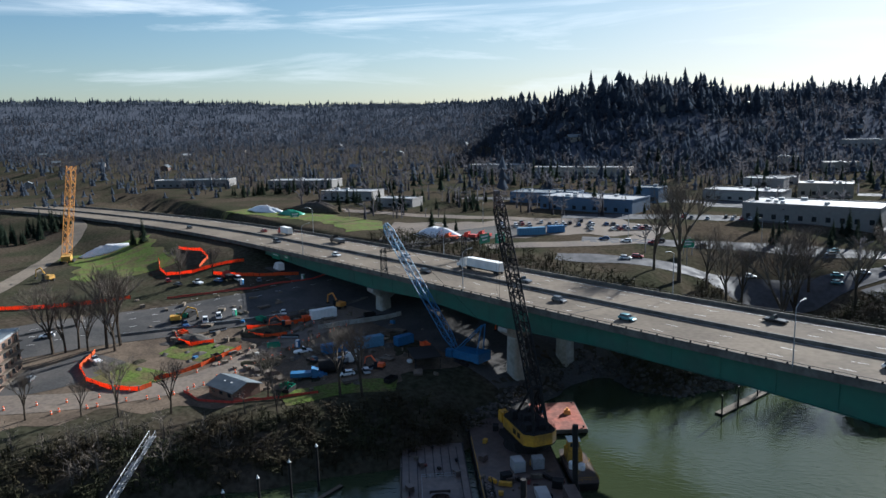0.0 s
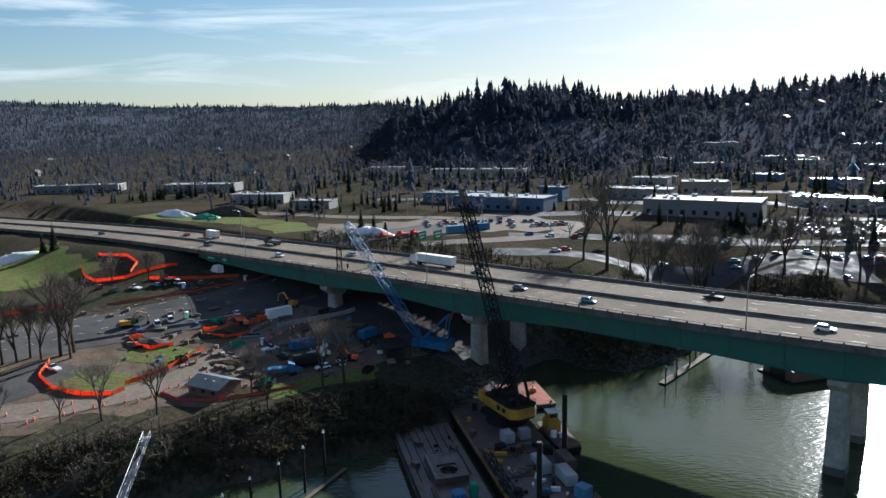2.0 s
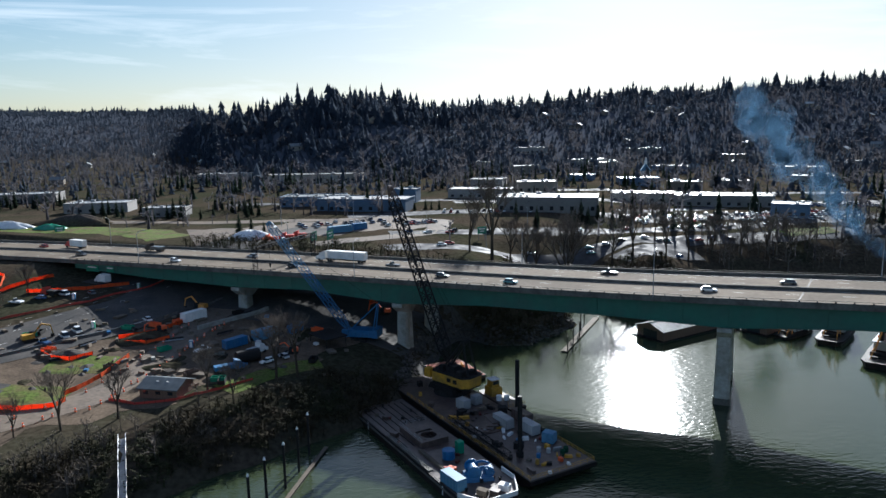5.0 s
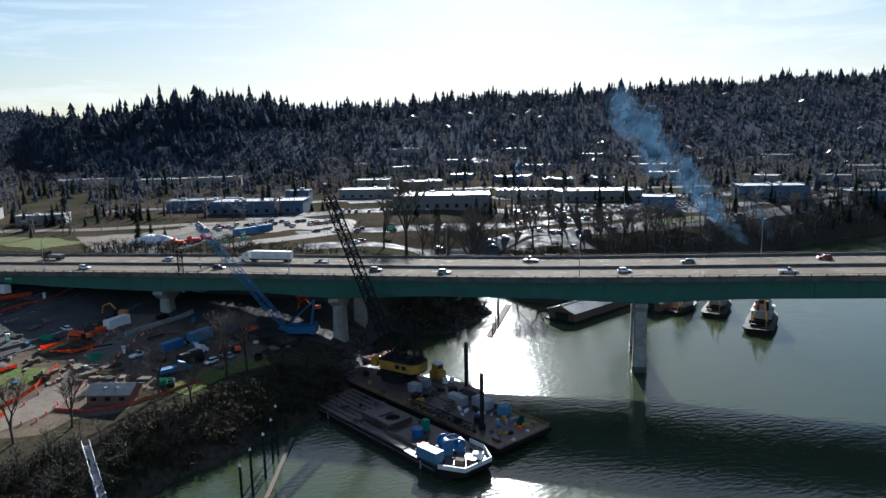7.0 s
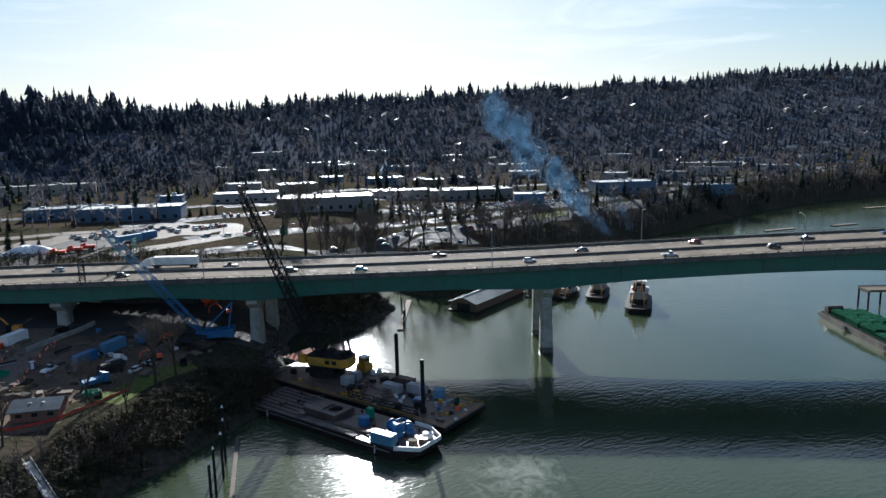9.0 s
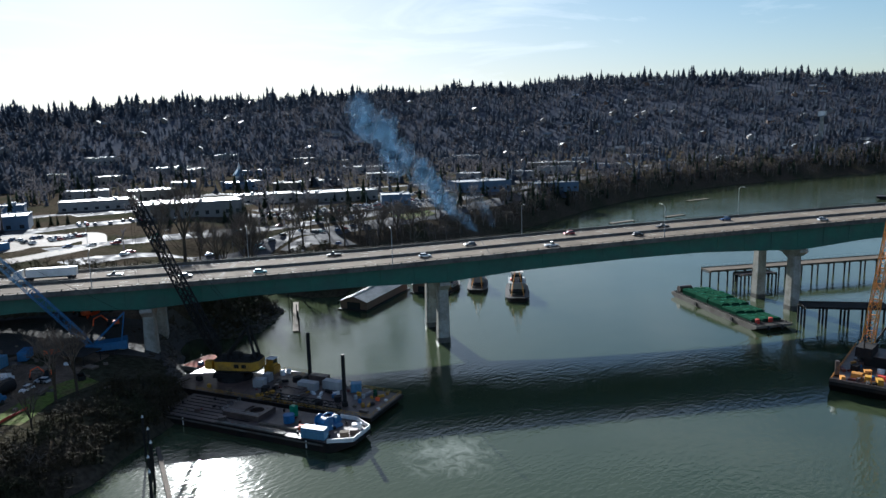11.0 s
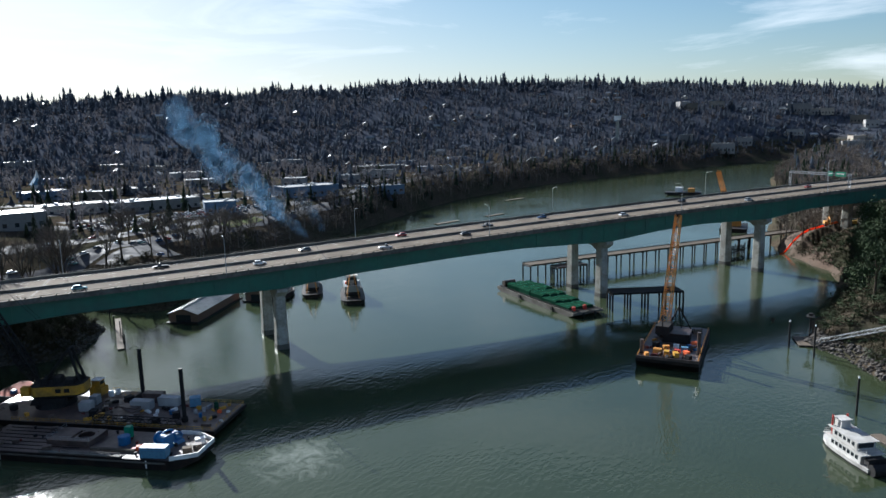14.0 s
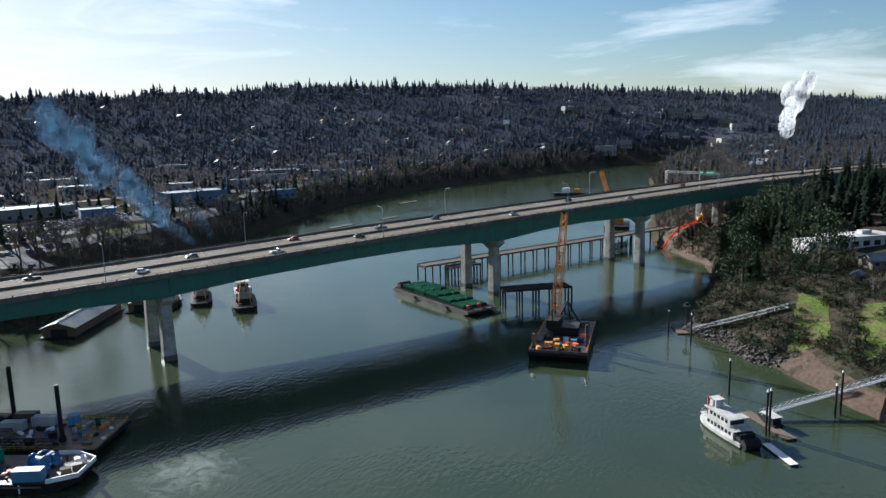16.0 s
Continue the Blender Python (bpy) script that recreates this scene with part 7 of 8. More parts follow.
def block(x, y, turn, w, l, h, wall, roofmat, label, units=3):
    """A flat-roofed commercial building with parapet, windows and roof units."""
    z = gz(x, y)
    t = thing("commercial_building", pose(x, y, z, 0, 0, turn), label, "building", "commercial buildings")
    part("wall", Build().box(0, 0, -2, w, l, h + 2), wall, t)
    part("roof", Build().box(0, 0, h, w - .8, l - .8, .15), roofmat, t)
    b = Build()
    for sx, sy, ax, ay in ((0, l / 2, w, .4), (0, -l / 2, w, .4), (w / 2, 0, .4, l - .8), (-w / 2, 0, .4, l - .8)):
        b.box(sx, sy, h - .02, ax, ay, .7)
    part("roof_parapet", b, wall, t)
    g = random.Random(int(x * 7 + y))
    for i in range(units):
        part("roof_unit", Build().box(g.uniform(-.38, .38) * w, g.uniform(-.38, .38) * l, h + .15, g.uniform(1.5, 3), g.uniform(1.5, 3), g.uniform(.9, 1.6)), GALV, t)
    n = max(2, int(w / 6))
    for i in range(n):
        part("window", Build().box(-w / 2 + (i + .5) * w / n, -l / 2 - .02, h * .15, w / n * .35, .08, h * .28), GLASS, t)
    n = max(2, int(l / 7))
    for i in range(n):
        part("window", Build().box(-w / 2 - .02, -l / 2 + (i + .5) * l / n, h * .15, .08, l / n * .3, h * .28), GLASS, t)
    return t


BLUEWALL = material("blue_grey_wall", (0.07, 0.12, 0.19), 0.7, vary=0.1, grain=0.6)
PALEWALL = material("pale_wall", (0.22, 0.21, 0.20), 0.8, vary=0.1, grain=0.6, per=.3)
block(27, 456, -28, 58, 24, 7.5, BLUEWALL, ROOFWHITE, "long low store with blue walls and a pale roof", 5)
block(-2, 498, -20, 42, 22, 6, BLUEWALL, ROOFGREY, "low blue-grey warehouse with a dark roof", 3)
block(62, 492, -28, 16, 14, 9, BLUEWALL, ROOFGREY, "tall blue-grey shed beside the store", 1)
block(132, 408, -29, 60, 28, 8.5, PALEWALL, ROOFWHITE, "large flat-roofed store with a pale shiny roof", 7)
block(120, 500, -29, 46, 22, 6, PALEWALL, ROOFWHITE, "low flat-roofed store with pale walls", 4)
block(262, 415, -32, 62, 26, 7, PALEWALL, ROOFWHITE, "long low pale commercial block", 6)
block(226, 455, -32, 44, 20, 6, WALLTAN, ROOFWHITE, "low commercial block with a pale roof", 4)
block(378, 360, -34, 48, 26, 8, BLUEWALL, ROOFWHITE, "large box store with blue walls and a pale roof", 5)
block(452, 330, -36, 40, 22, 6, BLUEWALL, ROOFGREY, "low blue-walled shop with grey roof", 3)
block(-140, 520, -10, 40, 20, 6, PALEWALL, ROOFWHITE, "low pale shed among firs", 2)
block(-95, 478, -15, 26, 14, 5, PALEWALL, ROOFWHITE, "small pale building among firs", 1)
block(-215, 620, -5, 60, 22, 6, PALEWALL, ROOFWHITE, "long pale warehouse far off", 3)
block(-330, 640, 5, 70, 20, 6, PALEWALL, ROOFGREY, "long low warehouse far off", 3)
block(20, 700, -15, 90, 20, 7, WALLTAN, ROOFWHITE, "long roof at the foot of the hill", 4)
block(-60, 760, -10, 60, 20, 7, PALEWALL, ROOFWHITE, "long pale roof far up the valley", 3)
g = random.Random(21)
made = 0
while made < 34:
    az, r = radians(g.uniform(18, 84)), g.uniform(480, 980)
    x, y = math.sin(az) * r - 60, math.cos(az) * r
    if float(shore(np.array([x]), np.array([y]))[0]) < 45 or min(abs(x - 130) + abs(y - 408), abs(x - 262) + abs(y - 415), abs(x - 378) + abs(y - 360), abs(x - 226) + abs(y - 455), abs(x - 120) + abs(y - 500), abs(x - 452) + abs(y - 330)) < 62:
        continue
    w, l = g.uniform(16, 44), g.uniform(12, 24)
    pale = g.random() < .65
    block(x, y, -math.degrees(az) + g.uniform(-12, 12), w, l, g.uniform(4.5, 8), g.choice([PALEWALL, WALLTAN, BLUEWALL, PALEWALL]), ROOFWHITE if pale else ROOFGREY, "low commercial building with a " + ("pale shiny" if pale else "grey") + " flat roof", g.randint(1, 4))
    made += 1
# far town by the falls and bridge end
for i in range(22):
    az, r = radians(g.uniform(82, 97)), g.uniform(1150, 1750)
    x, y = math.sin(az) * r - 60, math.cos(az) * r
    if float(shore(np.array([x]), np.array([y]))[0]) < 20:
        continue
    block(x, y, -math.degrees(az) + g.uniform(-25, 25), g.uniform(18, 46), g.uniform(14, 30), g.uniform(8, 20), g.choice([PALEWALL, WALLTAN, PALEWALL]), ROOFWHITE, "pale building of the distant town centre", 2)
made = 0
protos = []
for i, (wall, rf) in enumerate(((PALEWALL, ROOFGREY), (WALLTAN, ROOFGREY), (PALEWALL, ROOFGREY), (WALLTAN, ROOFWHITE), (BRICKBROWN, ROOFGREY))):
    lab = ("pale house with a grey gable roof", "tan house with a grey gable roof", "drab house with a grey gable roof", "tan house with a sunlit pale roof", "brown house with a grey gable roof")[i] + " among trees on the hillside"
    protos.append((wall, rf, lab))
first = {}
while made < 230:
    az, r = radians(g.uniform(10, 100) if made < 200 else g.uniform(-45, 8)), g.uniform(760, 1750)
    x, y = math.sin(az) * r - 60, math.cos(az) * r
    if made < 200 and math.degrees(az) < 22 and r < 900:
        continue
    if float(shore(np.array([x]), np.array([y]))[0]) < 40:
        continue
    k = g.randrange(5)
    turn = -math.degrees(az) + g.choice([0, 90]) + g.uniform(-20, 20)
    if k not in first:
        first[k] = hut(x, y, turn, 9.5, 13, 4.6, 2.8, *protos[k], windows=2)
    else:
        copy_thing(first[k], pose(x, y, gz(x, y), 0, 0, turn))
    made += 1
# church with a pale roof on the slope
t = thing("church", pose(338, 636, gz(338, 636), 0, 0, -30), "small church with a steep pale roof", "church")
part("wall", Build().box(0, 0, -1, 9, 16, 6), WHITE, t)
part("roof", Build().loft([[(-5.2, e, 4.6), (5.2, e, 4.6), (0, e, 12)] for e in (-8.6, 8.6)]), LIGHTBLUE, t)
part("spire", Build().box(0, -6, 5, 2.6, 2.6, 8).prism([(-1.4, -7.4), (1.4, -7.4), (1.4, -4.6), (-1.4, -4.6)], 13, 19, [(-.05, -6.05), (.05, -6.05), (.05, -5.95), (-.05, -5.95)]), WHITE, t)
# slender observation tower
t = thing("observation_tower", pose(1130, 236, gz(1130, 236)), "slender pale lift tower with a wider top", "tower")
part("shaft", Build().box(0, 0, -2, 5, 5, 42), PIER, t)
part("head", Build().box(0, 0, 36, 12, 9, 7), WHITE, t)
part("walkway", Build().box(-14, 0, 34, 28, 3, 2), GALV, t)
# houses over the near bank
t = thing("flat_house", pose(215, -82, gz(215, -82), 0, 0, -62), "low white modern house with a flat roof", "house", "houses")
part("wall", Build().box(0, 0, -3, 30, 12, 8), CREAM, t)
part("wing", Build().box(-20, 2, -3, 12, 10, 6.5), CREAM, t)
part("roof", Build().box(0, 0, 5, 31, 13, .4), CREAM, t)
part("wing_roof", Build().box(-20, 2, 3.5, 12.6, 10.6, .35), CREAM, t)
part("chimney", Build().box(4, 0, 5.4, 5, 3, 1.6), CREAM, t)
for i in range(5):
    part("window", Build().box(-11 + i * 5.5, -6.02, 1.2, 3.2, .1, 2.2), GLASS, t)
hut(168, -78, 20, 8, 11, 3, 2, WALLTAN, ROOFGREY, "grey-roofed cottage on the wooded bank")
hut(150, -66, 60, 3, 4, 2.4, .8, LIGHTBLUE, ROOFGREY, "small pale blue garden shed", "garden_shed", 1)
hut(150, -92, 40, 9, 12, 3, 2.2, WALLTAN, ROOFGREY, "grey-roofed house behind bare trees")
# car parks
n = 0
g = random.Random(8)
for (x0, y0), (x1, y1), rows, step in (((168, 374), (300, 350), 5, 3.2), ((-20, 392), (40, 402), 3, 3.4), ((20, 380), (55, 386), 2, 3.4), ((140, 301), (160, 306), 2, 4.5), ((310, 392), (410, 350), 3, 3.6), ((70, 424), (150, 398), 2, 4.0)):
    d = Vector((x1 - x0, y1 - y0)).normalized()
    c = Vector((-d.y, d.x))
    for row in range(rows):
        for i in range(int(math.hypot(x1 - x0, y1 - y0) / step)):
            if g.random() < .50:
                continue
            x, y = x0 + d.x * i * step + c.x * (row - rows / 2) * 6.4, y0 + d.y * i * step + c.y * (row - rows / 2) * 6.4
            park(x, y, math.degrees(math.atan2(c.y, c.x)) - 90 + g.uniform(-3, 3), g.choice([0, 0, 1, 1, 2, 3, 4, 5]), where="in the car park", group="car park cars")
for i in range(40):
    f = g.random()
    x, y = (np.interp(f, [0, .2, .5, 1], [15, 110, 210, 410]), np.interp(f, [0, .2, .5, 1], [349, 344, 335, 344])) if i % 2 else (np.interp(f, [0, .3, .6, 1], [12, 130, 230, 420]), np.interp(f, [0, .3, .6, 1], [312, 320, 314, 326]))
    park(float(x), float(y) + (2 if i % 4 < 2 else -2), -95 + 180 * (i % 2), i, where="on the road", group="cars on the roads")
container("blue_trailer", pose(-3, 362, gz(-3, 362) + .15, 0, 0, -70), 13, 2.8, 3.4, LIGHTBLUE, "long pale blue trailer in the yard behind the bridge")
container("blue_trailer", pose(8, 368, gz(8, 368) + .15, 0, 0, -70), 8, 2.8, 3.2, BLUE, "blue trailer in the yard behind the bridge")
for x, y, c in ((-30, 350, RED), (-24, 353, RED), (-38, 345, ORANGE)):
    lorry(pose(x, y, gz(x, y) + .15, 0, 0, 70), c, c, "red works truck in the yard", 7, low=True)
# light poles of the yards
g = random.Random(30)
pole = None
for x, y in ((60, 318), (100, 322), (150, 330), (200, 318), (250, 316), (40, 352), (95, 352), (160, 344), (230, 340), (10, 400), (-30, 395), (180, 372), (240, 360), (300, 345), (360, 320)):
    m = pose(x, y, gz(x, y), 0, 0, g.uniform(0, 360))
    if pole is None:
        pole = thing("light_pole", m, "tall grey light pole beside the road", "light pole", "light poles")
        part("pole", Build().tube((0, 0, 0), (0, 0, 11), .14, 6, .08), GALV, pole)
        part("arm", Build().tube((0, 0, 10.8), (0, 2.2, 11.2), .06, 5), GALV, pole)
        part("lamp_head", Build().box(0, 2.5, 11.1, .3, .8, .15), GALV, pole)
    else:
        copy_thing(pole, m)

# ---- trees and scrub near the camera ----


def branching(seed, h=14.0, depth_max=5, spread=0.55):
    """A leafless tree: a tapered trunk, limbs and fine twigs. Returns trunk and crown."""
    g = random.Random(seed)
    trunk, crown = Build(), Build()

    def grow(a, d, l, r, level):
        b = a + d * l
        (trunk if level < 2 else crown).tube(a, b, r, 6 if level < 2 else 3, r * 0.68)
        if level == depth_max:
            for _ in range(3):
                w = (d + Vector((g.uniform(-1, 1), g.uniform(-1, 1), g.uniform(-.3, .8))) * .7).normalized()
                crown.tube(b, b + w * l * .8, r * .5, 3, .008)
            return
        for _ in range(3 if level else 4):
            w = (d + Vector((g.uniform(-1, 1), g.uniform(-1, 1), g.uniform(-.25, .7))) * spread * (1 + .12 * level)).normalized()
            grow(a + d * l * g.uniform(.6, 1.0), w, l * g.uniform(.6, .82), r * .6, level + 1)

    grow(Vector((0, 0, -0.3)), Vector((g.uniform(-.06, .06), g.uniform(-.06, .06), 1)).normalized(), h * 0.30, h * 0.018, 0)
    return trunk, crown


def bare_trees(spots, label, variants=3, h=14.0, spread=0.55, deep=5):
    protos_ = []
    for i, (x, y, k) in enumerate(spots):
        m = pose(x, y, gz(x, y), 0, 0, i * 67.0) @ Matrix.Scale(k, 4)
        if len(protos_) < variants:
            t = thing("bare_tree", m, label, "tree", "bare trees")
            a, c = branching(i + int(h * 3), h, deep, spread)
            part("trunk", a, BARK, t)
            part("crown", c, TWIG, t, "fine leafless twigs")
            protos_.append(t)
        else:
            copy_thing(protos_[i % variants], m)


bare_trees([(-43.3, 204.0, 1.75), (-37.3, 204.4, 1.8), (-62.0, 200.0, .7), (-83, 188, .7), (-95, 184, .8), (-55, 190, .6)], "leafless spreading tree above the river bank", 2, 14, .5)
bare_trees([(-135.9, 217.4, 1.4), (-133.7, 220.6, 1.5), (-130.3, 220.2, 1.4), (-126.5, 224.0, 1.5), (-123.8, 227.0, 1.4), (-122.4, 222.2, 1.2), (-138.8, 215.5, 1.3), (-117, 178, .7), (-105, 183, .6), (-144.0, 297.0, .8), (-129.2, 297.3, .7)], "tall leafless tree with upright limbs", 3, 15, .38)
bare_trees([(70, 292, 1.9), (76, 296, 2.0), (64, 297, 1.8), (88, 291, 1.7), (54, 293, 1.6), (96, 303, 1.6), (112, 292, 1.1), (125, 296, 1.1), (140, 292, 1.0), (155, 296, 1.1), (170, 299, 1.0), (185, 297, 1.1), (46, 300, 1.1), (200, 296, 1.0), (215, 297, 1.0), (104, 316, 1.1), (150, 318, .9)], "tall leafless river-bank tree beyond the bridge", 3, 15, .45)
bare_trees([(120, -58, .9), (106, -52, .7), (128, -66, .9), (140, -62, .8), (96, -70, .9), (110, -76, .9), (158, -60, .8), (176, -56, .8), (150, -80, 1.0), (186, -62, .8), (88, -80, .8)], "leafless garden tree on the bank", 3, 12, .6)


def needles(h, seed, dense=26):
    """A fir close enough to show its boughs: drooping tapered sprays in whorls round a thin trunk."""
    g = np.random.default_rng(seed)
    v, f = [], []
    for i in range(dense):
        z = h * (0.06 + 0.92 * i / dense)
        r = h * 0.19 * (1 - i / dense) ** 0.85 + 0.15
        for j in range(9):
            a = g.uniform(0, 6.28)
            k = r * g.uniform(.6, 1.15)
            tip = np.array((k * math.cos(a), k * math.sin(a), z - k * g.uniform(.15, .45)))
            root = np.array((0, 0, z + .25 * k))
            side = np.array((-math.sin(a), math.cos(a), 0)) * k * g.uniform(.18, .3)
            mid = (root * .45 + tip * .55)
            drop = np.array((0, 0, -.12 * k))
            o = len(v)
            v += [root, mid + side + drop, tip, mid - side + drop, mid + (0, 0, .08 * k)]
            f += [(o, o + 1, o + 4), (o + 1, o + 2, o + 4), (o + 2, o + 3, o + 4), (o + 3, o, o + 4)]
    return np.array(v), np.array(f)


def fir_trees(spots, label, group="conifers"):
    made_ = []
    for i, (x, y, h) in enumerate(spots):
        m = pose(x, y, gz(x, y), 0, 0, i * 73.0) @ Matrix.Scale(h / 20, 4)
        if len(made_) < 3:
            t = thing("fir_tree", m, label, "tree", group)
            part("trunk", Build().tube((0, 0, -.5), (0, 0, 18), .35, 7, .05), BARK, t)
            v, f = needles(20, i + 40)
            part("crown", triangles("crown", v, f, CONIFER), CONIFER, t, "dark green needle boughs")
            made_.append(t)
        else:
            copy_thing(made_[i % 3], m)


g = random.Random(17)
spots = [(-202, 361, 15), (-206, 358, 12), (-52, 371, 13), (-46, 374, 14), (-40, 371, 12)]
spots += [(g.uniform(-140, -40), g.uniform(440, 500), g.uniform(12, 20)) for _ in range(34)]
spots += [(g.uniform(98, 165), g.uniform(375, 392) - (0.45 * (g.uniform(98, 165) - 98)), g.uniform(10, 19)) for _ in range(22)]
spots += [(60 + g.uniform(-14, 14), 440 + g.uniform(-6, 6), g.uniform(9, 14)) for _ in range(5)]
spots += [(g.uniform(-318, -290), g.uniform(372, 428), g.uniform(13, 24)) for _ in range(26)] + [(g.uniform(-255, -120), 560 + g.uniform(-28, 28), g.uniform(12, 20)) for _ in range(40)]
spots = [(x, y, h) for x, y, h in spots if abs(x - 27) + abs(y - 456) > 30 and abs(x - 132) + abs(y - 408) > 34]
fir_trees(spots, "dark green fir tree among the roads and stores")
spots = [(x, y, h) for x, y, h in ((g.uniform(190, 330), 0, g.uniform(13, 24)) for _ in range(70)) for y in (-0.12 * (x - 190) - 34 - g.uniform(0, 42),) if not (182 < x < 242 and y > -108)]
spots += [(g.uniform(330, 420), g.uniform(-150, -90), g.uniform(16, 28)) for _ in range(26)] + [(g.uniform(170, 205), g.uniform(-40, -28), g.uniform(9, 16)) for _ in range(9)]
spots += [(g.uniform(246, 345), g.uniform(-150, -82), g.uniform(18, 30)) for _ in range(46)] + [(g.uniform(190, 245), g.uniform(-145, -116), g.uniform(14, 22)) for _ in range(14)]
fir_trees(spots, "tall dark evergreen on the wooded east bank", "east bank evergreens")


def leafy(n, seed, size=.16):
    """A loose crown of leaf-sized clumps one metre across, open and uneven."""
    g = np.random.default_rng(seed)
    v, f = [], []
    lobes = g.normal(size=(6, 3)) * (.24, .24, .16) + (0, 0, .42)
    for i in range(n):
        c = lobes[i % 6] + g.normal(size=3) * (.13, .13, .12)
        c[2] = max(c[2], .03)
        for _ in range(2):
            a, b_ = g.normal(size=3), g.normal(size=3)
            a, b_ = a / np.linalg.norm(a) * size * g.uniform(.4, 1), b_ / np.linalg.norm(b_) * size * g.uniform(.4, 1)
            o = len(v)
            v += [c, c + a, c + b_]
            f.append((o, o + 1, o + 2))
    return np.array(v), np.array(f)


def along_shore(n, x0, x1, y0, y1, d0, d1, test=lambda x, y: np.ones(x.shape, bool)):
    x, y = rng.uniform(x0, x1, n), rng.uniform(y0, y1, n)
    d = shore(x, y)
    keep_ = (d > d0) & (d < d1) & test(x, y)
    return x[keep_], y[keep_]


CROWN = [leafy(900, 120 + i, .065) for i in range(3)]
g = random.Random(9)
made_ = []
for i in range(46):
    x = g.uniform(172, 318)
    y = -0.12 * (x - 190) - 30 - g.uniform(0, 40)
    if 182 < x < 242 and y > -108:
        continue
    h = g.uniform(8, 17)
    m = pose(x, y, gz(x, y), 0, 0, i * 51.0) @ Matrix.Scale(h / 10, 4)
    if len(made_) < 3:
        t = thing("ivy_tree", m, "rounded dark tree smothered in ivy on the bank", "tree", "ivy trees")
        part("trunk", Build().tube((0, 0, -.3), (.2, .1, 5), .3, 7, .15).tube((.1, 0, 3), (1.4, .5, 7), .14, 5, .05).tube((.1, 0, 3.5), (-1.2, -.8, 7.4), .14, 5, .05), BARK, t)
        v, f = CROWN[len(made_)]
        part("crown", triangles("crown", v * np.array((8.0, 8.0, 10.5)) + np.array((0, 0, 1.2)), f, IVY), IVY, t, "dense dark ivy leaves")
        made_.append(t)
    else:
        copy_thing(made_[i % 3], m)
BUSH = [twiggy(9, 60 + i, .55, 2.8) for i in range(6)]
LEAF = [leafy(64, 80 + i, .19) for i in range(5)]
not_gang = lambda x, y: (np.abs(x + 79) > 2.4) & ((x < -58) | (y < 205))
x, y = along_shore(15000, -240, 5, 60, 222, .5, 21, not_gang)
scatter("bank_scrub", BUSH, zip(x, y, ground(x, y) - .2), rng.uniform(1.6, 4.6, len(x)), SHRUB, "tangled brown winter scrub on the river bank", "scrub", rng.uniform(1.2, 1.9, len(x)))
x, y = along_shore(5000, -240, 5, 60, 222, 2, 18, not_gang)
scatter("bank_brambles", LEAF, zip(x, y, ground(x, y) - .2), rng.uniform(1.0, 2.2, len(x)), SHRUB, "low dull bramble clumps on the river bank", "scrub", rng.uniform(1.4, 2.4, len(x)))
x, y = along_shore(900, -240, -60, 60, 200, 6, 24)
scatter("bank_saplings", BARE, zip(x, y, ground(x, y) - .2), rng.uniform(4, 9, len(x)), TWIG, "thin leafless saplings on the river bank", "saplings", rng.uniform(.9, 1.3, len(x)))
x, y = along_shore(3200, 28, 140, 232, 300, 1, 26)
scatter("point_scrub", BUSH, zip(x, y, ground(x, y) - .2), rng.uniform(1.5, 4, len(x)), SHRUB, "brown scrub on the point beneath the bridge", "scrub", rng.uniform(1.2, 1.9, len(x)))
u_, p_ = rng.uniform(-215, -48, 420), rng.uniform(43, 66, 420)
x, y = BO[0] + BU[0] * u_ + BN[0] * p_, BO[1] + BU[1] * u_ + BN[1] * p_
scatter("embankment_scrub", BUSH, zip(x, y, ground(x, y) - .2), rng.uniform(2, 6, len(x)), SHRUB, "brown scrub on the embankment beyond the bridge", "scrub", rng.uniform(1.1, 1.7, len(x)))
lawn = lambda x, y: ~((x < 112) & (shore(x, y) < 9)) & ~(((x > 116) & (x < 146) & (y < -43) & (y > -53) & (ripple(x * 5, y * 5) > -.35)) | ((x > 96) & (x < 128) & (y < -58) & (y > -68) & (ripple(x * 5, y * 5) > -.3))) & ((x - 60) * .47 + (y + 24) * .88 > -900)
x, y = along_shore(10000, 20, 330, -150, 0, 2, 60, lawn)
scatter("east_scrub", BUSH, zip(x, y, ground(x, y) - .2), rng.uniform(1.2, 4.2, len(x)), SHRUB, "brown winter scrub on the east bank", "scrub", rng.uniform(1.2, 1.9, len(x)))
x, y = along_shore(4200, 20, 330, -150, 0, 3, 55, lawn)
scatter("east_brambles", LEAF, zip(x, y, ground(x, y) - .2), rng.uniform(1.2, 3.2, len(x)), IVY, "green ivy and bramble clumps on the east bank", "scrub", rng.uniform(1.2, 2.0, len(x)))
x, y = along_shore(4000, 330, 1250, -190, 40, 3, 90)
x2, y2 = along_shore(9000, 170, 1250, -40, 345, 3, 40, lambda a, b: (a - 60) * .636 + (b - 175) * .772 > 40)
x, y = np.concatenate([x, x2]), np.concatenate([y, y2])
scatter("river_woods", BARE, zip(x, y, ground(x, y) - .3), rng.uniform(7, 16, len(x)), TWIG, "leafless brown woods along the river banks", "woods", rng.uniform(1.0, 1.5, len(x)))
x, y = along_shore(1500, 330, 1250, -190, 330, 4, 60, lambda a, b: (a - 60) * .636 + (b - 175) * .772 > 40)
scatter("river_firs", FIRS, zip(x, y, ground(x, y) - .3), rng.uniform(8, 20, len(x)), CONIFER, "dark conifers along the far river banks", "forest")
x, y = polar(1400, -60, 110, 380, 760, .8)
p = (x - BO[0]) * BN[0] + (y - BO[1]) * BN[1]
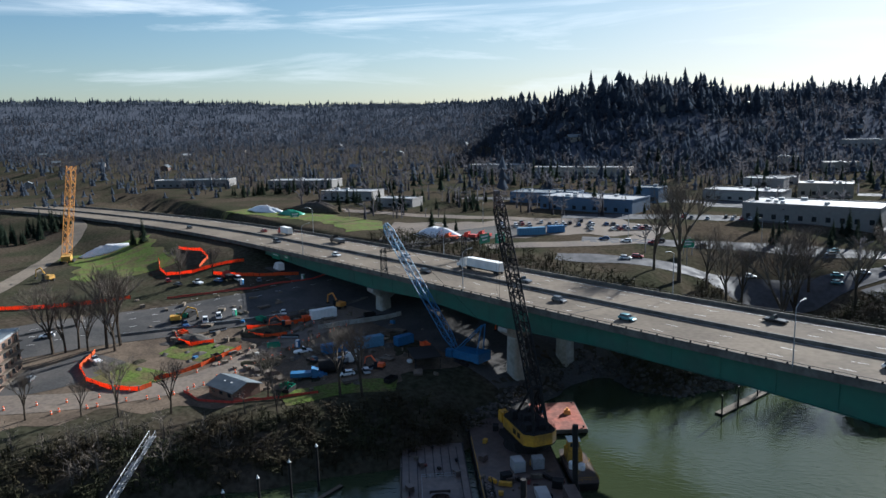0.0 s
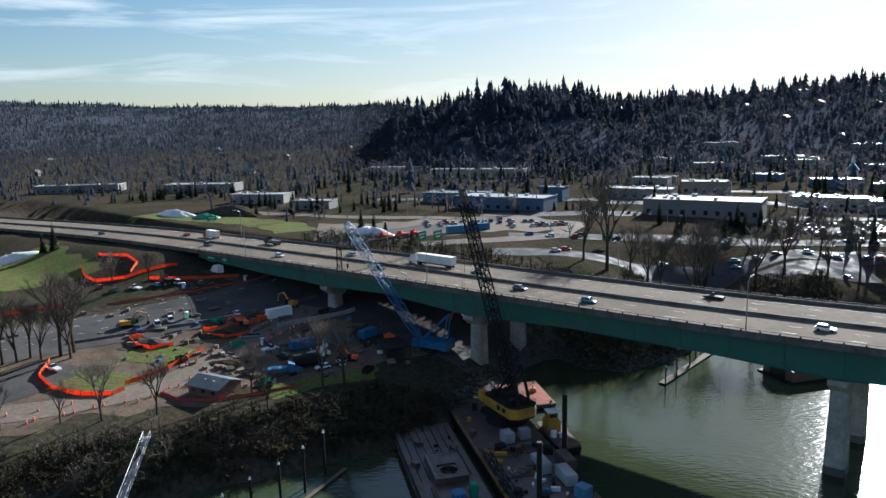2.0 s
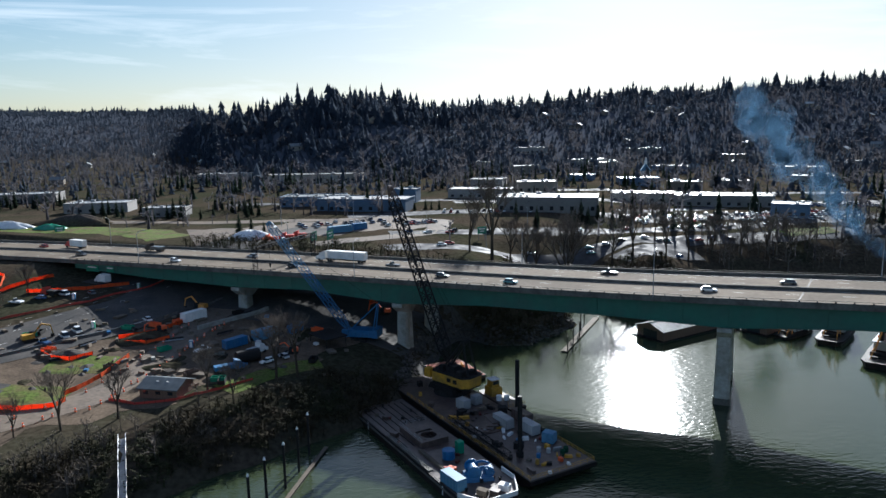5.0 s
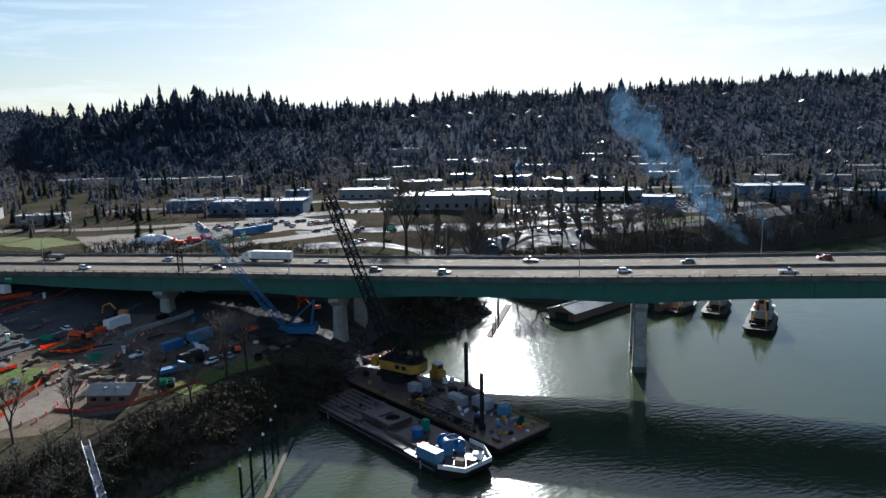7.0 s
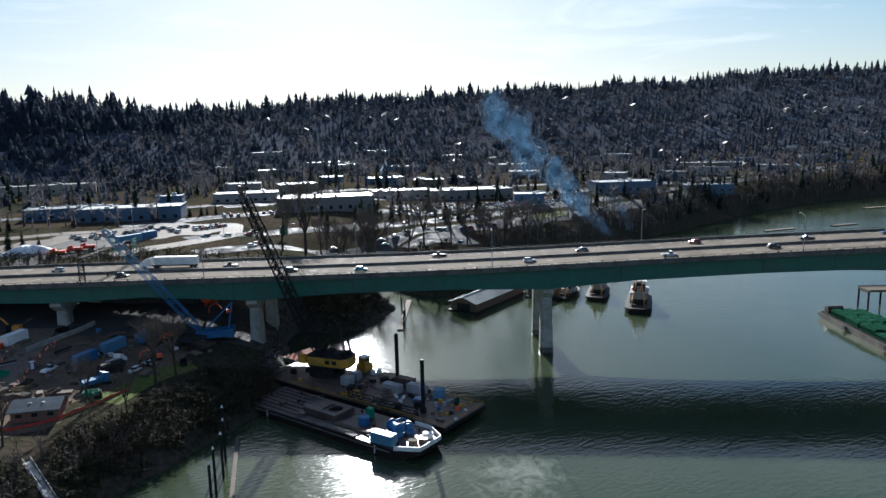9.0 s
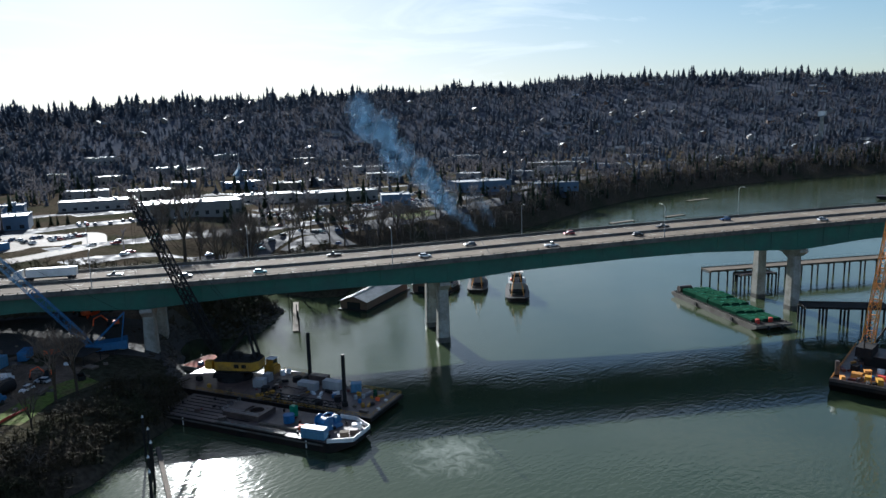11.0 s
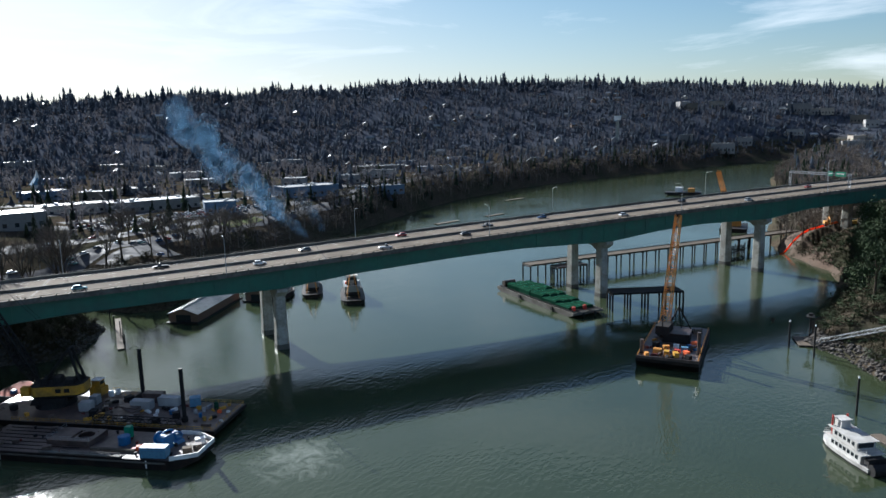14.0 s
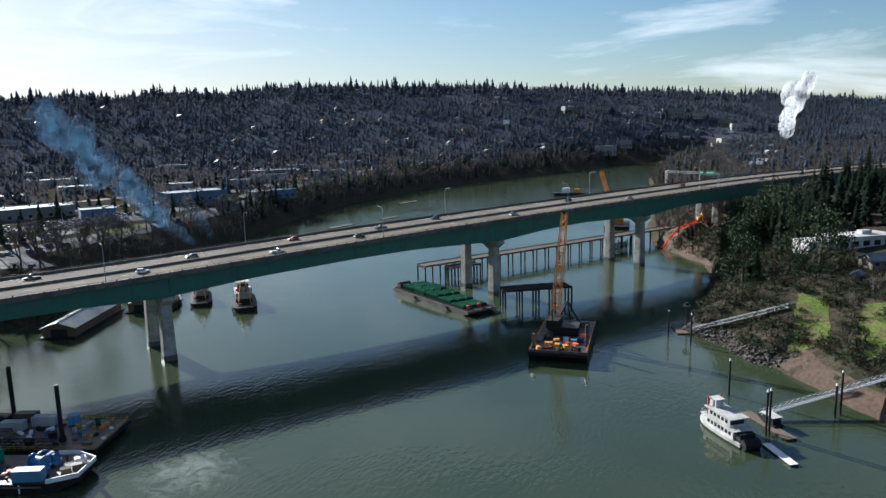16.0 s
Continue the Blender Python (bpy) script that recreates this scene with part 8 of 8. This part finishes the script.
keep = (shore(x, y) > 20) & (p > 190) & (ripple(x * .9, y * .9) > .1)
x, y = x[keep], y[keep]
scatter("town_firs", FIRS, zip(x, y, ground(x, y) - .3), rng.uniform(9, 20, len(x)), CONIFER, "dark conifers scattered through the town", "trees")


def stones(seed):
    g = np.random.default_rng(seed)
    a = (1 + 5 ** .5) / 2
    v = np.array([(-1, a, 0), (1, a, 0), (-1, -a, 0), (1, -a, 0), (0, -1, a), (0, 1, a), (0, -1, -a), (0, 1, -a), (a, 0, -1), (a, 0, 1), (-a, 0, -1), (-a, 0, 1)], float)
    v *= g.uniform(.7, 1.25, (12, 1)) * np.array((.5, .42, .32)) / 1.9
    f = np.array([(0, 11, 5), (0, 5, 1), (0, 1, 7), (0, 7, 10), (0, 10, 11), (1, 5, 9), (5, 11, 4), (11, 10, 2), (10, 7, 6), (7, 1, 8), (3, 9, 4), (3, 4, 2), (3, 2, 6), (3, 6, 8), (3, 8, 9), (4, 9, 5), (2, 4, 11), (6, 2, 10), (8, 6, 7), (9, 8, 1)])
    return v, f


STONE = [stones(i) for i in range(5)]
x, y = along_shore(7000, -10, 90, 200, 262, -.8, 6)
x2, y2 = along_shore(5000, 110, 160, -60, 0, -.8, 5)
x, y = np.concatenate([x, x2]), np.concatenate([y, y2])
scatter("riprap", STONE, zip(x, y, ground(x, y) + .1), rng.uniform(.7, 2.0, len(x)), ROCK, "grey riprap boulders along the water's edge", "rocks")


# ---- smoke and steam ----
def vapour(name, colour, thick, scale):
    m = bpy.data.materials.new(name)
    m.use_nodes = True
    t = m.node_tree
    b = t.nodes["Principled BSDF"]
    b.inputs["Base Color"].default_value, b.inputs["Roughness"].default_value = (*colour, 1), 1.0
    b.inputs["Specular IOR Level"].default_value = 0
    n = t.nodes.new("ShaderNodeTexNoise")
    n.inputs["Scale"].default_value, n.inputs["Detail"].default_value = scale, 5
    geo = t.nodes.new("ShaderNodeNewGeometry")
    r = t.nodes.new("ShaderNodeMapRange")
    r.inputs["From Min"].default_value, r.inputs["From Max"].default_value, r.inputs["To Max"].default_value = .36, .78, thick
    t.links.new(geo.outputs["Position"], n.inputs["Vector"])
    t.links.new(n.outputs["Fac"], r.inputs["Value"])
    t.links.new(r.outputs["Result"], b.inputs["Alpha"])
    return m


def puff_mesh(b, c, r, g):
    me_ = bmesh.new()
    bmesh.ops.create_icosphere(me_, subdivisions=3, radius=1.0)
    pts = [Vector(c) + Vector((q.co.x * r * .8, q.co.y * r * .8, q.co.z * r * 1.15)) * (1 + .22 * noise.noise(q.co * 1.7 + Vector(c) * .1)) for q in me_.verts]
    me_.verts.index_update()
    b.add(pts, [[q.index for q in face.verts] for face in me_.faces])
    me_.free()


def plume(name, m0, drift, size0, size1, count, mat, label, category, seed, bend=0.0):
    g = random.Random(seed)
    t = thing(name, Matrix(), label, category)
    for i in range(count):
        f = i / (count - 1)
        r = size0 + (size1 - size0) * f ** .8
        c = Vector(m0) + Vector(drift) * f + Vector((bend * math.sin(3.1 * f), 0, 0)) + Vector((g.uniform(-1, 1), g.uniform(-1, 1), g.uniform(-.4, .4))) * r * .75
        b = Build()
        puff_mesh(b, c, r * g.uniform(.65, 1.15), g)
        part("puff", b, mat, t, smooth=True).visible_shadow = False


BLUE_SMOKE = vapour("blue_smoke", (.42, .62, .80), .19, .13)
plume("smoke_plume", (262, 281, 8), (-32, 68, 80), 2.6, 11.5, 42, BLUE_SMOKE, "thin blue smoke that drifts up from the far bank", "smoke", 2, -5)
plume("smoke_wisp", (286, 284, 10), (10, 22, 16), 2.5, 5.0, 9, vapour("faint_smoke", (.42, .62, .80), .09, .16), "faint blue wisp of smoke above the far bank", "smoke", 5)
plume("steam_plume", (1262, -232, 44), (70, -40, 92), 8, 18, 26, vapour("white_steam", (.80, .80, .80), .7, .022), "white steam that billows above the far mill", "steam", 4)
